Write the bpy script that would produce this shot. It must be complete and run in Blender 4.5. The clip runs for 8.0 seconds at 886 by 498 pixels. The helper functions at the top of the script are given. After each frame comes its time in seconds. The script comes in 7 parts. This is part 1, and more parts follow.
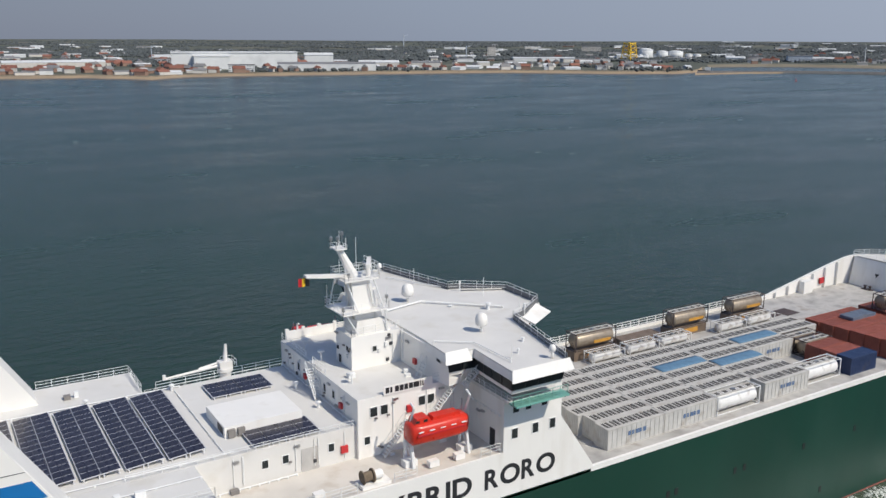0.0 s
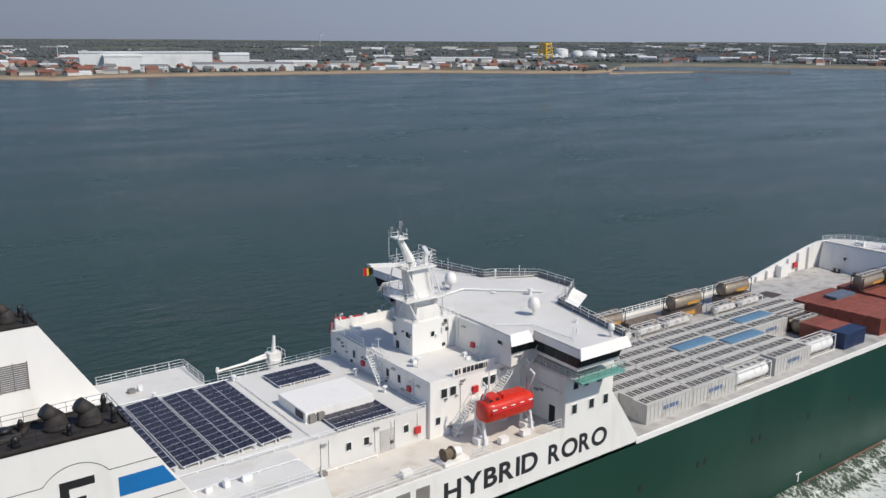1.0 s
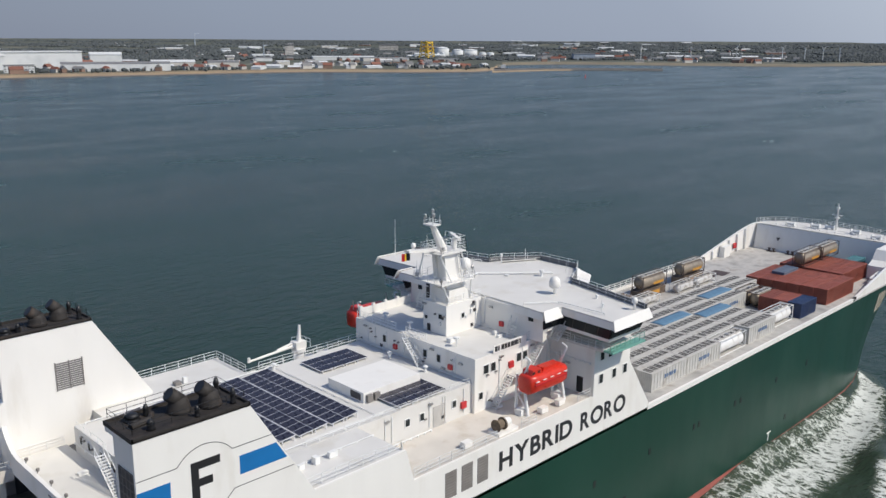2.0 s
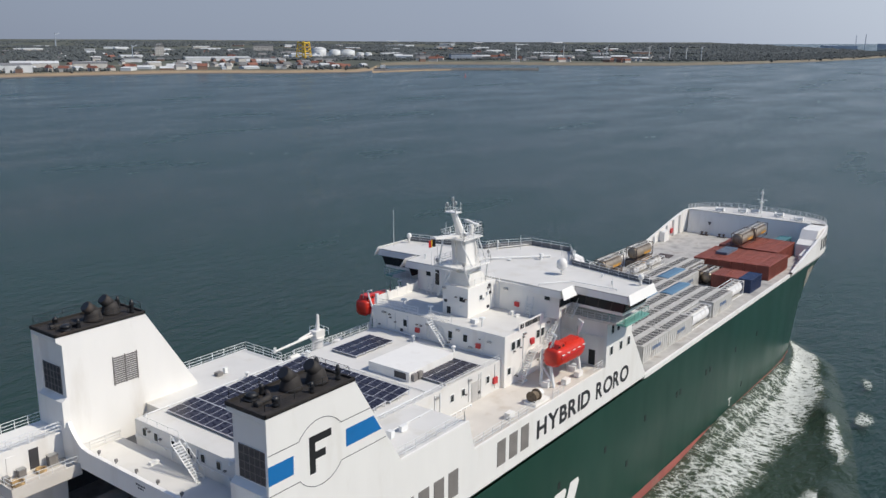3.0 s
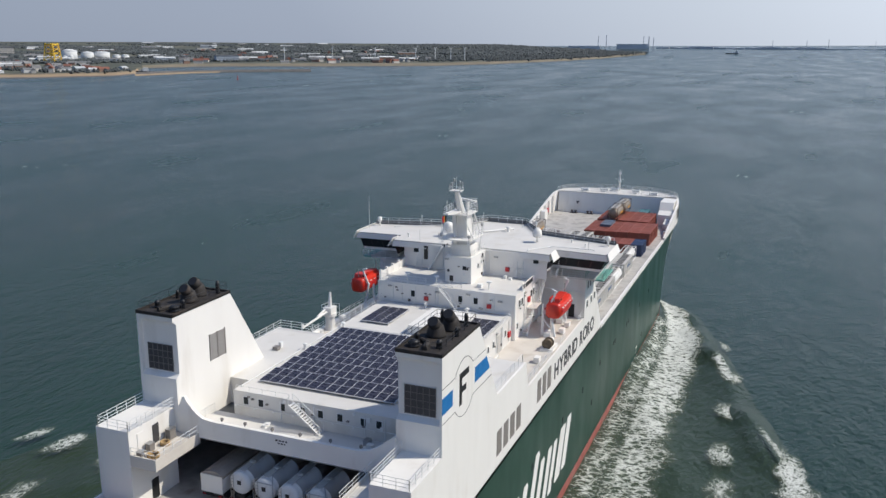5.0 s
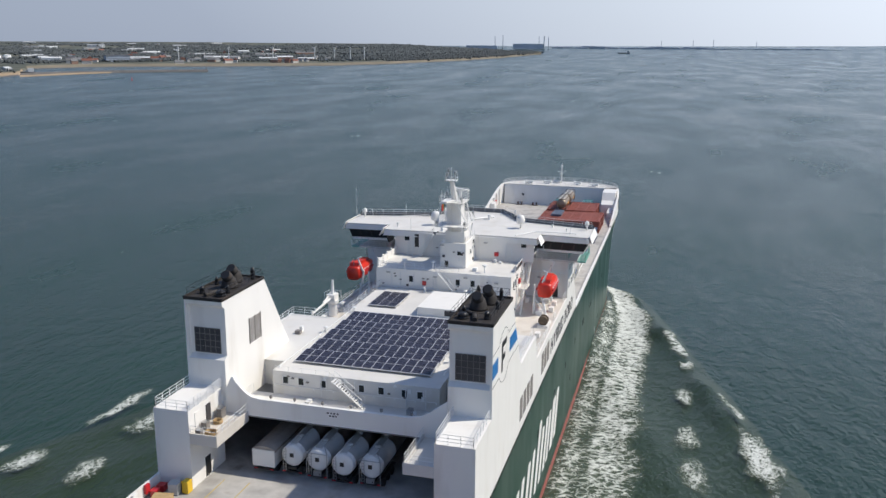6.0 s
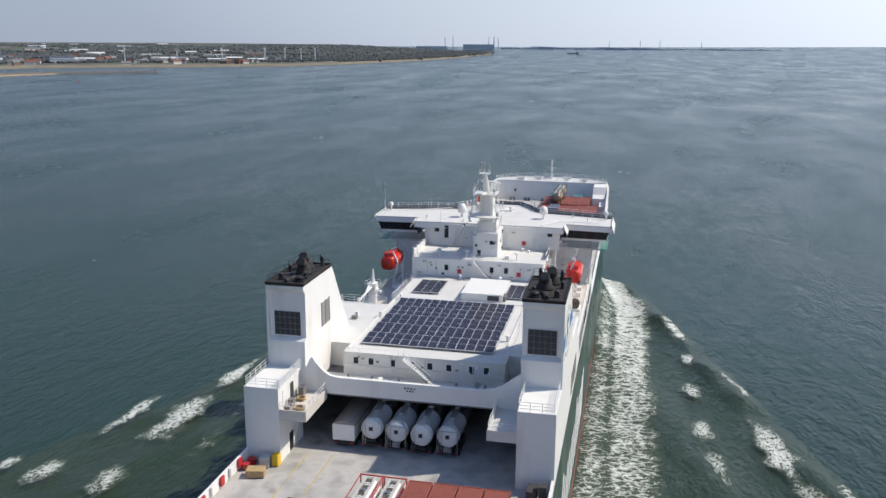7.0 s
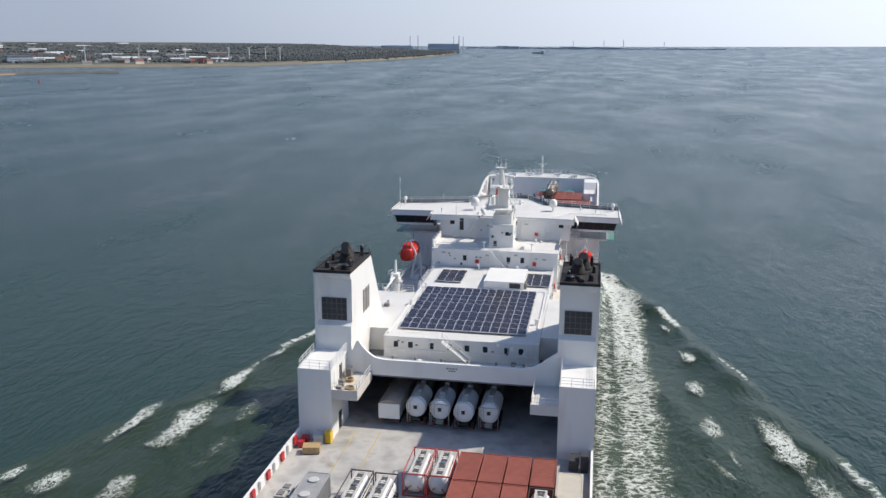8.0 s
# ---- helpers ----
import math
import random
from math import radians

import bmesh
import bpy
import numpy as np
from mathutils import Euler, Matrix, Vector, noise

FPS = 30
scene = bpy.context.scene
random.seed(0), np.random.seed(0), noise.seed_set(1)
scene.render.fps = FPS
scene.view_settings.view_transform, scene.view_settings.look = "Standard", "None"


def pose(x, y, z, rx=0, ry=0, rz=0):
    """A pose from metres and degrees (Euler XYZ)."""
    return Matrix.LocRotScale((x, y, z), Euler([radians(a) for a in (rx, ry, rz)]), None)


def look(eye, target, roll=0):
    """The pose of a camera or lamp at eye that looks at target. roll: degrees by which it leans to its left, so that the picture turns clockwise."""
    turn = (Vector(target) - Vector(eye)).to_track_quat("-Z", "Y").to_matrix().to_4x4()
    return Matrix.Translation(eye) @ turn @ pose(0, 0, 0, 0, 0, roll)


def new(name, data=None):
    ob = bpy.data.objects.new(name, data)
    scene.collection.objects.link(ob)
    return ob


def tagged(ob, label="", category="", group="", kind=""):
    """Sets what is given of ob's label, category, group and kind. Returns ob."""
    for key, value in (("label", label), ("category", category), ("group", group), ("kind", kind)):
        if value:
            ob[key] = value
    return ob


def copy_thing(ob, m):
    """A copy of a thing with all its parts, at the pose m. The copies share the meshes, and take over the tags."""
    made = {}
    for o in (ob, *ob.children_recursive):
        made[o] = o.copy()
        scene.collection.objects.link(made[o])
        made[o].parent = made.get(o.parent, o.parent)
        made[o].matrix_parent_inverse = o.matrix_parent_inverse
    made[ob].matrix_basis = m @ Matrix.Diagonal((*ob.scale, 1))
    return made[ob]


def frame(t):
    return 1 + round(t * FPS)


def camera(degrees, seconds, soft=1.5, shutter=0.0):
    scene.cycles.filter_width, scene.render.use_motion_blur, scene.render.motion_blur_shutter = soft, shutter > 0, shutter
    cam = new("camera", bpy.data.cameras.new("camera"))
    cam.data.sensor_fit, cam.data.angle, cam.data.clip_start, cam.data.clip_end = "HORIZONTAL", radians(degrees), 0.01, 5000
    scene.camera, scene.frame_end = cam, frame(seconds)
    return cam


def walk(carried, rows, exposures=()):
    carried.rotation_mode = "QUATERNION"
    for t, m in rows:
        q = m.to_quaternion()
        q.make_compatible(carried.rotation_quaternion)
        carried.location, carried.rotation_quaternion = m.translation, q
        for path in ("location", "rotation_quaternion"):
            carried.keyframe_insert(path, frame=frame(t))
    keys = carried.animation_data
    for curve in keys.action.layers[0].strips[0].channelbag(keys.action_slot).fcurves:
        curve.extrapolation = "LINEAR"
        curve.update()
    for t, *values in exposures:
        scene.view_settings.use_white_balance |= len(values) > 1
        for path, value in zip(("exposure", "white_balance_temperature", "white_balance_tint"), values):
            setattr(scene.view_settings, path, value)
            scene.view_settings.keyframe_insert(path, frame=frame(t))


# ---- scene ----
SPEED = 11.5      # metres a second that the ship makes along +x
FOAM_SPEED = 4.3  # drift of the loose foam, slower than the ship

# the camera's way beside and behind the ship, in the ship's own space
cam = camera(53.7, 8.0, 1.5)
PATH = [
    (0, (6.948, -85.035, 67.381), (7.965, -83.379, 66.908), 0.2),
    (0.5, (-0.266, -82.864, 67.268), (0.826, -81.256, 66.795), 0.2),
    (1, (-8.161, -80.13, 67.013), (-6.993, -78.577, 66.541), 0.3),
    (1.5, (-16.407, -77.0, 66.807), (-15.14, -75.526, 66.334), 0.3),
    (3, (-40.145, -64.193, 66.107), (-38.599, -63.015, 65.636), 0.3),
    (3.5, (-47.543, -59.468, 65.932), (-45.92, -58.399, 65.462), 0.3),
    (4, (-54.65, -54.646, 65.838), (-52.958, -53.687, 65.369), 0.3),
    (4.5, (-61.502, -49.678, 65.779), (-59.749, -48.836, 65.311), 0.3),
    (6, (-79.26, -33.959, 65.409), (-77.386, -33.437, 64.943), 0.3),
    (6.5, (-84.827, -28.29, 65.354), (-82.929, -27.864, 64.888), 0.4),
    (7, (-89.481, -23.147, 65.338), (-87.58, -22.734, 64.874), 0.3),
    (7.5, (-93.892, -19.206, 65.438), (-91.985, -18.822, 64.973), 0.3),
    (8, (-97.422, -15.884, 65.435), (-95.506, -15.548, 64.97), 0.3),
]


def carry(p, t):
    return (p[0] + SPEED * t, p[1], p[2])


walk(cam, [(t, look(carry(eye, t), carry(target, t), roll)) for t, eye, target, roll in PATH],
     exposures=[(0.0, 0.0), (4.0, 0.0), (6.0, 0.17), (8.0, 0.27)])

# ---- sky and sun ----
SUN = Vector((0.36, -0.83, 1.0)).normalized()
world = bpy.data.worlds.new("sky")
scene.world = world
world.use_nodes = True
wn = world.node_tree.nodes
sky = wn.new("ShaderNodeTexSky")
sky.sky_type = "NISHITA"
sky.sun_disc = False
sky.sun_elevation = math.asin(SUN.z)
sky.sun_rotation = math.atan2(SUN.x, SUN.y)
sky.air_density, sky.dust_density, sky.ozone_density = 1.0, 0.7, 3.0
# summer haze: pale lavender low in the sky, brighter towards the sun, blue higher up
HAZE = 1.0
wl = world.node_tree.links
way = wn.new("ShaderNodeTexCoord")
dot = wn.new("ShaderNodeVectorMath")
dot.operation = "DOT_PRODUCT"
dot.inputs[1].default_value = SUN
wl.new(way.outputs["Generated"], dot.inputs[0])
ramp = wn.new("ShaderNodeValToRGB")
glow = wn.new("ShaderNodeMapRange")
glow.inputs["From Min"].default_value, glow.inputs["From Max"].default_value = -0.7, 0.8
wl.new(dot.outputs["Value"], glow.inputs["Value"])
wl.new(glow.outputs["Result"], ramp.inputs["Fac"])
ramp.color_ramp.elements[0].color = (0.18, 0.20, 0.26, 1)
ramp.color_ramp.elements[1].color = (1.10, 1.18, 1.32, 1)
for at_, tone in ((0.22, (0.27, 0.315, 0.41, 1)), (0.42, (0.335, 0.385, 0.49, 1)), (0.62, (0.56, 0.62, 0.72, 1))):
    ramp.color_ramp.elements.new(at_).color = tone
split = wn.new("ShaderNodeSeparateXYZ")
wl.new(way.outputs["Generated"], split.inputs[0])
low = wn.new("ShaderNodeMapRange")
low.interpolation_type = "SMOOTHSTEP"
low.inputs["From Min"].default_value, low.inputs["From Max"].default_value = 0.03, 0.32
low.inputs["To Min"].default_value, low.inputs["To Max"].default_value = 0.94, 0.05
wl.new(split.outputs["Z"], low.inputs["Value"])
dim = wn.new("ShaderNodeMix")
dim.data_type, dim.blend_type = "RGBA", "MULTIPLY"
dim.inputs["Factor"].default_value = 1.0
dim.inputs["B"].default_value = (0.081, 0.092, 0.108, 1)
wl.new(sky.outputs["Color"], dim.inputs["A"])
air = wn.new("ShaderNodeMix")
air.data_type = "RGBA"
wl.new(low.outputs["Result"], air.inputs["Factor"])
wl.new(dim.outputs["Result"], air.inputs["A"])
wl.new(ramp.outputs["Color"], air.inputs["B"])
wl.new(air.outputs["Result"], wn["Background"].inputs["Color"])
wn["Background"].inputs["Strength"].default_value = HAZE
sun = new("sun", bpy.data.lights.new("sun", "SUN"))
sun.data.energy, sun.data.angle, sun.data.color = 3.8, radians(0.6), (1.0, 0.93, 0.82)
sun.matrix_world = look(SUN * 300, (0, 0, 0))

# ---- materials ----
def mat(name, color, rough=0.5, metal=0.0, vary=0.12, grain=0.6, stain=None, stain_amount=0.0, stain_scale=0.15, bump=0.0, bump_scale=6.0, stretch=(1, 1, 1), per_object=0.0, coat=0.0):
    """Painted or worn surface: base colour with a fine grain, broad blotches and stains of their own colour."""
    m = bpy.data.materials.new(name)
    m.use_nodes = True
    nt = m.node_tree
    b = nt.nodes["Principled BSDF"]
    b.inputs["Roughness"].default_value, b.inputs["Metallic"].default_value = rough, metal
    b.inputs["Coat Weight"].default_value = coat
    tc = nt.nodes.new("ShaderNodeTexCoord")
    mp = nt.nodes.new("ShaderNodeMapping")
    mp.inputs["Scale"].default_value = stretch
    nt.links.new(tc.outputs["Object"], mp.inputs["Vector"])

    def tex(scale, detail=4.0):
        n = nt.nodes.new("ShaderNodeTexNoise")
        n.inputs["Scale"].default_value, n.inputs["Detail"].default_value = scale, detail
        nt.links.new(mp.outputs["Vector"], n.inputs["Vector"])
        return n.outputs["Fac"]

    def mix(kind, fac, a, c):
        n = nt.nodes.new("ShaderNodeMix")
        n.data_type, n.blend_type = "RGBA", kind
        for sock, v in ((n.inputs["Factor"], fac), (n.inputs["A"], a), (n.inputs["B"], c)):
            if isinstance(v, bpy.types.NodeSocket):
                nt.links.new(v, sock)
            else:
                sock.default_value = v if isinstance(v, float) else (*v[:3], 1)
        return n.outputs["Result"]

    def span(fac, lo, hi, a=0.0, c=1.0):
        n = nt.nodes.new("ShaderNodeMapRange")
        n.inputs["From Min"].default_value, n.inputs["From Max"].default_value = lo, hi
        n.inputs["To Min"].default_value, n.inputs["To Max"].default_value = a, c
        nt.links.new(fac, n.inputs["Value"])
        return n.outputs["Result"]

    dark = tuple(c * (1 - vary) for c in color)
    light = tuple(min(1, c * (1 + vary)) for c in color)
    col = mix("MIX", span(tex(grain, 6.0), 0.3, 0.7), dark, light)
    if per_object:
        oi = nt.nodes.new("ShaderNodeObjectInfo")
        col = mix("MIX", span(oi.outputs["Random"], 0, 1, 0.0, per_object), col, tuple(c * 0.45 for c in color))
    if stain:
        col = mix("MIX", span(tex(stain_scale, 8.0), 0.56, 0.72, 0.0, stain_amount), col, stain)
    nt.links.new(col, b.inputs["Base Color"])
    nt.links.new(span(tex(grain * 2.3), 0.3, 0.7, max(0.02, rough - 0.08), min(1, rough + 0.08)), b.inputs["Roughness"])
    if bump:
        bp = nt.nodes.new("ShaderNodeBump")
        bp.inputs["Strength"].default_value, bp.inputs["Distance"].default_value = bump, 0.05
        nt.links.new(tex(bump_scale, 6.0), bp.inputs["Height"])
        nt.links.new(bp.outputs["Normal"], b.inputs["Normal"])
    return m


WHITE = mat("white_paint", (0.80, 0.78, 0.735), 0.42, vary=0.025, grain=0.35, stain=(0.52, 0.46, 0.37), stain_amount=0.28, stain_scale=0.42, stretch=(1, 1, 0.25), bump=0.05, bump_scale=1.2)
DECKWHITE = mat("pale_deck_paint", (0.64, 0.625, 0.59), 0.6, vary=0.05, grain=0.25, stain=(0.50, 0.46, 0.38), stain_amount=0.4, stain_scale=0.35)
BUFFDECK = mat("worn_buff_deck", (0.60, 0.56, 0.50), 0.65, vary=0.07, grain=0.3, stain=(0.42, 0.34, 0.25), stain_amount=0.5, stain_scale=0.4)
DECKGREY = mat("grey_steel_deck", (0.42, 0.405, 0.38), 0.7, vary=0.34, grain=0.3, stain=(0.20, 0.165, 0.13), stain_amount=0.85, stain_scale=0.3)
RAILWHITE = mat("rail_paint", (0.74, 0.74, 0.72), 0.5, vary=0.04)
GREEN = mat("green_hull_paint", (0.006, 0.041, 0.027), 0.36, vary=0.10, grain=0.08, stain=(0.014, 0.060, 0.043), stain_amount=0.5, stain_scale=0.05, stretch=(1, 1, 0.4), bump=0.04, bump_scale=0.5)
BOOT = mat("red_antifouling", (0.33, 0.10, 0.08), 0.6, vary=0.15, grain=0.4, stain=(0.25, 0.16, 0.13), stain_amount=0.6)
BLACK = mat("black_paint", (0.016, 0.016, 0.017), 0.45, vary=0.1)
SOOT = mat("sooty_funnel_top", (0.026, 0.022, 0.019), 0.75, vary=0.25, grain=1.2, stain=(0.07, 0.045, 0.03), stain_amount=0.6, stain_scale=0.6)
LETTER = mat("letter_black", (0.02, 0.021, 0.024), 0.5, vary=0.08)
# dark grey that paints in shade: garage interior and bridge roof parapet
SHADEGREY = mat("dark_grey_shade_tone", (0.13, 0.135, 0.14), 0.6, vary=0.1)
BLUE = mat("bright_blue_paint", (0.010, 0.15, 0.40), 0.42, vary=0.05)
FADEDBLUE = mat("faded_blue_marking", (0.10, 0.16, 0.27), 0.6, vary=0.15)
RED = mat("red_paint", (0.50, 0.025, 0.03), 0.4, vary=0.08)
ORANGE = mat("orange_red_gel_coat", (0.60, 0.032, 0.016), 0.34, vary=0.10, grain=1.2)
YELLOW = mat("yellow_paint", (0.75, 0.48, 0.03), 0.5, vary=0.1)
AMBER = mat("amber_marking_paint", (0.52, 0.26, 0.04), 0.55, vary=0.15)
LOUVRE = mat("brown_grey_louvre", (0.20, 0.185, 0.17), 0.6, vary=0.12)
LOUVREDARK = mat("dark_louvre", (0.05, 0.048, 0.05), 0.6, vary=0.15)
STEEL = mat("bare_steel", (0.42, 0.42, 0.42), 0.35, 0.9, vary=0.12)
ALU = mat("brushed_tank_steel", (0.34, 0.28, 0.21), 0.42, 0.5, vary=0.15, grain=1.5, stain=(0.24, 0.15, 0.08), stain_amount=0.7, stain_scale=0.6)
TANKWHITE = mat("white_tank_shell", (0.74, 0.73, 0.70), 0.4, vary=0.05, stain=(0.36, 0.31, 0.25), stain_amount=0.75, stain_scale=0.8)
FRAMEBROWN = mat("dark_frame_paint", (0.07, 0.05, 0.045), 0.6, vary=0.2)
FRAMERED = mat("red_frame_paint", (0.42, 0.045, 0.04), 0.55, vary=0.15)
BOXGREY = mat("grey_container_paint", (0.50, 0.49, 0.46), 0.6, vary=0.09, grain=0.7, stain=(0.25, 0.20, 0.15), stain_amount=0.5, stain_scale=0.5)
BOXPALE = mat("pale_grey_roof_steel", (0.50, 0.48, 0.44), 0.6, vary=0.10, grain=0.7, stain=(0.28, 0.22, 0.17), stain_amount=0.5, stain_scale=0.5)
BOXBROWN = mat("brown_container_paint", (0.20, 0.15, 0.11), 0.6, vary=0.15, grain=0.7, stain=(0.10, 0.075, 0.05), stain_amount=0.6, stain_scale=0.5)
BOXRED = mat("oxide_red_container_paint", (0.31, 0.088, 0.058), 0.62, vary=0.14, grain=0.7, stain=(0.17, 0.062, 0.042), stain_amount=0.7, stain_scale=0.45, per_object=0.55)
BOXBLUE = mat("navy_container_paint", (0.022, 0.042, 0.105), 0.55, vary=0.14, stain=(0.08, 0.07, 0.08), stain_amount=0.5, stain_scale=0.5)
BOXTEAL = mat("teal_container_paint", (0.09, 0.23, 0.26), 0.6, vary=0.1, stain=(0.16, 0.14, 0.12), stain_amount=0.5, stain_scale=0.5)
BOXSTEEL = mat("steel_blue_container_paint", (0.12, 0.15, 0.20), 0.6, vary=0.14, stain=(0.14, 0.11, 0.09), stain_amount=0.5, stain_scale=0.5)
BOXREEFER = mat("worn_grey_reefer_paint", (0.34, 0.335, 0.33), 0.6, vary=0.1, grain=0.7, stain=(0.22, 0.2, 0.17), stain_amount=0.5, stain_scale=0.5)
BOXCREAM = mat("cream_container_paint", (0.56, 0.50, 0.40), 0.6, vary=0.08, stain=(0.35, 0.26, 0.17), stain_amount=0.5, stain_scale=0.6)
TARPBLUE = mat("faded_blue_tarpaulin", (0.10, 0.20, 0.30), 0.7, vary=0.14, grain=1.2, bump=0.3, bump_scale=3.0)
SLOT = mat("dark_slot_steel", (0.085, 0.08, 0.072), 0.8, vary=0.2)
RUBBER = mat("tyre_rubber", (0.02, 0.02, 0.02), 0.85, vary=0.2)
SOLAR = mat("solar_cell_glass", (0.030, 0.029, 0.044), 0.3, vary=0.15, grain=0.9, per_object=0.3)
SOLARFRAME = mat("anodised_panel_frame", (0.66, 0.66, 0.67), 0.4, 0.3, vary=0.05)
WINDOW = mat("dark_window_glass", (0.030, 0.035, 0.036), 0.22, vary=0.1)
TEALRAIL = mat("teal_wing_paint", (0.16, 0.38, 0.32), 0.5, vary=0.08)
SOLAR.node_tree.nodes["Principled BSDF"].inputs["Specular IOR Level"].default_value = 0.3
WINDOW.node_tree.nodes["Principled BSDF"].inputs["Specular IOR Level"].default_value = 0.1
ROPE = mat("tarred_rope", (0.16, 0.12, 0.08), 0.9, vary=0.3, grain=4.0)
CRATE = mat("timber_crate", (0.42, 0.29, 0.14), 0.75, vary=0.2, grain=2.0)

# ---- small mesh helpers ----
MOVERS = []


def box(bm, x0, x1, y0, y1, z0, z1):
    v = [bm.verts.new((x, y, z)) for x in (x0, x1) for y in (y0, y1) for z in (z0, z1)]
    for f in ((0, 1, 3, 2), (4, 6, 7, 5), (0, 4, 5, 1), (2, 3, 7, 6), (0, 2, 6, 4), (1, 5, 7, 3)):
        bm.faces.new([v[i] for i in f])
    return v


def prism(bm, poly, y0, y1, axis="y"):
    """A polygon given in two coordinates, drawn out along the third."""
    def at(a, b, c):
        return (a, c, b) if axis == "y" else ((c, a, b) if axis == "x" else (a, b, c))
    lo = [bm.verts.new(at(a, b, y0)) for a, b in poly]
    hi = [bm.verts.new(at(a, b, y1)) for a, b in poly]
    bm.faces.new(lo)
    bm.faces.new(hi[::-1])
    n = len(poly)
    for i in range(n):
        bm.faces.new((lo[i], hi[i], hi[(i + 1) % n], lo[(i + 1) % n]))


def rod(bm, p, q, r=0.04, seg=5, r2=None):
    p, q = Vector(p), Vector(q)
    d = (q - p).normalized()
    s = d.orthogonal().normalized()
    u = d.cross(s)
    r2 = r if r2 is None else r2
    rings = [[bm.verts.new(c + (s * math.cos(a) + u * math.sin(a)) * rr) for a in [2 * math.pi * i / seg for i in range(seg)]] for c, rr in ((p, r), (q, r2))]
    for i in range(seg):
        j = (i + 1) % seg
        bm.faces.new((rings[0][i], rings[0][j], rings[1][j], rings[1][i]))
    bm.faces.new(rings[0][::-1])
    bm.faces.new(rings[1])


def lathe(bm, profile, origin=(0, 0, 0), axis="z", seg=16):
    """Rings of (radius, height) about an axis through origin."""
    o = Vector(origin)
    rings = []
    for r, h in profile:
        ring = []
        for i in range(seg):
            a = 2 * math.pi * i / seg
            c, s = r * math.cos(a), r * math.sin(a)
            ring.append(bm.verts.new(o + Vector((c, s, h) if axis == "z" else ((h, c, s) if axis == "x" else (c, h, s)))))
        rings.append(ring)
    for a, b in zip(rings, rings[1:]):
        for i in range(seg):
            bm.faces.new((a[i], a[(i + 1) % seg], b[(i + 1) % seg], b[i]))
    bm.faces.new(rings[0][::-1])
    bm.faces.new(rings[-1])


def mesh_of(name, bm, material, smooth=False, bevel=0.0):
    if bevel:
        bmesh.ops.bevel(bm, geom=[e for e in bm.edges if e.is_manifold and e.calc_face_angle(0) > 0.6], offset=bevel, segments=1, affect="EDGES")
    bmesh.ops.recalc_face_normals(bm, faces=bm.faces)
    me = bpy.data.meshes.new(name)
    bm.to_mesh(me)
    bm.free()
    for m in material if isinstance(material, (list, tuple)) else (material,):
        me.materials.append(m)
    if smooth:
        me.polygons.foreach_set("use_smooth", [True] * len(me.polygons))
    return me


def part(name, bm, material, parent, label="", smooth=False, bevel=0.0):
    ob = new(name, mesh_of(name, bm, material, smooth, bevel))
    ob.parent = parent
    if label:
        tagged(ob, label)
    return ob


def thing(name, label, category, group="", at=None, rides=True, kind=""):
    ob = new(name)
    ob.empty_display_size = 0.5
    tagged(ob, label, category, group, kind)
    if at is not None:
        ob.matrix_basis = at
    if rides:
        MOVERS.append(ob)
    return ob


def again(ob, m):
    c = copy_thing(ob, m)
    MOVERS.append(c)
    return c


def railing(bm, pts, h=1.05, bars=3, step=1.6, r=0.033):
    """Posts and bars along a line of points at deck level."""
    for p, q in zip(pts, pts[1:]):
        p, q = Vector(p), Vector(q)
        n = max(1, round((q - p).length / step))
        for i in range(n + 1):
            a = p.lerp(q, i / n)
            rod(bm, a, a + Vector((0, 0, h)), r, 4)
        for k in range(1, bars + 1):
            up = Vector((0, 0, h * k / bars))
            rod(bm, p + up, q + up, r * 0.85, 4)


def stair(bm, p, q, width=0.8, side=(0, 1, 0)):
    """A steep ladder with two stringers, treads and handrails from its foot p to its head q."""
    p, q, s = Vector(p), Vector(q), Vector(side) * width / 2
    for k in (-1, 1):
        rod(bm, p + s * k, q + s * k, 0.07, 4)
        up = Vector((0, 0, 0.95))
        rod(bm, p + s * k + up, q + s * k + up, 0.035, 4)
        for i in range(4):
            a = p.lerp(q, i / 3) + s * k
            rod(bm, a, a + up, 0.03, 4)
    n = max(3, int((q - p).length / 0.32))
    d = (q - p)
    d.z = 0
    d = d.normalized() * 0.11 if d.length > 1e-4 else Vector((0.1, 0, 0))
    for i in range(n):
        a = p.lerp(q, (i + 0.5) / n)
        v = [bm.verts.new(a + s * i2 + d * j2 + Vector((0, 0, k2))) for i2 in (-1, 1) for j2 in (-1, 1) for k2 in (-0.02, 0.02)]
        for f in ((0, 1, 3, 2), (4, 6, 7, 5), (0, 4, 5, 1), (2, 3, 7, 6), (0, 2, 6, 4), (1, 5, 7, 3)):
            bm.faces.new([v[i2] for i2 in f])


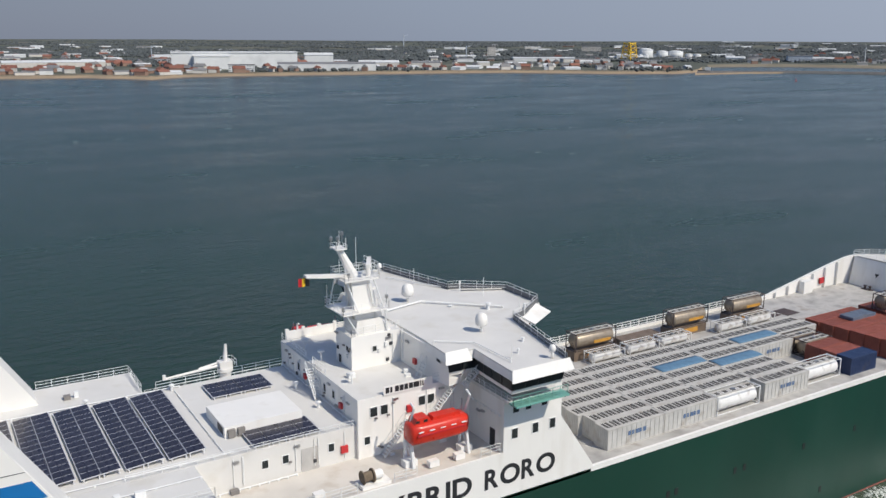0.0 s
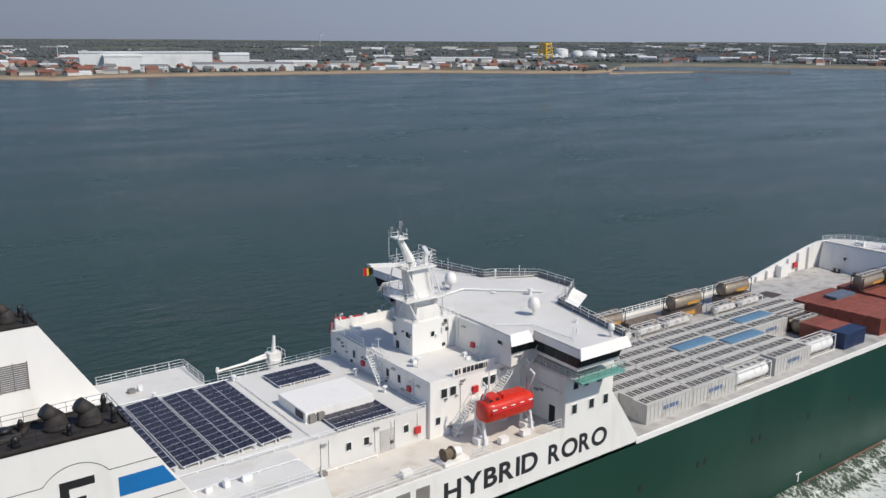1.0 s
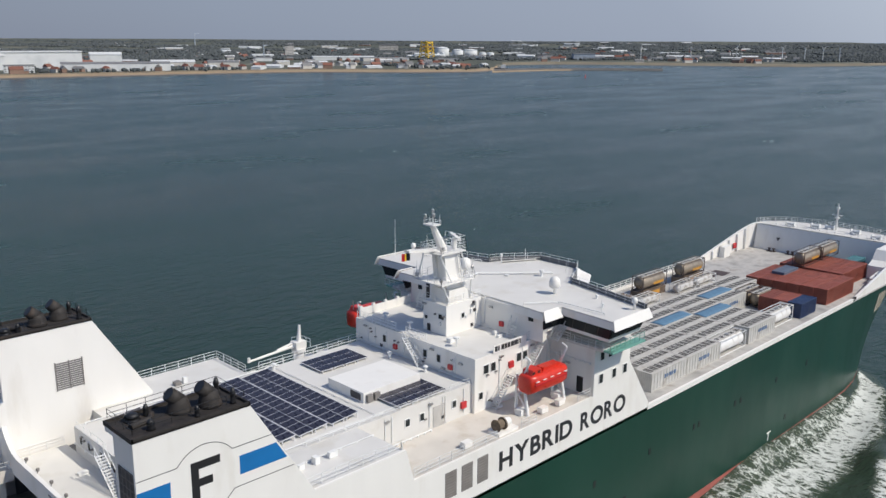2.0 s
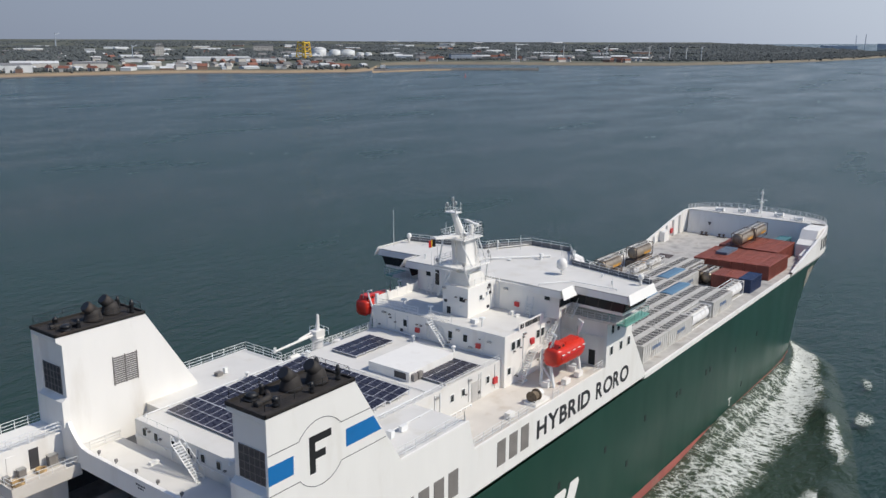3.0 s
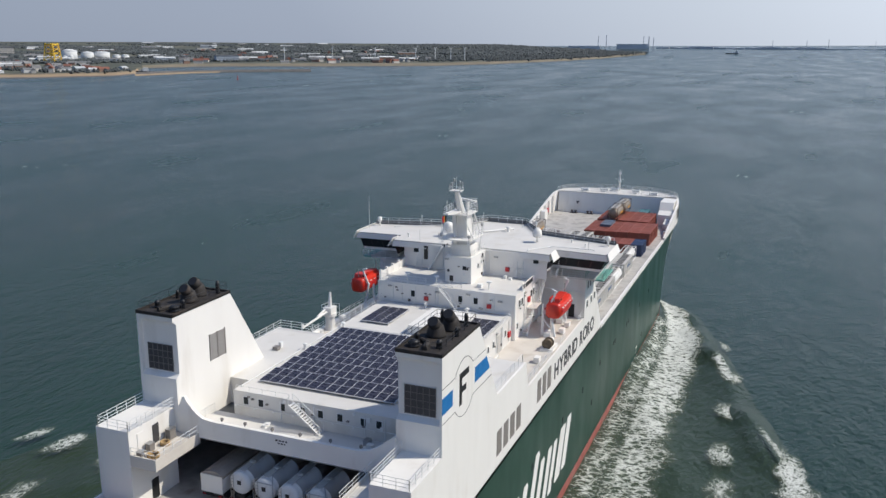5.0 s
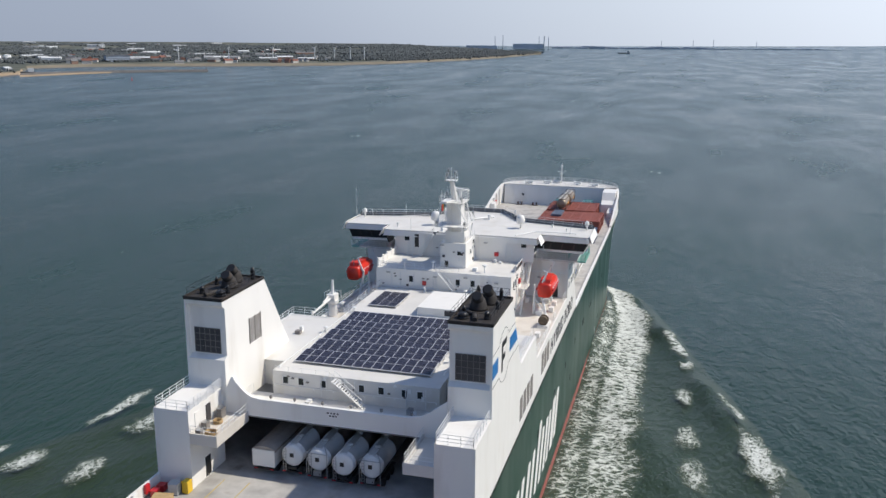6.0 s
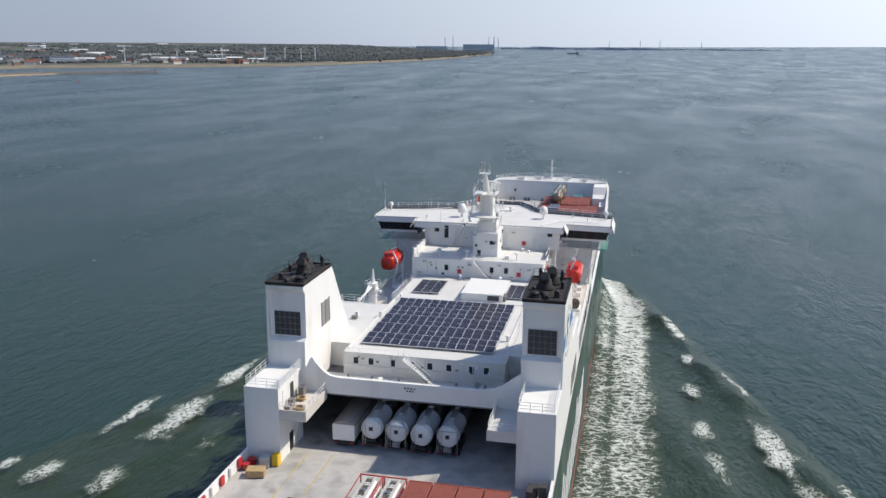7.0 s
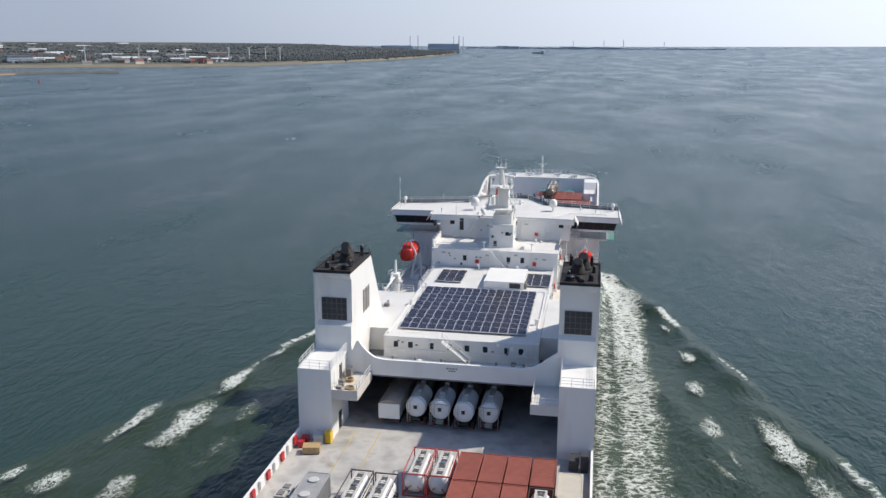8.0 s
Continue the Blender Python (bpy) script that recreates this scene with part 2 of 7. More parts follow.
# ---- water ----
def water_material():
    m = bpy.data.materials.new("sea_water")
    m.use_nodes = True
    nt = m.node_tree
    b = nt.nodes["Principled BSDF"]
    tc = nt.nodes.new("ShaderNodeNewGeometry")

    def tex(scale, detail, stretch, turn):
        mp = nt.nodes.new("ShaderNodeMapping")
        mp.inputs["Scale"].default_value = stretch
        mp.inputs["Rotation"].default_value = (0, 0, radians(turn))
        n = nt.nodes.new("ShaderNodeTexNoise")
        n.inputs["Scale"].default_value, n.inputs["Detail"].default_value, n.inputs["Roughness"].default_value = scale, detail, 0.6
        nt.links.new(tc.outputs["Position"], mp.inputs["Vector"])
        nt.links.new(mp.outputs["Vector"], n.inputs["Vector"])
        return n.outputs["Fac"]

    def op(kind, a, c):
        n = nt.nodes.new("ShaderNodeMath")
        n.operation = kind
        for s, v in zip(n.inputs, (a, c)):
            if isinstance(v, bpy.types.NodeSocket):
                nt.links.new(v, s)
            else:
                s.default_value = v
        return n.outputs[0]

    # broad wind patches, ripples and short chop
    patch = tex(0.006, 5.0, (1, 2.6, 1), -20)
    ramp = nt.nodes.new("ShaderNodeValToRGB")
    ramp.color_ramp.elements[0].position, ramp.color_ramp.elements[1].position = 0.3, 0.72
    ramp.color_ramp.elements[0].color = (0.014, 0.033, 0.023, 1)
    ramp.color_ramp.elements[1].color = (0.020, 0.047, 0.034, 1)
    nt.links.new(patch, ramp.inputs["Fac"])
    nt.links.new(ramp.outputs["Color"], b.inputs["Base Color"])
    rg = nt.nodes.new("ShaderNodeMapRange")
    rg.inputs["From Min"].default_value, rg.inputs["From Max"].default_value = 0.3, 0.7
    rg.inputs["To Min"].default_value, rg.inputs["To Max"].default_value = 0.13, 0.30
    nt.links.new(patch, rg.inputs["Value"])
    nt.links.new(rg.outputs["Result"], b.inputs["Roughness"])
    b.inputs["IOR"].default_value = 1.33
    b.inputs["Specular IOR Level"].default_value = 0.42
    waves = op("ADD", op("MULTIPLY", tex(0.12, 3.0, (1, 2.4, 1), -25), 1.15), op("ADD", op("MULTIPLY", tex(0.55, 4.0, (1, 2.0, 1), 15), 0.55), op("MULTIPLY", tex(2.2, 3.0, (1, 1.6, 1), -50), 0.10)))
    bp = nt.nodes.new("ShaderNodeBump")
    bp.inputs["Strength"].default_value, bp.inputs["Distance"].default_value = 0.68, 1.0
    nt.links.new(waves, bp.inputs["Height"])
    nt.links.new(bp.outputs["Normal"], b.inputs["Normal"])
    return m


WATER = water_material()


def sea_rise(r):
    return 0.0 if r <= 2800 else 34.0 * ((r - 2800) / 2500.0) ** 1.25


def build_water():
    """One sheet; past 2.6 km it rises a little, so that its rim stands where the far horizon does."""
    bm = bmesh.new()
    rings = [0, 60, 150, 300, 600, 1000, 1600, 2200, 2800, 3400, 4000, 4600, 5200, 5800]
    seg = 72
    cx, cy = 60.0, 0.0
    rows = []
    for r in rings[1:]:
        z = sea_rise(r)
        rows.append([bm.verts.new((cx + r * math.cos(2 * math.pi * i / seg), cy + r * math.sin(2 * math.pi * i / seg), z)) for i in range(seg)])
    c = bm.verts.new((cx, cy, 0))
    for i in range(seg):
        bm.faces.new((c, rows[0][i], rows[0][(i + 1) % seg]))
    for a, b in zip(rows, rows[1:]):
        for i in range(seg):
            bm.faces.new((a[i], a[(i + 1) % seg], b[(i + 1) % seg], b[i]))
    ob = new("water", mesh_of("water", bm, WATER, True))
    tagged(ob, "dark green-blue estuary water with wind ripples", "water", kind="structure")


build_water()


# ---- the far shore: places by bearing (degrees from +x) and range from a fixed mark ----
MARK = Vector((7.0, -85.0, 0.0))


def far(az, r, h=0.0):
    p = MARK + Vector((math.cos(radians(az)), math.sin(radians(az)), 0)) * r
    p.z = h + sea_rise((p.xy - Vector((60, 0))).length)
    return p


SAND = mat("beach_sand", (0.33, 0.24, 0.145), 0.9, vary=0.15, grain=0.02, stain=(0.22, 0.19, 0.14), stain_amount=0.7, stain_scale=0.008)
DIKE = mat("dry_dike_grass", (0.20, 0.17, 0.115), 0.9, vary=0.2, grain=0.02, stain=(0.12, 0.13, 0.08), stain_amount=0.6, stain_scale=0.01)
WETSAND = mat("wet_stone_revetment", (0.12, 0.11, 0.095), 0.8, vary=0.2, grain=0.05)
LAND = mat("far_land", (0.075, 0.082, 0.058), 0.95, vary=0.3, grain=0.012, stain=(0.24, 0.21, 0.15), stain_amount=0.8, stain_scale=0.006)
# foliage greyed and blued in its base colour to stand for distance haze
TREE = mat("far_hazed_foliage", (0.072, 0.082, 0.082), 0.9, vary=0.3, grain=0.03)
BRICKWALL = mat("house_brick", (0.30, 0.19, 0.14), 0.85, vary=0.12, grain=0.2, per_object=0.4)
PLASTER = mat("house_plaster", (0.60, 0.57, 0.52), 0.85, vary=0.08, grain=0.2, per_object=0.25)
ROOFRED = mat("red_tile_roof", (0.24, 0.10, 0.07), 0.85, vary=0.15, grain=0.3, per_object=0.4)
ROOFGREY = mat("grey_roof", (0.22, 0.22, 0.22), 0.8, vary=0.12, grain=0.2, per_object=0.4)
HALLWHITE = mat("pale_cladding", (0.66, 0.67, 0.66), 0.6, vary=0.05, grain=0.02, stain=(0.45, 0.47, 0.47), stain_amount=0.5, stain_scale=0.03)
HALLROOF = mat("pale_hall_roof", (0.62, 0.63, 0.62), 0.6, vary=0.06, grain=0.02)
# aerial haze is put into these two base colours: pale and bluish
FARPALE = mat("far_haze_tinted_cladding", (0.52, 0.55, 0.60), 0.8, vary=0.1, grain=0.02)
FARTOWER = mat("far_structure_haze_tint", (0.42, 0.47, 0.53), 0.8, vary=0.1, grain=0.02)
STONE = mat("pier_stone", (0.11, 0.105, 0.10), 0.85, vary=0.2, grain=0.08)

SHORE = [(112, 1900), (100, 1660), (92, 1540), (85, 1495), (80.4, 1491), (76.6, 1406), (74.6, 1480), (65.1, 1543), (54.3, 1655), (47.9, 1640), (43.7, 1680), (42.4, 1780), (42.2, 2080), (38.5, 2190), (34, 2200), (30.8, 2185), (24.0, 2240), (20.3, 2410), (16.5, 2720), (13.0, 3120), (10.6, 3580), (10.2, 3640)]


def shore_range(az):
    for (a, r), (b, q) in zip(SHORE, SHORE[1:]):
        if b <= az <= a:
            return r + (q - r) * (a - az) / (a - b)
    return SHORE[0][1] if az > SHORE[0][0] else SHORE[-1][1]


def inland(az):
    """How deep the land runs behind the shore at a bearing."""
    t = max(0.0, min(1.0, (az - 10.4) / 10.6))
    return shore_range(az) + 130 + (5220.0 - shore_range(az)) * t ** 0.8


def strip(name, material, steps, label, lo=10.2, hi=112.0, n=260):
    """A band of land that follows the shore: steps of (fraction or metres inland, height)."""
    bm = bmesh.new()
    rows = []
    for i in range(n + 1):
        az = lo + (hi - lo) * i / n
        r0, r1 = shore_range(az), inland(az)
        wob = 10 * noise.noise(Vector((az * 1.3, 0, 0)))
        row = []
        for d, h in steps:
            r = r0 + d + wob if d > 1 or d <= 0 else r0 + (r1 - r0) * d
            row.append(bm.verts.new(far(az, min(r, r1), h)))
        rows.append(row)
    for a, b in zip(rows, rows[1:]):
        for k in range(len(steps) - 1):
            bm.faces.new((a[k], a[k + 1], b[k + 1], b[k]))
    return tagged(new(name, mesh_of(name, bm, material, True)), label, kind="structure")


strip("ground", LAND, [(30, 0.5), (62, 4.0), (90, 4.2), (0.12, 4.5), (0.25, 4.5), (0.4, 5), (0.6, 6), (0.8, 8), (1.0, 10)], "flat green and dun far shore land")
strip("beach", SAND, [(0, -0.5), (14, 0.9), (48, 3.2), (75, 4.4)], "tan sandy beach along the far shore", lo=42.3)
strip("revetment", WETSAND, [(-8, -0.6), (6, 0.8), (17, 1.3)], "dark wet stones along the far waterline")
strip("dike", DIKE, [(8, 0.4), (30, 3.8), (52, 6.0), (80, 4.0)], "pale grassy sea dike on the far shore", hi=42.0)


def build_pier():
    ob = thing("harbour_pier", "long dark stone harbour pier with sandy foot", "pier", rides=False)
    pts = [(42.6, 1740), (40.5, 1790), (37.3, 1835), (34.5, 1846), (32.0, 1850)]
    bm = bmesh.new()
    for (a, r), (b, q) in zip(pts, pts[1:]):
        v = [bm.verts.new(far(z, s, h)) for z, s, h in ((a, r, -1), (a, r + 9, 4.2), (a, r + 20, 4.2), (a, r + 30, -1), (b, q, -1), (b, q + 9, 4.2), (b, q + 20, 4.2), (b, q + 30, -1))]
        for f in ((0, 4, 5, 1), (1, 5, 6, 2), (2, 6, 7, 3), (0, 1, 2, 3), (4, 7, 6, 5)):
            bm.faces.new([v[i] for i in f])
    part("pier_wall", bm, STONE, ob)
    bm = bmesh.new()
    for (a, r), (b, q) in zip([(42.7, 1700), (41.0, 1745), (39.3, 1800)], [(41.0, 1745), (39.3, 1800), (37.6, 1832)]):
        bm.faces.new([bm.verts.new(far(z, s, h)) for z, s, h in ((a, r - 20, 0.1), (b, q - 8, 0.1), (b, q + 8, 2.0), (a, r + 12, 2.2))])
    part("sand_bank", bm, SAND, ob)
    p = far(32.1, 1862)
    bm = bmesh.new()
    rod(bm, p + Vector((0, 0, 3)), p + Vector((0, 0, 10)), 1.0, 8, 0.7)
    part("pier_beacon", bm, STONE, ob)


build_pier()


def scatter_trees():
    """Far woods and hedges, one joined mesh of uneven leaf clumps, haze in their colour."""
    rng = np.random.default_rng(5)
    t = (1 + 5 ** 0.5) / 2
    ico = np.array([(-1, t, 0), (1, t, 0), (-1, -t, 0), (1, -t, 0), (0, -1, t), (0, 1, t), (0, -1, -t), (0, 1, -t), (t, 0, -1), (t, 0, 1), (-t, 0, -1), (-t, 0, 1)]) / 1.9
    tri = ((0, 11, 5), (0, 5, 1), (0, 1, 7), (0, 7, 10), (0, 10, 11), (1, 5, 9), (5, 11, 4), (11, 10, 2), (10, 7, 6), (7, 1, 8), (3, 9, 4), (3, 4, 2), (3, 2, 6), (3, 6, 8), (3, 8, 9), (4, 9, 5), (2, 4, 11), (6, 2, 10), (8, 6, 7), (9, 8, 1))
    verts, faces = [], []
    count = 0
    while count < 11500:
        az = rng.uniform(10.8, 108)
        r0, r1 = shore_range(az), min(inland(az), 4950)
        f = rng.uniform(0.0, 1.0)
        r = r0 + 85 + (r1 - r0 - 85) * f
        p = far(az, r)
        dens = noise.noise(Vector((p.x * 0.0022, p.y * 0.0022, 3.0))) + 0.55 * noise.noise(Vector((p.x * 0.009, p.y * 0.009, 8.0)))
        need = 0.16 if az > 42 and r < r0 + 700 else (-0.02 if az > 42 else (-0.18 if az > 21 else -0.6))
        if az < 42 and r < r0 + (260 if az > 20 else 90):
            continue
        if dens < need:
            continue
        near = 0.5 if r < r0 + 700 else 1.0
        for _ in range(5 if near < 1 else 3):
            s = rng.uniform(3.5, 9) * (1 + 0.5 * f) * near
            hgt = rng.uniform(5.0, 8.0) * (1 + 0.25 * f) * (0.75 if near < 1 else 1.0)
            c = np.array((p.x + rng.normal(0, 16), p.y + rng.normal(0, 16), p.z + 4 + hgt * 0.45))
            v = ico * np.array((s, s, hgt * 0.75)) * rng.uniform(0.65, 1.3, (12, 1)) + c
            base = len(verts)
            verts.extend(map(tuple, v))
            faces.extend(tuple(base + i for i in q) for q in tri)
        count += 1
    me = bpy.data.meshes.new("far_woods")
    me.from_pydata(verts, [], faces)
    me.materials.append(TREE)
    tagged(new("far_woods", me), "woods and hedges on the far shore, greyed for haze", "trees", kind="stuff")


scatter_trees()


def building(name, label, category, az, r, w, d, h, wall, roof, turn=0.0, gable=0.0, group="", bands=0, at_h=4.0):
    """A hall or block: walls, a roof with overhang, and rows of window strips where it has storeys."""
    p = far(az, r, at_h)
    ob = thing(name, label, category, group, Matrix.Translation(p) @ pose(0, 0, 0, 0, 0, az - 90 + turn), rides=False)
    bm = bmesh.new()
    box(bm, -w / 2, w / 2, -d / 2, d / 2, -2, h)
    part("wall", bm, wall, ob)
    bm = bmesh.new()
    e = 0.03 * h + 0.2
    if gable:
        prism(bm, [(-d / 2 - e, h), (d / 2 + e, h), (0, h + gable)], -w / 2 - e, w / 2 + e, axis="x")
    else:
        box(bm, -w / 2 - e, w / 2 + e, -d / 2 - e, d / 2 + e, h, h + 0.06 * h + 0.3)
    part("roof", bm, roof, ob)
    for k in range(bands):
        z = h * (k + 0.55) / max(1, bands)
        n = max(2, int(w / 5))
        for i in range(n):
            x = -w / 2 + w * (i + 0.5) / n
            bm = bmesh.new()
            box(bm, x - w / n * 0.3, x + w / n * 0.3, -d / 2 - 0.15, -d / 2, z - h * 0.12 / bands, z + h * 0.16 / bands)
            part("window", bm, WINDOW, ob)
    return ob


def build_town():
    rng = random.Random(11)
    H, R = HALLWHITE, HALLROOF
    building("shipyard_hall", "very long pale shipyard hall", "hall", 71.6, 1820, 240, 60, 30, H, R, 4, bands=0)
    building("shipyard_hall", "white hall end with tall doors", "hall", 73.0, 1770, 66, 50, 24, H, R, 4)
    building("warehouse", "long white warehouse behind the beach", "warehouse", 65.9, 1680, 180, 40, 13, H, ROOFGREY, 3, gable=3)
    building("warehouse", "white warehouse with bright arched roof", "warehouse", 66.4, 2000, 62, 40, 22, H, R, 3, gable=5)
    building("office_block", "dark fronted low office block", "office", 71.2, 1640, 46, 20, 12, H, ROOFGREY, 2, bands=3)
    building("warehouse", "low grey shed with long roof", "warehouse", 82.0, 1950, 190, 40, 10, PLASTER, R, 5, gable=4)
    building("warehouse", "pale shed behind the beach", "warehouse", 62.6, 1800, 80, 40, 12, PLASTER, R, 2, gable=4)
    building("warehouse", "pale shed behind the beach", "warehouse", 59.6, 1850, 60, 40, 10, PLASTER, ROOFGREY, 2, gable=3)
    building("warehouse", "long white low warehouse by the docks", "warehouse", 52.1, 2350, 160, 50, 9, H, R, 8, gable=2)
    building("tower_block", "grey apartment tower over the harbour", "tower block", 55.4, 2650, 24, 20, 34, PLASTER, ROOFGREY, 3, bands=8)
    building("tower_block", "pale apartment block inland", "tower block", 49.1, 3300, 70, 20, 26, PLASTER, ROOFGREY, 0, bands=5)
    building("warehouse", "white dock building by the quay", "warehouse", 46.9, 2500, 55, 30, 14, H, R, 4, gable=3)
    building("dock_office", "grey windowed dock office", "office", 36.8, 2520, 60, 30, 16, FARTOWER, ROOFGREY, 10, bands=3)
    # both power station blocks take the haze-tinted colour
    building("power_station", "power station halls tinted blue-grey for distance haze", "power station", 13.9, 4350, 150, 60, 15, FARPALE, FARPALE, 0)
    building("power_station", "large power station block paled for distance haze", "power station", 10.9, 4500, 150, 60, 21, FARPALE, FARPALE, 0)
    for i in range(190):
        az = rng.choice((rng.uniform(24, 42), rng.uniform(43, 62), rng.uniform(43, 75), rng.uniform(75, 90)))
        r = shore_range(az) + rng.choice((rng.uniform(90, 250), rng.uniform(120, 900), rng.uniform(600, 2600), rng.uniform(1200, 2900))) + (250 if az < 42 else 0)
        building("warehouse", rng.choice(("pale low shed among the docks", "white flat roofed store on the shore")), "warehouse", az, r, rng.uniform(20, 70) * (0.45 if r < shore_range(az) + 270 else 1.0), rng.uniform(15, 35), rng.uniform(5, 10) * (0.65 if r < shore_range(az) + 270 else 1.0), rng.choice((H, H, PLASTER, BRICKWALL)), rng.choice((R, R, ROOFGREY)), rng.uniform(-20, 20), gable=rng.uniform(1, 4), group="sheds along the far shore")
    # houses share their meshes
    bm = bmesh.new()
    box(bm, -7, 7, -4.5, 4.5, -1, 6)
    walls = [mesh_of("wall", bm, BRICKWALL)]
    walls.append(walls[0].copy())
    walls[1].materials[0] = PLASTER
    bm = bmesh.new()
    prism(bm, [(-5, 5.8), (5, 5.8), (0, 10.2)], -7.4, 7.4, axis="x")
    roofs = [mesh_of("roof", bm, ROOFRED)]
    roofs.append(roofs[0].copy())
    roofs[1].materials[0] = ROOFGREY
    bm = bmesh.new()
    box(bm, 3.5, 4.4, -0.4, 0.4, 8.5, 11.4)
    stack = mesh_of("chimney", bm, BRICKWALL)
    for i in range(290):
        az = rng.choice((rng.uniform(74, 88), rng.uniform(74, 92), rng.uniform(44, 74), rng.uniform(46, 62), rng.uniform(24, 40)))
        r = shore_range(az) + rng.choice((rng.uniform(90, 260), rng.uniform(90, 700), rng.uniform(300, 1600)))
        k, q = (rng.random() < 0.6), (rng.random() < 0.62 if az < 74 else rng.random() < 0.3)
        ob = thing("house", ("red" if not q else "grey") + " roofed " + ("brick" if not k else "pale rendered") + " house on the far shore", "house", "houses on the far shore", Matrix.Translation(far(az, r, 4.2)) @ pose(0, 0, 0, 0, 0, rng.uniform(0, 180)) @ Matrix.Diagonal((rng.uniform(0.8, 1.7), rng.uniform(0.8, 1.2), rng.uniform(0.8, 1.25), 1)), rides=False)
        for name, me in (("wall", walls[k]), ("roof", roofs[q]), ("chimney", stack)):
            c = new(name, me)
            c.parent = ob
    # storage tanks
    bm = bmesh.new()
    lathe(bm, [(1, -0.1), (1, 1.0), (0.5, 1.12), (0.02, 1.16)], seg=20)
    shell = mesh_of("shell", bm, HALLWHITE, True)
    bm = bmesh.new()
    lathe(bm, [(1.012, 0.94), (1.012, 1.0)], seg=20)
    band = mesh_of("rim", bm, FARTOWER)
    for az, r, rad, h in ((45.75, 2680, 21, 27), (44.75, 2720, 17, 21), (43.95, 2740, 22, 21), (43.15, 2700, 11, 14), (42.65, 2700, 11, 14), (46.35, 2560, 6, 14), (46.05, 2560, 6, 14), (45.7, 2560, 6, 15)):
        ob = thing("storage_tank", "white round oil storage tank", "storage tank", "tanks by the harbour", Matrix.Translation(far(az, r, 4)) @ Matrix.Diagonal((rad, rad, h, 1)), rides=False)
        for name, me in (("shell", shell), ("rim", band)):
            c = new(name, me)
            c.parent = ob
    # yellow offshore frame standing on the quay
    p = far(46.75, 2420, 4)
    ob = thing("offshore_jacket", "tall yellow lattice offshore frame on the quay", "steel frame", "", Matrix.Translation(p) @ pose(0, 0, 0, 0, 0, 20), rides=False)
    bm = bmesh.new()
    for x in (-1, 1):
        for y in (-1, 1):
            rod(bm, (x * 20, y * 14, 0), (x * 15, y * 9, 48), 1.3, 6)
    for k in range(5):
        f, g = k / 5, (k + 1) / 5
        a, b = 20 - 5 * f, 14 - 5 * f
        c, d = 20 - 5 * g, 14 - 5 * g
        for x in (-1, 1):
            rod(bm, (x * a, -b, 48 * f), (x * c, d, 48 * g), 0.6, 5)
            rod(bm, (x * a, b, 48 * f), (x * c, -d, 48 * g), 0.6, 5)
            rod(bm, (-a, x * b, 48 * f), (c, x * d, 48 * g), 0.6, 5)
            rod(bm, (a, x * b, 48 * f), (-c, x * d, 48 * g), 0.6, 5)
    part("lattice", bm, YELLOW, ob)
    bm = bmesh.new()
    box(bm, -17, 17, -10, 10, 44, 47)
    box(bm, -19, 8, -10, 10, 22, 24)
    part("platform", bm, YELLOW, ob)
    # wind turbines on the dike
    for az, r in ((33.25, 2560), (30.25, 2570), (27.55, 2590), (24.95, 2620), (23.7, 2640), (22.7, 2655), (21.8, 2670)):
        ob = thing("wind_turbine", "white wind turbine on the sea dike", "wind turbine", "turbines on the dike", Matrix.Translation(far(az, r, 4)) @ pose(0, 0, 0, 0, 0, 60), rides=False)
        bm = bmesh.new()
        rod(bm, (0, 0, -2), (0, 0, 34), 1.5, 8, 0.9)
        part("tower", bm, HALLWHITE, ob)
        bm = bmesh.new()
        box(bm, -1.6, 4.2, -1.5, 1.5, 33.5, 36.5)
        part("nacelle", bm, HALLWHITE, ob)
        for k in range(3):
            a = radians(20 + 120 * k + az * 7)
            bm = bmesh.new()
            rod(bm, (-2.0, 0, 35), (-2.0, 12 * math.sin(a), 35 + 12 * math.cos(a)), 0.5, 4, 0.15)
            part("blade", bm, HALLWHITE, ob)
    # chimney, cranes and masts on the skyline, in the haze-tinted colour
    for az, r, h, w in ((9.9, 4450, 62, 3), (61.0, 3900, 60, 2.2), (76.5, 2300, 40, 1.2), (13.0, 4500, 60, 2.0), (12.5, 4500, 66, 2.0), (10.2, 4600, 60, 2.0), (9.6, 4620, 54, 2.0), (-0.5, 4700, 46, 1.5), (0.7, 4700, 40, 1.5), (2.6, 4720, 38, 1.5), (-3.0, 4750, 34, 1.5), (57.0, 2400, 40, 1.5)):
        ob = thing("far_mast", "thin chimney or crane mast far off, tinted haze grey", "mast", "masts on the skyline", Matrix.Translation(far(az, r, 2)), rides=False)
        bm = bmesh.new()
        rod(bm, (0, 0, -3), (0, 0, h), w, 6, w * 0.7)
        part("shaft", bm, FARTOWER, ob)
        if w < 3:
            bm = bmesh.new()
            rod(bm, (0, 0, h * 0.9), (w * 9, 0, h), w * 0.5, 4)
            part("jib", bm, FARTOWER, ob)
    # low far coast across the open water, haze put into its colour
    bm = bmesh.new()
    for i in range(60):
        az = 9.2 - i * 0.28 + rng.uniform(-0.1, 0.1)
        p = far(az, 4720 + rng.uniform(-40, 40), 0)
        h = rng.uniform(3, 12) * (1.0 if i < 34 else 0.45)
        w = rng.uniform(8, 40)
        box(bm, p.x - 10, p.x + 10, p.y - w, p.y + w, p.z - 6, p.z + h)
    tagged(new("far_coast", mesh_of("far_coast", bm, FARPALE)), "low far coast with docks across the water, coloured as haze", "coast", kind="stuff")
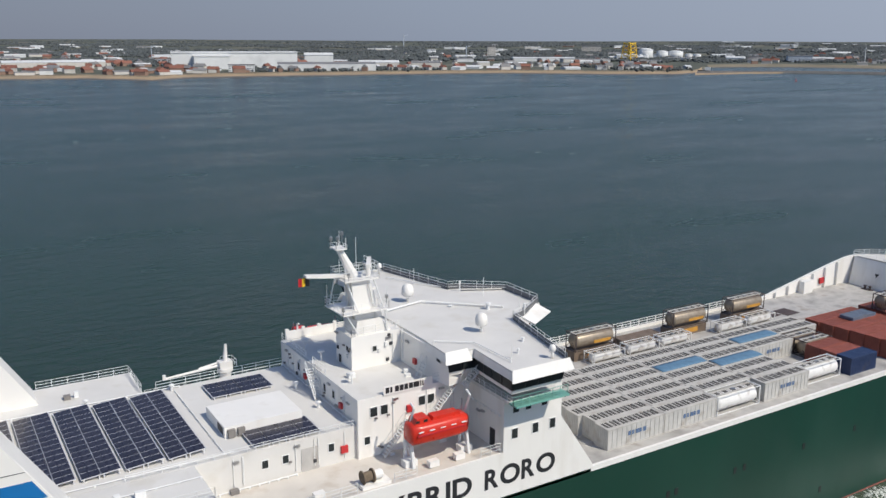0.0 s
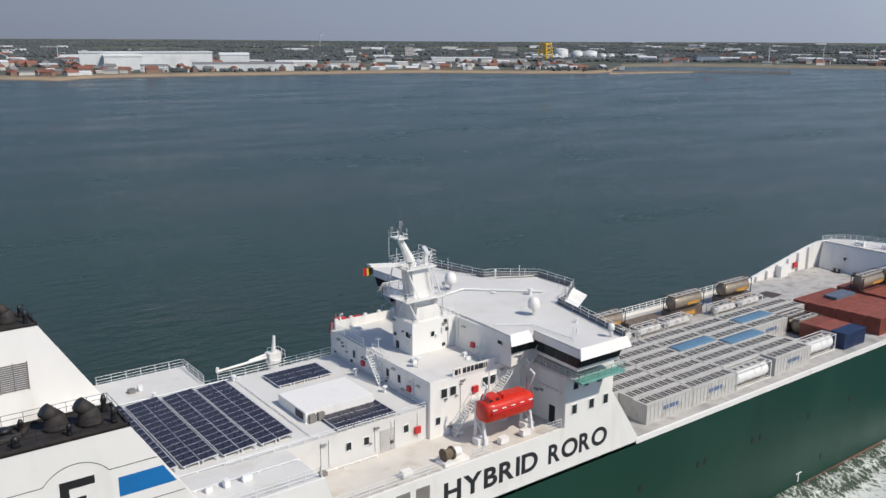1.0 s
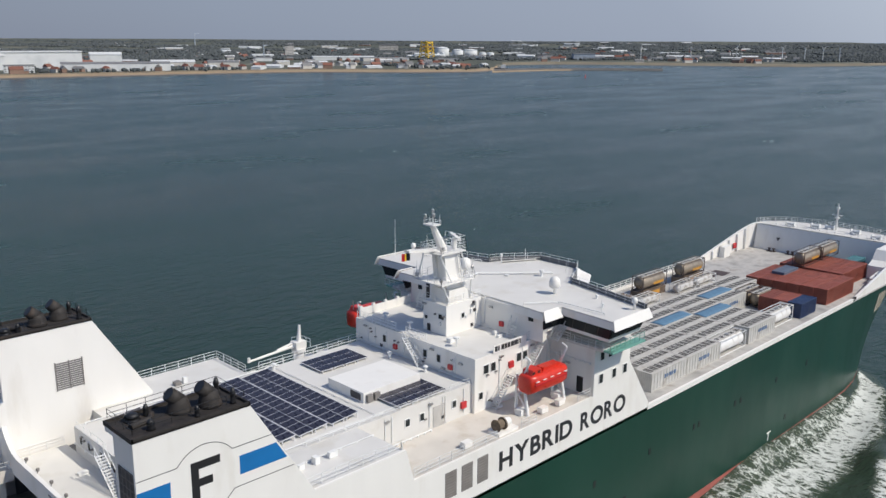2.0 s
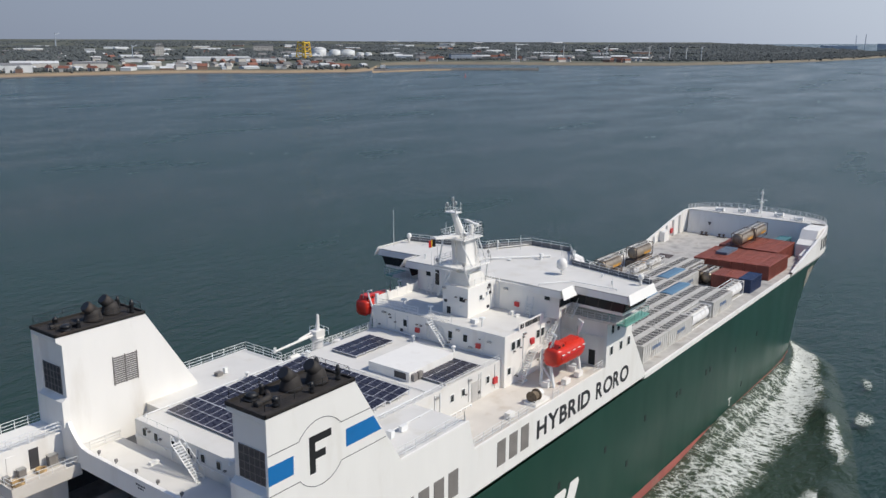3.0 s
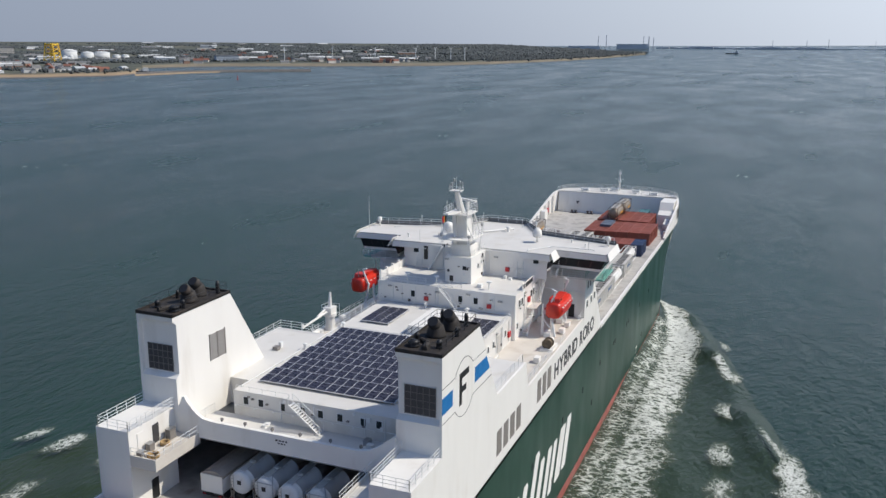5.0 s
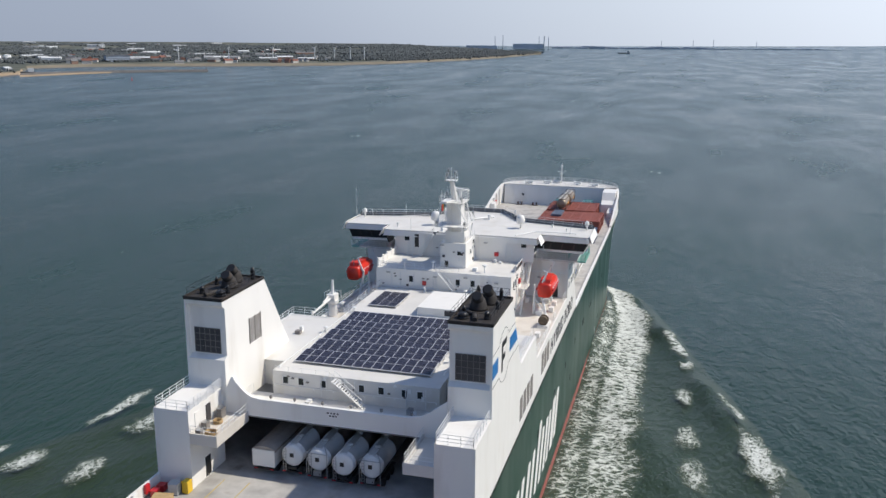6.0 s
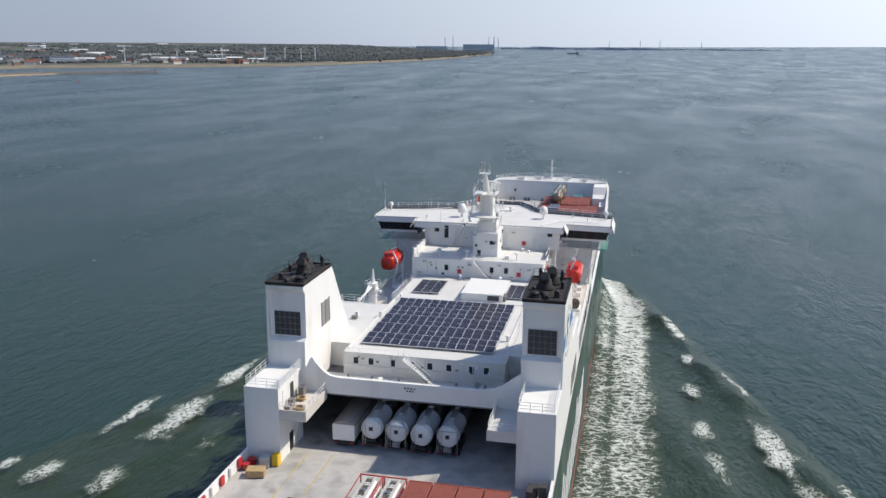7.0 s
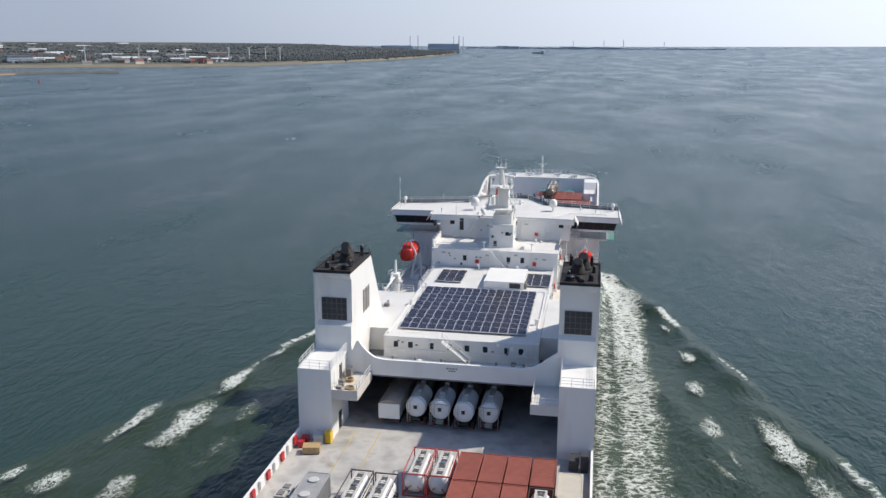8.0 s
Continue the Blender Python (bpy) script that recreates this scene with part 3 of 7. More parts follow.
    # channel buoys and a small vessel
    for az, r in ((36.85, 1510), (29.0, 2300)):
        p = far(az, r, 0)
        ob = thing("channel_buoy", "small red channel buoy afloat", "buoy", "", Matrix.Translation(p), rides=False)
        bm = bmesh.new()
        lathe(bm, [(1.6, -0.5), (1.7, 0.5), (1.2, 1.0), (0.35, 1.2), (0.25, 4.2), (0.6, 4.3), (0.05, 5.6)], seg=10)
        part("float", bm, RED, ob)
    ob = thing("coaster", "small dark coaster far out on the water", "ship", "", Matrix.Translation(far(5.0, 3850, 0)) @ pose(0, 0, 0, 0, 0, 100), rides=False)
    bm = bmesh.new()
    prism(bm, [(-24, -1), (22, -1), (28, 4.5), (-24, 4)], -5, 5)
    part("hull", bm, BLACK, ob)
    bm = bmesh.new()
    box(bm, -22, -13, -4, 4, 4, 12)
    part("wheelhouse", bm, HALLWHITE, ob)
    p = far(42.0, 1830, 0)
    ob = thing("moored_vessel", "small dark workboat moored at the harbour mouth", "ship", "", Matrix.Translation(p) @ pose(0, 0, 0, 0, 0, 130), rides=False)
    bm = bmesh.new()
    prism(bm, [(-16, -1), (14, -1), (19, 4), (-16, 3)], -4, 4)
    part("hull", bm, BLACK, ob)
    bm = bmesh.new()
    box(bm, -6, 4, -3, 3, 3, 10)
    part("wheelhouse", bm, HALLWHITE, ob)


build_town()

# ---- the ship: x ahead, y to port, z up from the waterline ----
D0, DS, DL, DR = 19.9, 25.0, 28.6, 31.5     # weather deck, side deck, long upper deck, deckhouse roof
ship = thing("cargo_ship", "white and dark green roll-on roll-off cargo ship under way", "ship")


def half_deck(x):
    if x <= 146:
        return 17.0
    t = (x - 146) / 28.0
    return 17.0 * max(0.0, 1 - t ** 6.5) ** 0.5


def half_water(x):
    if x <= 130:
        return 17.0
    t = (x - 130) / 39.0
    return 17.0 * max(0.0, 1 - t ** 2.6) ** 0.85


XS = [-66, -40, -10, 20, 50, 80, 110, 120, 130, 138, 144, 150, 154, 158, 161, 164, 166, 168, 169.5, 171, 172, 172.7, 173.3, 173.7, 173.95]


def hull_band(bm, z0, z1, rows=4, out=0.0):
    """Both sides of the hull between two heights, closed at the stern."""
    for s in (1, -1):
        grid = []
        for x in XS:
            col = []
            for k in range(rows + 1):
                z = z0 + (z1 - z0) * k / rows
                f = max(0.0, min(1.0, z / 20.0)) ** 1.15
                xx = min(x, 168.9 + 5.08 * f)
                y = half_water(min(xx, 168.9)) * (1 - f) + half_deck(xx) * f
                col.append(bm.verts.new((xx, s * (y + out), z)))
            grid.append(col)
        for a, b in zip(grid, grid[1:]):
            for k in range(rows):
                bm.faces.new((a[k], b[k], b[k + 1], a[k + 1]))
        if s == 1:
            first = grid[0]
        else:
            for k in range(rows):
                bm.faces.new((first[k], first[k + 1], grid[0][k + 1], grid[0][k]))
    bmesh.ops.remove_doubles(bm, verts=bm.verts, dist=0.001)


def build_hull():
    bm = bmesh.new()
    hull_band(bm, 2.0, 20.0, 8)
    hull = part("hull", bm, GREEN, ship, "dark green welded hull plating with a slight sheen", True)
    bm = bmesh.new()
    hull_band(bm, -3.0, 2.0, 2, 0.004)
    part("boot_topping", bm, BOOT, ship, "red antifouling band at the waterline")
    # weather deck: one plate with the hull's outline
    bm = bmesh.new()
    line = [(x, half_deck(x)) for x in XS]
    prism(bm, line + [(x, -y) for x, y in line[::-1] if y > 0.01], D0 - 0.3, D0, axis="z")
    part("weather_deck", bm, DECKGREY, ship, "worn grey steel weather deck")
    # gunwale strip along the cargo deck ahead of the bridge
    for s in (1, -1):
        bm = bmesh.new()
        xs = [68.4 + i * 4 for i in range(18)]
        prism(bm, [(x, s * (half_deck(x) + 0.05)) for x in xs] + [(x, s * (half_deck(x) - 0.35)) for x in xs[::-1]], D0 - 0.25, D0 + 0.38, axis="z")
        part("gunwale", bm, WHITE, ship)
    return hull


hull = build_hull()


def build_topsides():
    """White side plating above the green: stern bulwark, funnel sides, side decks and the raked plate under the bridge."""
    for s in (-1, 1):
        poly = [(-66, 20.0), (68.9, 20.0), (68.4, 20.9), (61.2, 31.3), (56.2, 31.3), (56.2, DS + 0.1), (27.3, DS + 0.1), (26.3, DL), (15.7, DL), (9.7, 38.3), (0, 38.3), (0, 28.55), (-6.8, 28.55), (-6.8, 21.3), (-66, 21.3)]
        bm = bmesh.new()
        prism(bm, poly, s * 17.0, s * 16.75)
        part("side_plating", bm, WHITE, ship, "white painted steel side plating")
        # slatted ventilation openings in the side
        for x0, n in ((15.8, 4), (31.5, 3)):
            for i in range(n):
                x = x0 + i * 2.35
                bm = bmesh.new()
                box(bm, x, x + 1.65, s * 17.0, s * 17.02, 21.3, 24.2)
                for k in range(9):
                    box(bm, x + 0.06, x + 1.59, s * 17.02, s * 17.06, 21.4 + k * 0.31, 21.58 + k * 0.31)
                part("vent_opening", bm, LOUVRE, ship, "brown-grey slatted vent in the hull side")


build_topsides()


def build_decks():
    def deck(name, mat_, x0, x1, y0, y1, z, t=0.25, label=""):
        bm = bmesh.new()
        box(bm, x0, x1, y0, y1, z - t, z)
        return part(name, bm, mat_, ship, label)

    # garage roof and side decks
    for s in (-1, 1):
        a, b = sorted((s * 9.9, s * 16.75))
        deck("side_deck", BUFFDECK, 26.8, 56.2, a, b, DS, 0.3, "buff painted side deck with worn patches")
        # raised casing beside the funnel
        bm = bmesh.new()
        prism(bm, [(9.0, DS), (27.0, DS), (26.1, DL - 0.02), (9.0, DL - 0.02)], s * 9.94, s * 16.75)
        part("side_casing", bm, DECKWHITE, ship)
    # ceiling and bulkhead coloured dark to stand for the garage's inner shade
    deck("garage_ceiling", SHADEGREY, 0.3, 26.5, -16.6, 16.6, 25.53, 0.2, "garage ceiling with its shade put into a dark colour")
    deck("garage_ceiling", SHADEGREY, 26.5, 66, -16.6, 16.6, 24.6, 0.2)
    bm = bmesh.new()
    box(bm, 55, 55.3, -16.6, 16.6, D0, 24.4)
    part("garage_bulkhead", bm, SHADEGREY, ship)
    # lining added over the white plating so the garage inside looks shaded
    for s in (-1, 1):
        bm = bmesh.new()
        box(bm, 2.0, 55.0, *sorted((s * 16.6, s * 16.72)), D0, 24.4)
        part("garage_lining", bm, SHADEGREY, ship, "added dark lining that deepens the garage's shade")
    # long upper house that carries the solar panels
    bm = bmesh.new()
    box(bm, 6.0, 42.7, -9.9, 9.9, 24.65, DL)
    house = part("upper_house", bm, DECKWHITE, ship, "long white upper house with pale roof deck")
    bm = bmesh.new()
    box(bm, 0.2, 6.0, -12.4, 12.4, 25.55, 25.8)
    part("walkway", bm, DECKWHITE, ship)
    # portal beam across the garage mouth, with its curved gussets
    bm = bmesh.new()
    arc = []
    for s in (1, -1):
        pts = [(12.45, 28.4), (11.75, 29.9), (11.5, 29.9), (11.2, 29.4), (10.6, 28.7), (10.0, 28.2), (9.4, 27.85), (8.2, 27.7)]
        if s < 0:
            pts = [(12.45, 29.9), (11.6, 29.3), (10.6, 28.5), (9.6, 27.95), (8.2, 27.7)]
        arc += [(s * y, z) for y, z in (pts if s == 1 else pts[::-1])]
    prism(bm, arc + [(-12.45, 25.7), (12.45, 25.7)], -0.15, 0.25, axis="x")
    part("portal_beam", bm, WHITE, ship, "white cross beam over the garage mouth")
    for y in (-8.5, -5.2, -1.8, 1.4, 4.6, 7.4):
        bm = bmesh.new()
        rod(bm, (0.3, y, 27.3), (0.45, y, 27.85), 0.05, 5)
        lathe(bm, [(0.08, 0), (0.17, 0.08), (0.17, 0.3), (0.05, 0.36)], (0.45, y, 27.72), seg=8)
        part("beam_lamp", bm, LOUVRE, ship)
    return house


house = build_decks()


def build_funnel(s):
    """One funnel block: raked forward edge, louvred openings, a black cap and its exhaust pipes."""
    prof = [(0, 25.0), (17.0, 25.0), (15.6, 28.9), (9.7, 38.3), (0, 38.3), (0, 37.75), (0.55, 37.3), (0.55, 32.0), (0, 31.6)]
    bm = bmesh.new()
    prism(bm, prof, s * 12.45, s * 16.75)
    fun = part("funnel", bm, WHITE, ship, "tall white funnel casing with raked edge", bevel=0.06)
    bm = bmesh.new()
    y0, y1 = sorted((s * 12.4, s * 17.03))
    box(bm, -0.05, 9.75, y0, y1, 38.28, 38.34)
    for a in (-0.08, 9.6):
        box(bm, a, a + 0.16, y0, y1, 38.2, 38.55)
    for y in (y0, y1 - 0.12):
        box(bm, -0.05, 9.7, y, y + 0.12, 38.2, 38.55)
    part("funnel_cap", bm, SOOT, fun, "soot-black open funnel top")
    # two big hooded uptakes, smaller pipes round them
    for x, y, r, h in ((5.1, 14.3, 0.84, 1.25), (7.4, 14.9, 0.84, 1.35)):
        bm = bmesh.new()
        lathe(bm, [(r * 1.2, 0), (r * 1.12, 0.2), (r * 0.95, h * 0.55), (r * 0.82, h * 0.85), (r * 0.5, h)], (x, s * y, 38.34), seg=18)
        rod(bm, (x + 0.1, s * y, 38.34 + h * 0.62), (x - 0.75, s * y, 38.34 + h * 1.3), r * 0.74, 16, r * 0.68)
        hood = part("uptake_hood", bm, SOOT, fun, "soot-covered exhaust hood bent aft", True)
        bm = bmesh.new()
        rod(bm, (x - 0.72, s * y, 38.34 + h * 1.28), (x - 0.78, s * y, 38.34 + h * 1.325), r * 0.58, 16)
        part("mouth", bm, BLACK, hood)
    for x, y, r, h in ((8.9, 15.9, 0.22, 1.3), (2.0, 15.9, 0.30, 0.8), (8.9, 13.4, 0.24, 1.4), (1.7, 13.5, 0.55, 0.6), (2.9, 13.3, 0.22, 0.9), (5.6, 16.2, 0.2, 0.9)):
        bm = bmesh.new()
        lathe(bm, [(r * 1.2, 0), (r, 0.15), (r * 0.9, h * 0.6), (r * 1.1, h * 0.65), (r * 0.55, h)], (x, s * y, 38.34), seg=12)
        part("exhaust_pipe", bm, BLACK, fun, "", True)
    bm = bmesh.new()
    rod(bm, (0.9, s * 14.9, 38.5), (2.6, s * 14.5, 38.5), 0.26, 10)
    rod(bm, (2.6, s * 14.5, 38.5), (3.2, s * 13.6, 38.5), 0.22, 10)
    part("bent_duct", bm, SOOT, fun)
    bm = bmesh.new()
    railing(bm, [(0.2, s * 12.6, 38.7), (9.4, s * 12.6, 38.7), (9.4, s * 16.7, 38.7), (0.2, s * 16.7, 38.7), (0.2, s * 12.6, 38.7)], 0.8, 2, 1.5, 0.025)
    part("funnel_rail", bm, BLACK, fun)
    # aft opening with its grid
    bm = bmesh.new()
    a, b = sorted((s * 13.1, s * 16.2))
    box(bm, 0.50, 0.56, a, b, 32.2, 35.0)
    part("aft_grille", bm, LOUVREDARK, fun, "dark square ventilation grille")
    bm = bmesh.new()
    for i in range(6):
        y = a + (b - a) * i / 5
        box(bm, 0.46, 0.50, y - 0.025, y + 0.025, 32.15, 35.05)
    for i in range(5):
        z = 32.2 + 2.8 * i / 4
        box(bm, 0.465, 0.497, a - 0.03, b + 0.03, z - 0.025, z + 0.025)
    part("grille_frame", bm, LOUVRE, fun)
    # inboard louvre
    bm = bmesh.new()
    y = s * 12.45
    for i in range(13):
        z = 31.7 + i * 0.225
        box(bm, 5.7, 8.4, *sorted((y, y - s * 0.07)), z, z + 0.12)
    for x in (5.65, 7.0, 8.35):
        box(bm, x, x + 0.1, *sorted((y, y - s * 0.09)), 31.62, 34.65)
    part("side_louvre", bm, LOUVRE, fun, "grey slatted side louvre")
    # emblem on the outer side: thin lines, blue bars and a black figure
    y0, y1 = sorted((s * 17.0, s * 17.02))
    for poly in (((0.02, 32.65), (2.6, 32.65), (2.65, 34.25), (0.02, 34.25)), ((8.55, 32.7), (13.0, 32.7), (12.0, 34.3), (8.55, 34.3))):
        bm = bmesh.new()
        prism(bm, list(poly), y0, y1)
        part("blue_band", bm, BLUE, fun)
    bm = bmesh.new()
    for q in ((4.35, 5.0, 31.85, 35.1), (5.0, 6.85, 34.45, 35.1), (5.0, 6.15, 33.0, 33.65)):
        box(bm, q[0], q[1], y0, y1, q[2], q[3])
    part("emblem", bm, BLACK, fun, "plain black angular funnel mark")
    bm = bmesh.new()
    arc = [(5.6 + 2.9 * math.cos(radians(a)), 33.45 + 2.9 * math.sin(radians(a))) for a in range(36, 150, 6)]
    arc2 = [(5.6 + 2.9 * math.cos(radians(a)), 33.45 + 2.9 * math.sin(radians(a))) for a in range(216, 330, 6)]
    for line in ([(11.6, 35.15)] + arc + [(0.05, 35.15)], [(0.05, 31.75)] + arc2 + [(13.6, 31.75)]):
        for p, q in zip(line, line[1:]):
            d = Vector((q[0] - p[0], q[1] - p[1])).normalized() * 0.024
            prism(bm, [(p[0] - d.y, p[1] + d.x), (q[0] - d.y, q[1] + d.x), (q[0] + d.y, q[1] - d.x), (p[0] + d.y, p[1] - d.x)], y0, y1)
    part("emblem_line", bm, LETTER, fun)
    # lower block aft of the funnel, with its gallery
    bm = bmesh.new()
    prism(bm, [(-6.8, D0), (0, D0), (0, 28.55), (-6.8, 28.55)], s * 13.0, s * 16.75)
    block = part("aft_block", bm, WHITE, ship, "white steel block beside the garage mouth")
    bm = bmesh.new()
    box(bm, -6.66, -0.02, *sorted((s * 10.04, s * 12.98)), 25.6, 25.8)
    box(bm, -6.68, -0.02, *sorted((s * 9.9, s * 10.04)), 25.0, 26.2)
    box(bm, -6.82, -6.68, *sorted((s * 9.88, s * 12.98)), 25.0, 26.2)
    part("gallery", bm, BUFFDECK if s > 0 else DECKWHITE, block)
    bm = bmesh.new()
    railing(bm, [(-0.3, s * 10, 26.2), (-6.7, s * 10, 26.2), (-6.7, s * 12.9, 26.2)], 0.8, 2, 1.3)
    railing(bm, [(0, s * 16.8, 28.55), (-6.7, s * 16.8, 28.55), (-6.7, s * 13.1, 28.55), (-0.2, s * 13.1, 28.55)], 1.05, 3, 1.4)
    part("railing", bm, RAILWHITE, block)
    return fun


for side in (1, -1):
    build_funnel(side)


# ---- deckhouse, bridge and mast ----
def wall_window(parent, face, u, v, n=1.0, w=0.62, h=0.82):
    """A framed window on a wall: face is ('x' or 'y', plane, outward sign), u along the wall and v up."""
    axis, plane, out = face
    def bx(bm, a, b, c, d, lo, hi):
        p, q = sorted((plane + out * lo, plane + out * hi))
        box(bm, *((a, b, p, q, c, d) if axis == "y" else (p, q, a, b, c, d)))
    bm = bmesh.new()
    bx(bm, u - w / 2, u + w / 2, v - h / 2, v + h / 2, 0.0, 0.03)
    pane = part("window", bm, WINDOW, parent)
    bm = bmesh.new()
    t = 0.07
    bx(bm, u - w / 2 - t, u + w / 2 + t, v + h / 2, v + h / 2 + t, 0, 0.07)
    bx(bm, u - w / 2 - t, u + w / 2 + t, v - h / 2 - t, v - h / 2, 0, 0.07)
    bx(bm, u - w / 2 - t, u - w / 2, v - h / 2, v + h / 2, 0, 0.07)
    bx(bm, u + w / 2, u + w / 2 + t, v - h / 2, v + h / 2, 0, 0.07)
    part("window_frame", bm, RAILWHITE, pane)


def wall_door(parent, face, u, v0, w=0.85, h=1.95, material=None):
    axis, plane, out = face
    bm = bmesh.new()
    p, q = sorted((plane, plane + out * 0.06))
    box(bm, *((u - w / 2, u + w / 2, p, q, v0, v0 + h) if axis == "y" else (p, q, u - w / 2, u + w / 2, v0, v0 + h)))
    return part("door", bm, material or WHITE, parent)


def red_box(parent, face, u, v, s=0.75):
    axis, plane, out = face
    bm = bmesh.new()
    p, q = sorted((plane, plane + out * 0.28))
    box(bm, *((u - s / 2, u + s / 2, p, q, v - s / 2, v + s / 2) if axis == "y" else (p, q, u - s / 2, u + s / 2, v - s / 2, v + s / 2)))
    part("fire_box", bm, RED, parent, "small red fire hose box", bevel=0.04)


def build_deckhouse():
    bm = bmesh.new()
    box(bm, 42.7, 56.2, -10.4, 10.6, DS, DR)
    dh = part("deckhouse", bm, WHITE, ship, "white deckhouse tier with pale roof deck")
    bm = bmesh.new()
    box(bm, 42.75, 56.2, -10.35, 10.55, DR, DR + 0.01)
    part("roof_deck", bm, DECKWHITE, dh)
    bm = bmesh.new()
    box(bm, 56.2, 64.0, -16.75, 16.75, 20.0, 31.3)
    prism(bm, [(64.0, 20.0), (68.6, 20.0), (68.3, 20.6), (64.0, 26.8)], -16.75, 16.75)
    base = part("bridge_base", bm, WHITE, ship, "white block under the bridge")
    bm = bmesh.new()
    box(bm, 45.8, 51.9, -2.7, 1.3, DR, 35.3)
    tower = part("mast_house", bm, WHITE, ship, "square white house under the mast")
    bm = bmesh.new()
    prism(bm, [(51.9, -7.0), (51.9, 5.6), (52.6, 10.9), (66.0, 8.0), (66.0, -8.0), (52.6, -12.0)], DR, 35.18, axis="z")
    bridge = part("bridge", bm, WHITE, ship, "white navigation bridge with wide wings")
    return dh, base, tower, bridge


deckhouse, bridge_base, mast_house, bridge = build_deckhouse()
ROOF = [(52.2, -6.6), (51.9, -12.5), (55.3, -12.6), (54.9, -20.2), (61.9, -20.2), (64.8, -7.0), (66.6, -6.4), (71.2, -3.2), (71.2, 3.4), (66.6, 7.0), (64.8, 7.6), (61.9, 20.2), (54.9, 20.2), (55.3, 12.6), (51.9, 12.5), (52.2, 6.6)]


def build_bridge():
    bm = bmesh.new()
    prism(bm, ROOF, 35.20, 35.45, axis="z")
    roof = part("bridge_roof", bm, DECKWHITE, ship, "pale grey flat bridge roof")
    def glazed(p, q):
        return min(p[0], q[0]) > 60 or (min(abs(p[1]), abs(q[1])) > 12 and max(p[0], q[0]) > 54)
    # sloped white fascia below the roof's edge, the glazed band under it, and the sill
    def skirt(bm, z0, z1, in0, in1, keep=lambda p, q: True):
        n = len(ROOF)
        c = Vector((60, 0))
        def inset(p, d):
            v = Vector(p) - c
            sx, sy = 1 - d / 9.0, 1 - d / 20.4
            return (c.x + v.x * sx, c.y + v.y * sy)
        for i in range(n):
            p, q = ROOF[i], ROOF[(i + 1) % n]
            if not keep(p, q):
                continue
            vs = [bm.verts.new((*inset(p, in0), z0)), bm.verts.new((*inset(q, in0), z0)), bm.verts.new((*inset(q, in1), z1)), bm.verts.new((*inset(p, in1), z1))]
            bm.faces.new(vs)
        bmesh.ops.remove_doubles(bm, verts=bm.verts, dist=0.01)
    bm = bmesh.new()
    skirt(bm, 34.45, 35.35, -0.18, 0.02)
    ob = part("fascia", bm, WHITE, roof, "sloping white fascia round the bridge roof")
    ob.modifiers.new("thick", "SOLIDIFY").thickness = 0.12
    bm = bmesh.new()
    skirt(bm, 33.05, 34.60, 0.80, 0.33, glazed)
    ob = part("window_band", bm, BLACK, bridge, "black frame band of the raked bridge windows")
    ob.modifiers.new("thick", "SOLIDIFY").thickness = 0.06
    c = Vector((60, 0))
    def at(p, d, z):
        v = Vector(p) - c
        return Vector((c.x + v.x * (1 - d / 9.0), c.y + v.y * (1 - d / 20.4), z))
    for p, q in zip(ROOF, ROOF[1:] + ROOF[:1]):
        if not glazed(p, q):
            continue
        n = max(1, round((Vector(q) - Vector(p)).length / 1.7))
        for i in range(n):
            f, g = (i + 0.05) / n, (i + 0.95) / n
            lo = [at(p, 0.71, 33.15).lerp(at(q, 0.71, 33.15), k) for k in (f, g)]
            hi = [at(p, 0.27, 34.50).lerp(at(q, 0.27, 34.50), k) for k in (g, f)]
            bm = bmesh.new()
            bm.faces.new([bm.verts.new(v) for v in lo + hi])
            ob = part("window_pane", bm, WINDOW, bridge)
            ob.modifiers.new("thick", "SOLIDIFY").thickness = 0.03
    bm = bmesh.new()
    skirt(bm, 32.65, 33.05, 0.88, 0.78, lambda p, q: abs(p[1]) > 12 and abs(q[1]) > 12 or p[0] > 61 or q[0] > 61)
    ob = part("window_sill", bm, WHITE, bridge)
    ob.modifiers.new("thick", "SOLIDIFY").thickness = 0.1
    for s in (1, -1):
        bm = bmesh.new()
        box(bm, 55.8, 62.6, *sorted((s * 9, s * 18.4)), 31.1, 31.4)
        part("wing_floor", bm, DECKWHITE, bridge, "pale bridge wing floor")
        bm = bmesh.new()
        box(bm, 55.8, 62.6, *sorted((s * 18.4, s * 19.7)), 31.15, 31.36)
        part("wing_platform", bm, TEALRAIL, bridge, "teal painted wing tip platform")
    # parapet along the forward edge; its inner face's shade is painted dark grey
    bm = bmesh.new()
    front = ROOF[4:12]
    for p, q in zip(front, front[1:]):
        d = Vector((q[0] - p[0], q[1] - p[1])).normalized() * 0.06
        prism(bm, [(p[0] - 0.2, p[1]), (q[0] - 0.2, q[1]), (q[0] - 0.32, q[1]), (p[0] - 0.32, p[1])], 35.45, 36.10, axis="z")
    part("parapet", bm, SHADEGREY, roof, "roof edge screen, its shade put into a dark grey")
    bm = bmesh.new()
    railing(bm, [(x - 0.3, y * 0.985, 35.45) for x, y in front], 1.1, 3, 1.7)
    part("roof_railing", bm, RAILWHITE, roof)
    # radomes on posts
    for x, y, r in ((58.9, -8.6, 0.70), (57.4, 5.4, 0.76), (60.5, -19.2, 0.36), (60.5, 19.0, 0.36)):
        bm = bmesh.new()
        rod(bm, (x, y, 35.45), (x, y, 36.35), 0.16, 8)
        lathe(bm, [(r * 0.75, 0), (r, 0.25 * r), (r, 1.1 * r), (r * 0.86, 1.6 * r), (r * 0.5, 1.95 * r), (0.05, 2.08 * r)], (x, y, 36.25), seg=16)
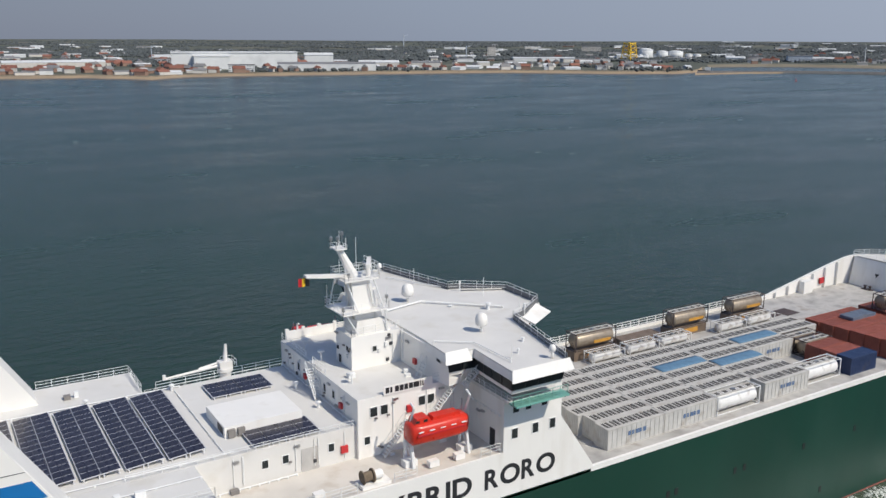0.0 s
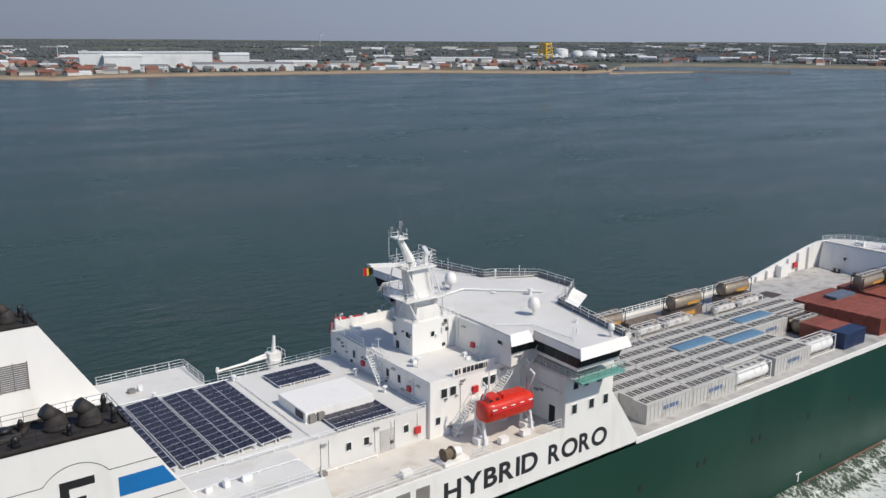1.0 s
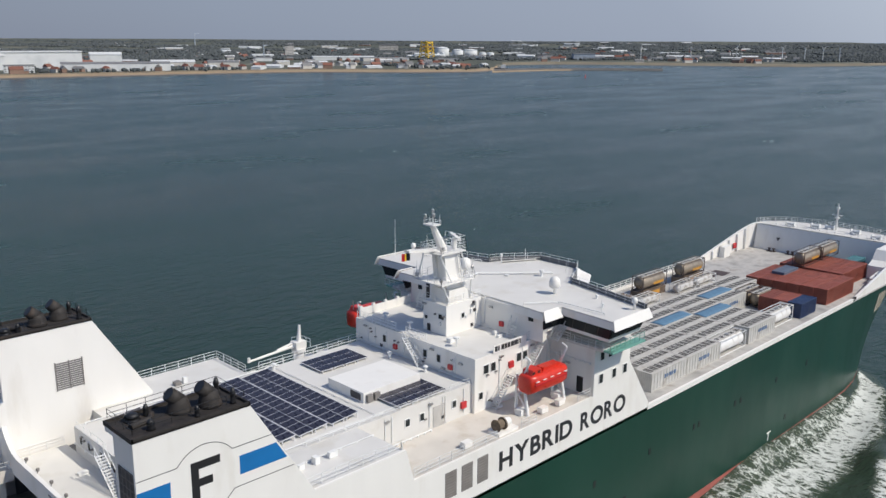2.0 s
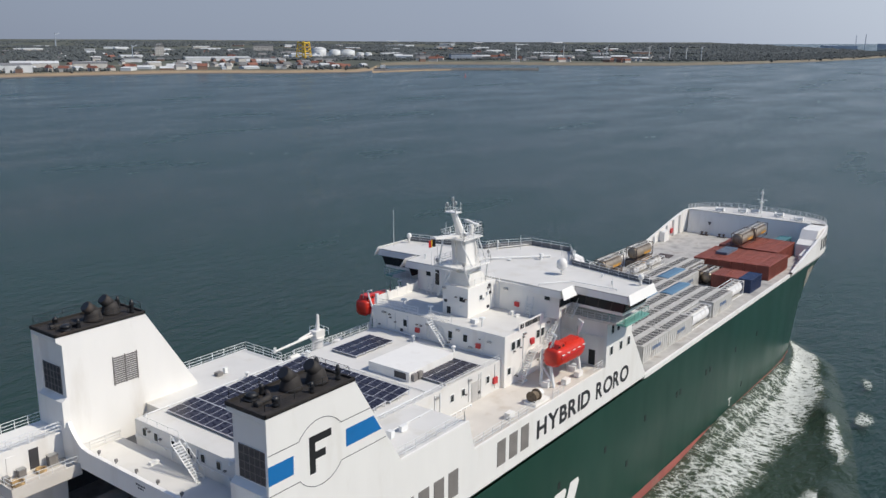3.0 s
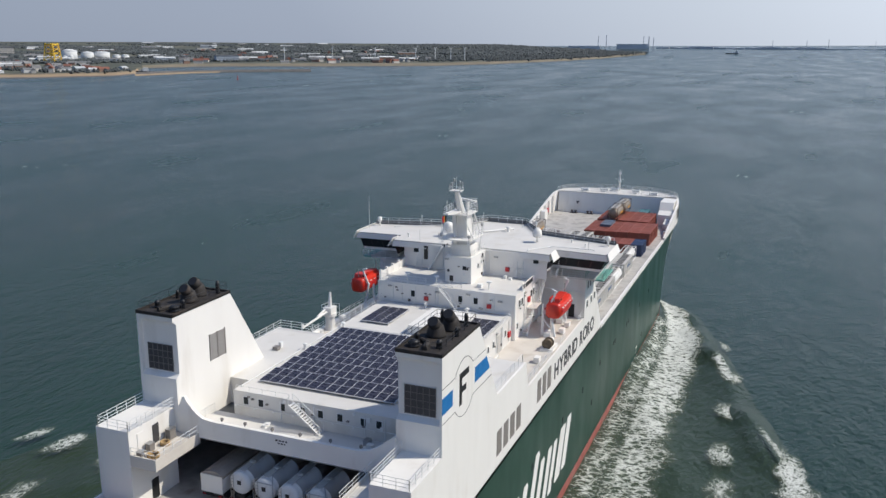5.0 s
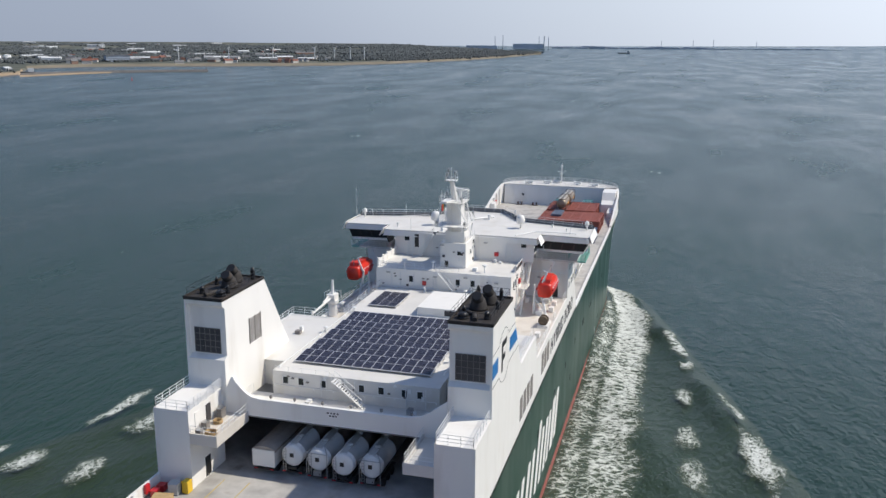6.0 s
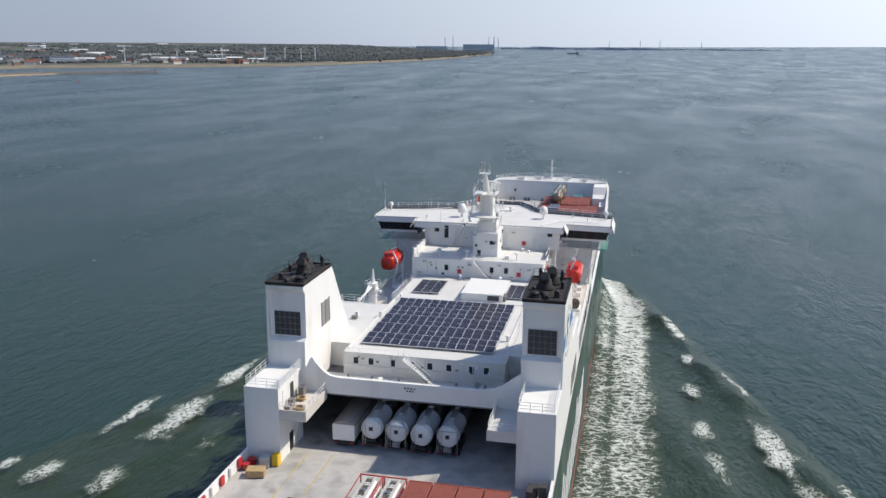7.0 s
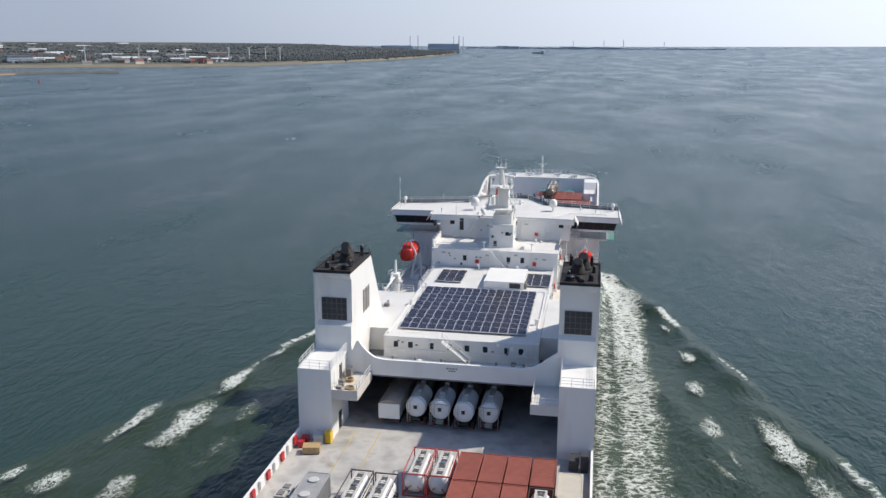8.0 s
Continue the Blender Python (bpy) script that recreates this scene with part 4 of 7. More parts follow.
        part("radome", bm, WHITE, roof, "white domed satellite aerial on a post", True)


build_bridge()


def build_mast():
    bm = bmesh.new()
    prism(bm, [(46.6, 35.3), (51.0, 35.3), (49.6, 36.9), (46.8, 36.9)], -2.2, 0.8)
    mast = part("mast", bm, WHITE, ship, "white raked signal mast with platforms and radar")
    bm = bmesh.new()
    for lo_y, hi_y in ((-1.7, -1.15), (-0.05, 0.5)):
        prism(bm, [(46.9, 36.9), (50.2, 36.9), (48.5, 41.6), (46.4, 41.6)], lo_y, hi_y)
    prism(bm, [(47.2, 36.9), (49.8, 36.9), (48.2, 41.55), (46.7, 41.55)], -1.16, -0.04)
    rod(bm, (47.3, -0.6, 41.5), (45.6, -0.5, 44.9), 0.62, 8, 0.34)
    part("mast_trunk", bm, WHITE, mast)
    for z, x0, x1, y0, y1 in ((37.9, 44.8, 50.4, -2.9, 1.9), (41.4, 45.4, 49.6, -2.2, 1.4), (44.9, 44.9, 46.2, -1.3, 0.4)):
        bm = bmesh.new()
        box(bm, x0, x1, y0, y1, z, z + 0.14)
        plat = part("mast_platform", bm, WHITE, mast)
        bm = bmesh.new()
        railing(bm, [(x0, y0, z + 0.1), (x1, y0, z + 0.1), (x1, y1, z + 0.1), (x0, y1, z + 0.1), (x0, y0, z + 0.1)], 1.0 if z < 44 else 0.45, 3 if z < 44 else 1, 1.1, 0.03)
        part("platform_rail", bm, RAILWHITE, plat)
    bm = bmesh.new()
    rod(bm, (48.9, -0.9, 41.5), (48.9, -0.9, 43.0), 0.3, 8)
    prism(bm, [(47.9, -2.4), (48.3, -2.6), (50.0, 0.6), (49.6, 0.8)], 43.0, 43.25, axis="z")
    part("radar_scanner", bm, WHITE, mast, "white bar radar scanner", bevel=0.05)
    bm = bmesh.new()
    prism(bm, [(41.6, 42.2), (46.6, 41.5), (46.6, 41.9), (41.6, 42.45)], -0.8, 0.0)
    part("signal_yard", bm, WHITE, mast)
    for x, y, z, h in ((45.0, -1.2, 45, 0.9), (45.9, 0.3, 45, 0.8), (46.1, -1.2, 45, 1.2), (45.0, 0.3, 45, 1.0), (45.7, -0.4, 45, 1.9), (46.4, 1.3, 41.5, 1.8), (45.5, -2.1, 41.5, 2.2), (44.9, 1.5, 38, 2.4), (50.2, -2.7, 38, 2.6), (52.0, 8, 35.4, 2.0), (62, 12, 35.4, 2.2), (67, 3, 35.4, 2.4), (68, -3.4, 35.4, 1.6), (57, -17, 35.4, 1.6), (57.1, 19.2, 35.4, 5.6)):
        bm = bmesh.new()
        rod(bm, (x, y, z), (x, y, z + h), 0.05, 5, 0.025)
        part("aerial", bm, RAILWHITE, mast)


build_mast()

# ---- solar panels ----
def solar_array(x0, y0, nx, ny, dx, dy, gaps, label, tilt=4.5):
    ob = thing("solar_array", label, "solar panels", "solar arrays on the upper deck", pose(x0, y0, DL))
    bm = bmesh.new()
    box(bm, 0, dx - 0.085, 0, dy - 0.085, 0.30, 0.335)
    cell = mesh_of("solar_panel", bm, SOLAR)
    x, lift = 0.0, Matrix.Identity(4)
    for i in range(nx):
        x += gaps.get(i, 0.0)
        if i % 2 == 0:
            lift = Matrix.Translation((x, 0, 0)) @ pose(0, 0, 0, 0, -tilt, 0) @ Matrix.Translation((-x, 0, 0))
        for j in range(ny):
            p = new("solar_panel", cell)
            p.parent = ob
            p.matrix_basis = lift @ pose(x, j * dy, 0)
        bm = bmesh.new()
        box(bm, x - 0.07, x + dx, -0.075, ny * dy, 0.25, 0.325)
        bmesh.ops.transform(bm, matrix=lift, verts=bm.verts)
        for j in range(0, ny + 1, 3):
            for u in (0.1, dx - 0.3):
                top = (lift @ Vector((x + u, 0, 0.26))).z
                box(bm, x + u, x + u + 0.1, j * dy - 0.08, j * dy, 0, top)
        part("panel_frame", bm, SOLARFRAME, ob, "pale aluminium mounting frame")
        x += dx
    return ob


solar_array(8.9, -8.0, 10, 14, 1.72, 1.18, {2: 0.44, 4: 0.44, 6: 0.44, 8: 0.44}, "large field of dark blue solar panels in pale frames")
solar_array(32.2, 4.0, 4, 3, 1.72, 1.34, {}, "small block of dark solar panels beside the roof box", 0.0)
solar_array(32.0, -9.6, 4, 3, 1.74, 1.36, {}, "small block of dark solar panels near the deck edge", 0.0)


# ---- containers ----
def container(name, L, W, H, body, roof, label, category, group, at, slots=False, ribs=True):
    ob = thing(name, label, category, group, at)
    bm = bmesh.new()
    box(bm, 0.05, L - 0.05, 0.05, W - 0.05, 0.12, H - 0.06)
    part("body", bm, body, ob)
    bm = bmesh.new()
    for x in (0, L - 0.16):
        for y in (0, W - 0.16):
            box(bm, x, x + 0.16, y, y + 0.16, 0, H)
    for y in (0, W - 0.12):
        box(bm, 0.16, L - 0.16, y, y + 0.12, 0, 0.18)
        box(bm, 0.16, L - 0.16, y, y + 0.12, H - 0.14, H)
    for x in (0, L - 0.12):
        box(bm, x, x + 0.12, 0.16, W - 0.16, H - 0.14, H)
        box(bm, x, x + 0.12, 0.16, W - 0.16, 0, 0.18)
    part("frame", bm, roof if slots else body, ob)
    if ribs:
        bm = bmesh.new()
        n = int(L / (0.75 if slots else 0.3))
        for i in range(1, n):
            x = L * i / n
            for y in (0.0, W - 0.05):
                box(bm, x - 0.06, x + 0.06, y, y + 0.05, 0.18, H - 0.14)
        for i in range(1, 8):
            y = W * i / 8
            for x in (0.0, L - 0.05):
                box(bm, x, x + 0.05, y - 0.05, y + 0.05, 0.18, H - 0.14)
        if not slots:
            for i in range(1, n):
                x = L * i / n
                box(bm, x - 0.06, x + 0.06, 0.12, W - 0.12, H - 0.06, H - 0.048)
        part("ribs", bm, body, ob)
    return ob


def slotted_roof(ob, L, W, H):
    """A bulk box's roof: long side strips and a centre run of pairs of dark hatches."""
    bm = bmesh.new()
    box(bm, 0.12, L - 0.12, 0.12, 0.45, H - 0.06, H + 0.01)
    box(bm, 0.12, L - 0.12, W - 0.45, W - 0.12, H - 0.06, H + 0.01)
    n = 7
    for i in range(n + 1):
        x = 0.12 + (L - 0.44) * i / n
        box(bm, x, x + 0.22, 0.45, W - 0.45, H - 0.06, H + 0.005)
    part("roof_grid", bm, BOXPALE, ob, "pale ribbed roof with dark hatch slots")
    bm = bmesh.new()
    box(bm, -0.16, 0.16, 0.6, W - 0.6, H - 0.05, H - 0.02)
    me = mesh_of("hatch", bm, SLOT)
    for i in range(n):
        x = 0.12 + (L - 0.44) * (i + 0.5) / n + 0.11
        for d in (-0.26, 0.26):
            h = new("hatch", me)
            h.parent = ob
            h.location = (x + d, 0, 0)


GL, GW, GH = 9.12, 2.5, 2.65
grey = container("bulk_container", GL, GW, GH, BOXGREY, BOXPALE, "grey steel bulk container with slotted pale roof", "container", "grey containers ahead of the bridge", pose(73.0, -14.65, D0), slots=True)
slotted_roof(grey, GL, GW, GH)
for i, w in enumerate((0.42, 0.34, 0.5, 0.36, 0.5)):
    bm = bmesh.new()
    box(bm, 3.2 + i * 0.6, 3.2 + i * 0.6 + w, -0.02, 0.0, 1.25, 1.8)
    part("side_mark", bm, FADEDBLUE, grey, "faded blue bar of illegible lettering" if i == 0 else "")
for row in range(7):
    y = -14.65 + row * 2.47
    for k in range(7):
        x = 73.0 + k * 9.22 + (0.0, 0.3, -0.4, -0.2, 0.3, 0.1, -0.2)[row]
        if (row, k) == (0, 0) or (row, k) == (0, 2) or x + GL > (109.8, 110.2, 110, 110, 120, 129, 129)[row]:
            continue
        again(grey, pose(x, y, D0))


def tank_container(L, label, shell, frame_mat, at, group="", name="tank_container", H=2.59, r=1.13):
    ob = thing(name, label, "tank container", group, at)
    W = 2.44
    bm = bmesh.new()
    cz = H - r - 0.12
    lathe(bm, [(0.15, 0.2), (r * 0.75, 0.28), (r * 0.95, 0.5), (r, 0.75), (r, L - 0.75), (r * 0.95, L - 0.5), (r * 0.75, L - 0.28), (0.15, L - 0.2)], (0, W / 2, cz), axis="x", seg=20)
    part("tank", bm, shell, ob, "", True)
    bm = bmesh.new()
    for x in (0.06, L - 0.06):
        for y in (0.06, W - 0.06):
            rod(bm, (x, y, 0), (x, y, H), 0.08, 4)
        for z in (0.08, H - 0.08):
            rod(bm, (x, 0, z), (x, W, z), 0.08, 4)
        rod(bm, (x, 0, 0.1), (x, W * 0.35, H * 0.45), 0.05, 4)
        rod(bm, (x, W, 0.1), (x, W * 0.65, H * 0.45), 0.05, 4)
    for y in (0.06, W - 0.06):
        rod(bm, (0, y, 0.08), (L, y, 0.08), 0.07, 4)
        rod(bm, (0, y, H - 0.08), (L, y, H - 0.08), 0.06, 4)
    part("frame", bm, frame_mat, ob)
    bm = bmesh.new()
    for y in (W / 2 - 0.62, W / 2 + 0.38):
        box(bm, 0.25, L - 0.25, y, y + 0.24, H - 0.14, H - 0.07)
    n = max(3, round(L / 1.5))
    for i in range(n + 1):
        x = 0.25 + (L - 0.7) * i / n
        box(bm, x, x + 0.2, W / 2 - 0.38, W / 2 + 0.38, H - 0.13, H - 0.075)
    part("walkway", bm, BOXPALE, ob, "pale steel roof walkway")
    for i in range(n):
        x = 0.25 + (L - 0.7) * (i + 0.5) / n
        bm = bmesh.new()
        box(bm, x - 0.25, x + 0.45, W / 2 - 0.3, W / 2 + 0.3, H - 0.16, H - 0.115)
        part("grating", bm, SLOT, ob)
    bm = bmesh.new()
    lathe(bm, [(0.3, 0), (0.3, 0.12), (0.1, 0.16)], (L / 2, W / 2, H - 0.1), seg=10)
    part("manlid", bm, STEEL, ob)
    return ob


white_tank = tank_container(8.1, "white tank container in a pale frame on deck", TANKWHITE, RAILWHITE, pose(91.7, -14.6, D0), "tank containers on the fore deck")
again(white_tank, pose(110.0, -13.9, D0))
low_tank = tank_container(6.1, "low white tank in a pale frame by the port side", TANKWHITE, RAILWHITE, pose(89.8, 7.0, D0), "low tanks on the fore deck", H=1.75, r=0.75)
for x in (97.0, 104.0, 117.0, 124.2):
    again(low_tank, pose(x, 7.0, D0))
brown_tank = tank_container(8.0, "shiny steel tank container in dark frame by the port rail", ALU, FRAMEBROWN, pose(88.7, 10.0, D0 + 1.4), "tank containers on the fore deck", H=2.8, r=1.22)
bm = bmesh.new()
box(bm, 3.6, 6.9, 0.02, 0.07, 0.85, 1.35)
part("side_panel", bm, AMBER, brown_tank, "amber marking panel")
for x in (109.0, 123.0):
    again(brown_tank, pose(x, 10.0, D0 + 1.4))

R20 = (6.06, 2.44, 2.6)
red40 = container("shipping_container", 12.19, 2.44, 2.9, BOXRED, BOXRED, "oxide red forty foot shipping container", "container", "shipping containers on the fore deck", pose(130.1, -14.7, D0))
for k in range(1, 6):
    again(red40, pose(130.1 - k * 0.25, -14.7 + k * 2.48, D0))
steel20 = container("shipping_container", 6.06, 2.44, 0.5, BOXSTEEL, BOXSTEEL, "flat steel-blue rack lying on the red containers", "container", "shipping containers on the fore deck", pose(134.0, -4.9, D0 + 2.91))
for k in range(0, 5):
    again(red40, pose(143.0, -12.3 + k * 2.5, D0))
blue40 = container("shipping_container", *R20, BOXBLUE, BOXBLUE, "navy blue twenty foot shipping container", "container", "shipping containers on the fore deck", pose(119.1, -14.85, D0))
red20 = container("shipping_container", *R20, BOXRED, BOXRED, "oxide red twenty foot shipping container", "container", "shipping containers on deck", pose(119.0, -12.3, D0))
again(red20, pose(118.9, -9.75, D0))
for k in range(4):
    again(red20, pose(-18.15, -13.25 + k * 2.6, D0))
for k in range(1, 4):
    again(red20, pose(-24.4, -13.25 + k * 2.6, D0))
red_tank = tank_container(6.06, "white tank container in a red frame on the after deck", TANKWHITE, FRAMERED, pose(-17.9, -2.75, D0), "containers on the after deck")
again(red_tank, pose(-17.9, -0.25, D0))


# ---- trailers under the portal ----
def trailer(kind, label, at, framed=False):
    ob = thing("tank_trailer" if kind == "tank" else "box_trailer", label, "trailer", "trailers in the garage mouth", at)
    L = 12.5
    bm = bmesh.new()
    if kind == "tank":
        r = 1.22
        lathe(bm, [(0.15, 0), (r * 0.6, 0.03), (r * 0.92, 0.10), (r * 0.99, 0.22), (r, 0.4), (r, 0.85), (r * 1.015, 0.86), (r * 1.015, 0.98), (r, 0.99), (r, 4.6), (r * 1.015, 4.61), (r * 1.015, 4.73), (r, 4.74), (r, L - 0.6), (r * 0.8, L)], (0, 0, 1.25 + r), axis="x", seg=22)
        part("tank", bm, TANKWHITE, ob, "", True)
    else:
        box(bm, 0.06, L, -1.27, 1.27, 1.0, 2.75)
        part("body", bm, TANKWHITE, ob)
        bm = bmesh.new()
        box(bm, -0.04, 0.055, -1.3, 1.3, 0.95, 2.85)
        part("tailgate", bm, WHITE, ob, "white tailgate", bevel=0.03)
        bm = bmesh.new()
        prism(bm, [(-1.3, 2.6), (1.3, 2.6), (1.3, 2.85), (0.8, 3.08), (0.3, 3.2), (-0.3, 3.2), (-0.8, 3.08), (-1.3, 2.85)], 0.1, L, axis="x")
        part("tarpaulin", bm, TARPSAND, ob, "sand-coloured bowed tarpaulin roof")
    bm = bmesh.new()
    box(bm, 0.1, L, -0.5, 0.5, 0.9, 1.2)
    box(bm, 0.0, 0.12, -1.2, 1.2, 0.55, 0.75)
    part("chassis", bm, BLACK, ob)
    for x in (1.2, 2.5, 3.8):
        for s in (1, -1):
            bm = bmesh.new()
            lathe(bm, [(0.3, 0), (0.5, 0.02), (0.52, 0.2), (0.5, 0.38), (0.3, 0.4)], (x, s * 1.0 - 0.2, 0.52), axis="y", seg=14)
            part("wheel", bm, RUBBER, ob)
    for s in (1, -1):
        bm = bmesh.new()
        box(bm, -0.02, 0.0, s * 0.95 - 0.18, s * 0.95 + 0.18, 0.6, 0.72)
        part("tail_light", bm, RED, ob)
    if kind == "tank":
        bm = bmesh.new()
        box(bm, 0.5, L - 0.6, -0.35, 0.35, 3.66, 3.72)
        for x in (2.5, 5.5, 8.5):
            lathe(bm, [(0.32, 0), (0.32, 0.2), (0.1, 0.26)], (x, 0, 3.7), seg=12)
        part("catwalk", bm, BOXGREY, ob)
        bm = bmesh.new()
        box(bm, -0.03, 0.02, -0.22, 0.22, 2.35, 2.8)
        part("hazard_plate", bm, BLACK, ob)
        for s in (1, -1):
            bm = bmesh.new()
            box(bm, 0.6, 4.6, s * 1.05 - 0.22, s * 1.05 + 0.22, 1.06, 1.12)
            part("mudguard", bm, BLACK, ob)
        # rear frame with its ladder and hose box
        if framed:
            bm = bmesh.new()
            for s in (1, -1):
                rod(bm, (-0.12, s * 1.15, 0.6), (-0.12, s * 1.15, 3.3), 0.05, 5)
                rod(bm, (-0.12, s * 1.15, 3.3), (0.9, s * 0.5, 3.8), 0.05, 5)
            rod(bm, (-0.12, -1.15, 3.3), (-0.12, 1.15, 3.3), 0.05, 5)
            part("rear_frame", bm, STEEL, ob)
            bm = bmesh.new()
            box(bm, -0.1, 0.5, -0.45, 0.45, 0.75, 1.3)
            part("valve_box", bm, STEEL, ob)
        bm = bmesh.new()
        for y in (0.62, 0.95):
            rod(bm, (-0.1, y, 0.8), (-0.08, y, 3.5), 0.03, 4)
        for i in range(8):
            rod(bm, (-0.1, 0.62, 0.9 + i * 0.34), (-0.1, 0.95, 0.9 + i * 0.34), 0.025, 4)
        part("rear_ladder", bm, STEEL, ob)
    return ob


TARPSAND = mat("sand_tarpaulin", (0.36, 0.31, 0.26), 0.75, vary=0.12, grain=1.0, stain=(0.3, 0.26, 0.22), stain_amount=0.5, stain_scale=0.5, bump=0.3, bump_scale=2.0)
trailer("box", "tarpaulin covered trailer with pale body", pose(-1.8, 7.4, D0))
t1 = trailer("tank", "white road tanker trailer seen from its rear", pose(-1.6, 4.2, D0))
t2 = trailer("tank", "white road tanker trailer with steel rear frame", pose(-1.8, 1.2, D0), True)
again(t1, pose(-2.1, -1.7, D0))
again(t2, pose(-1.8, -4.7, D0))


# ---- lifeboats ----
def lifeboat(at):
    ob = thing("lifeboat", "enclosed orange-red lifeboat hanging in its davits", "lifeboat", "lifeboats", at)
    L = 7.0
    bm = bmesh.new()
    rings = []
    secs = [(-L / 2, 0.75, 0.85, 0.8), (-L / 2 + 0.25, 1.08, 1.15, 1.1), (-L / 2 + 1.2, 1.2, 1.15, 1.0), (0, 1.28, 1.2, 1.05), (L / 2 - 1.5, 1.25, 1.2, 1.05), (L / 2 - 0.5, 1.05, 1.1, 0.95), (L / 2, 0.5, 0.65, 0.55)]
    for x, w, dn, up in secs:
        ring = []
        for i in range(16):
            a = 2 * math.pi * i / 16
            c, s = math.cos(a), math.sin(a)
            ring.append(bm.verts.new((x, w * math.copysign(abs(c) ** 0.5, c), (up if s > 0 else dn) * math.copysign(abs(s) ** 0.6, s))))
        rings.append(ring)
    for a, b in zip(rings, rings[1:]):
        for i in range(16):
            bm.faces.new((a[i], a[(i + 1) % 16], b[(i + 1) % 16], b[i]))
    bm.faces.new(rings[0][::-1])
    bm.faces.new(rings[-1])
    part("hull", bm, ORANGE, ob, "", True)
    bm = bmesh.new()
    prism(bm, [(-3.1, 0.9), (-1.2, 0.9), (-1.4, 1.6), (-2.8, 1.6)], -0.7, 0.7)
    part("steering_turret", bm, ORANGE, ob, bevel=0.12)
    bm = bmesh.new()
    prism(bm, [(-0.9, 1.0), (2.4, 0.9), (2.2, 1.32), (-0.8, 1.4)], -0.55, 0.55)
    part("canopy", bm, ORANGE, ob, bevel=0.1)
    bm = bmesh.new()
    for s in (1, -1):
        prism(bm, [(-3.0, -0.06), (2.5, -0.06), (2.5, 0.12), (-3.0, 0.12)], s * 1.16, s * 1.33)
    part("fender", bm, RED, ob)
    for s in (1, -1):
        for i in range(5):
            x = -2.6 + i * 1.25
            bm = bmesh.new()
            box(bm, x - 0.28, x + 0.28, *sorted((s * 1.18, s * 1.33)), 0.36, 0.44)
            part("grab_strip", bm, RAILWHITE, ob)
        for x in (-2.7, -1.8):
            bm = bmesh.new()
            box(bm, x - 0.22, x + 0.22, *sorted((s * 0.68, s * 0.72)), 1.15, 1.42)
            part("turret_window", bm, WINDOW, ob)
    bm = bmesh.new()
    rod(bm, (-2.9, 0, 0.9), (-2.9, 0, 2.4), 0.07, 5)
    part("aft_hook", bm, STEEL, ob)
    bm = bmesh.new()
    rod(bm, (2.9, 0, 0.7), (2.9, 0, 2.4), 0.07, 5)
    part("fore_hook", bm, STEEL, ob)
    return ob


boat = lifeboat(pose(49.5, -14.8, 28.9))
again(boat, pose(49.3, 15.7, 29.3))


# ---- fore end ----
def bulwark_top(x):
    return min(25.4, 20.3 + max(0.0, x - 138.0) * 0.196)


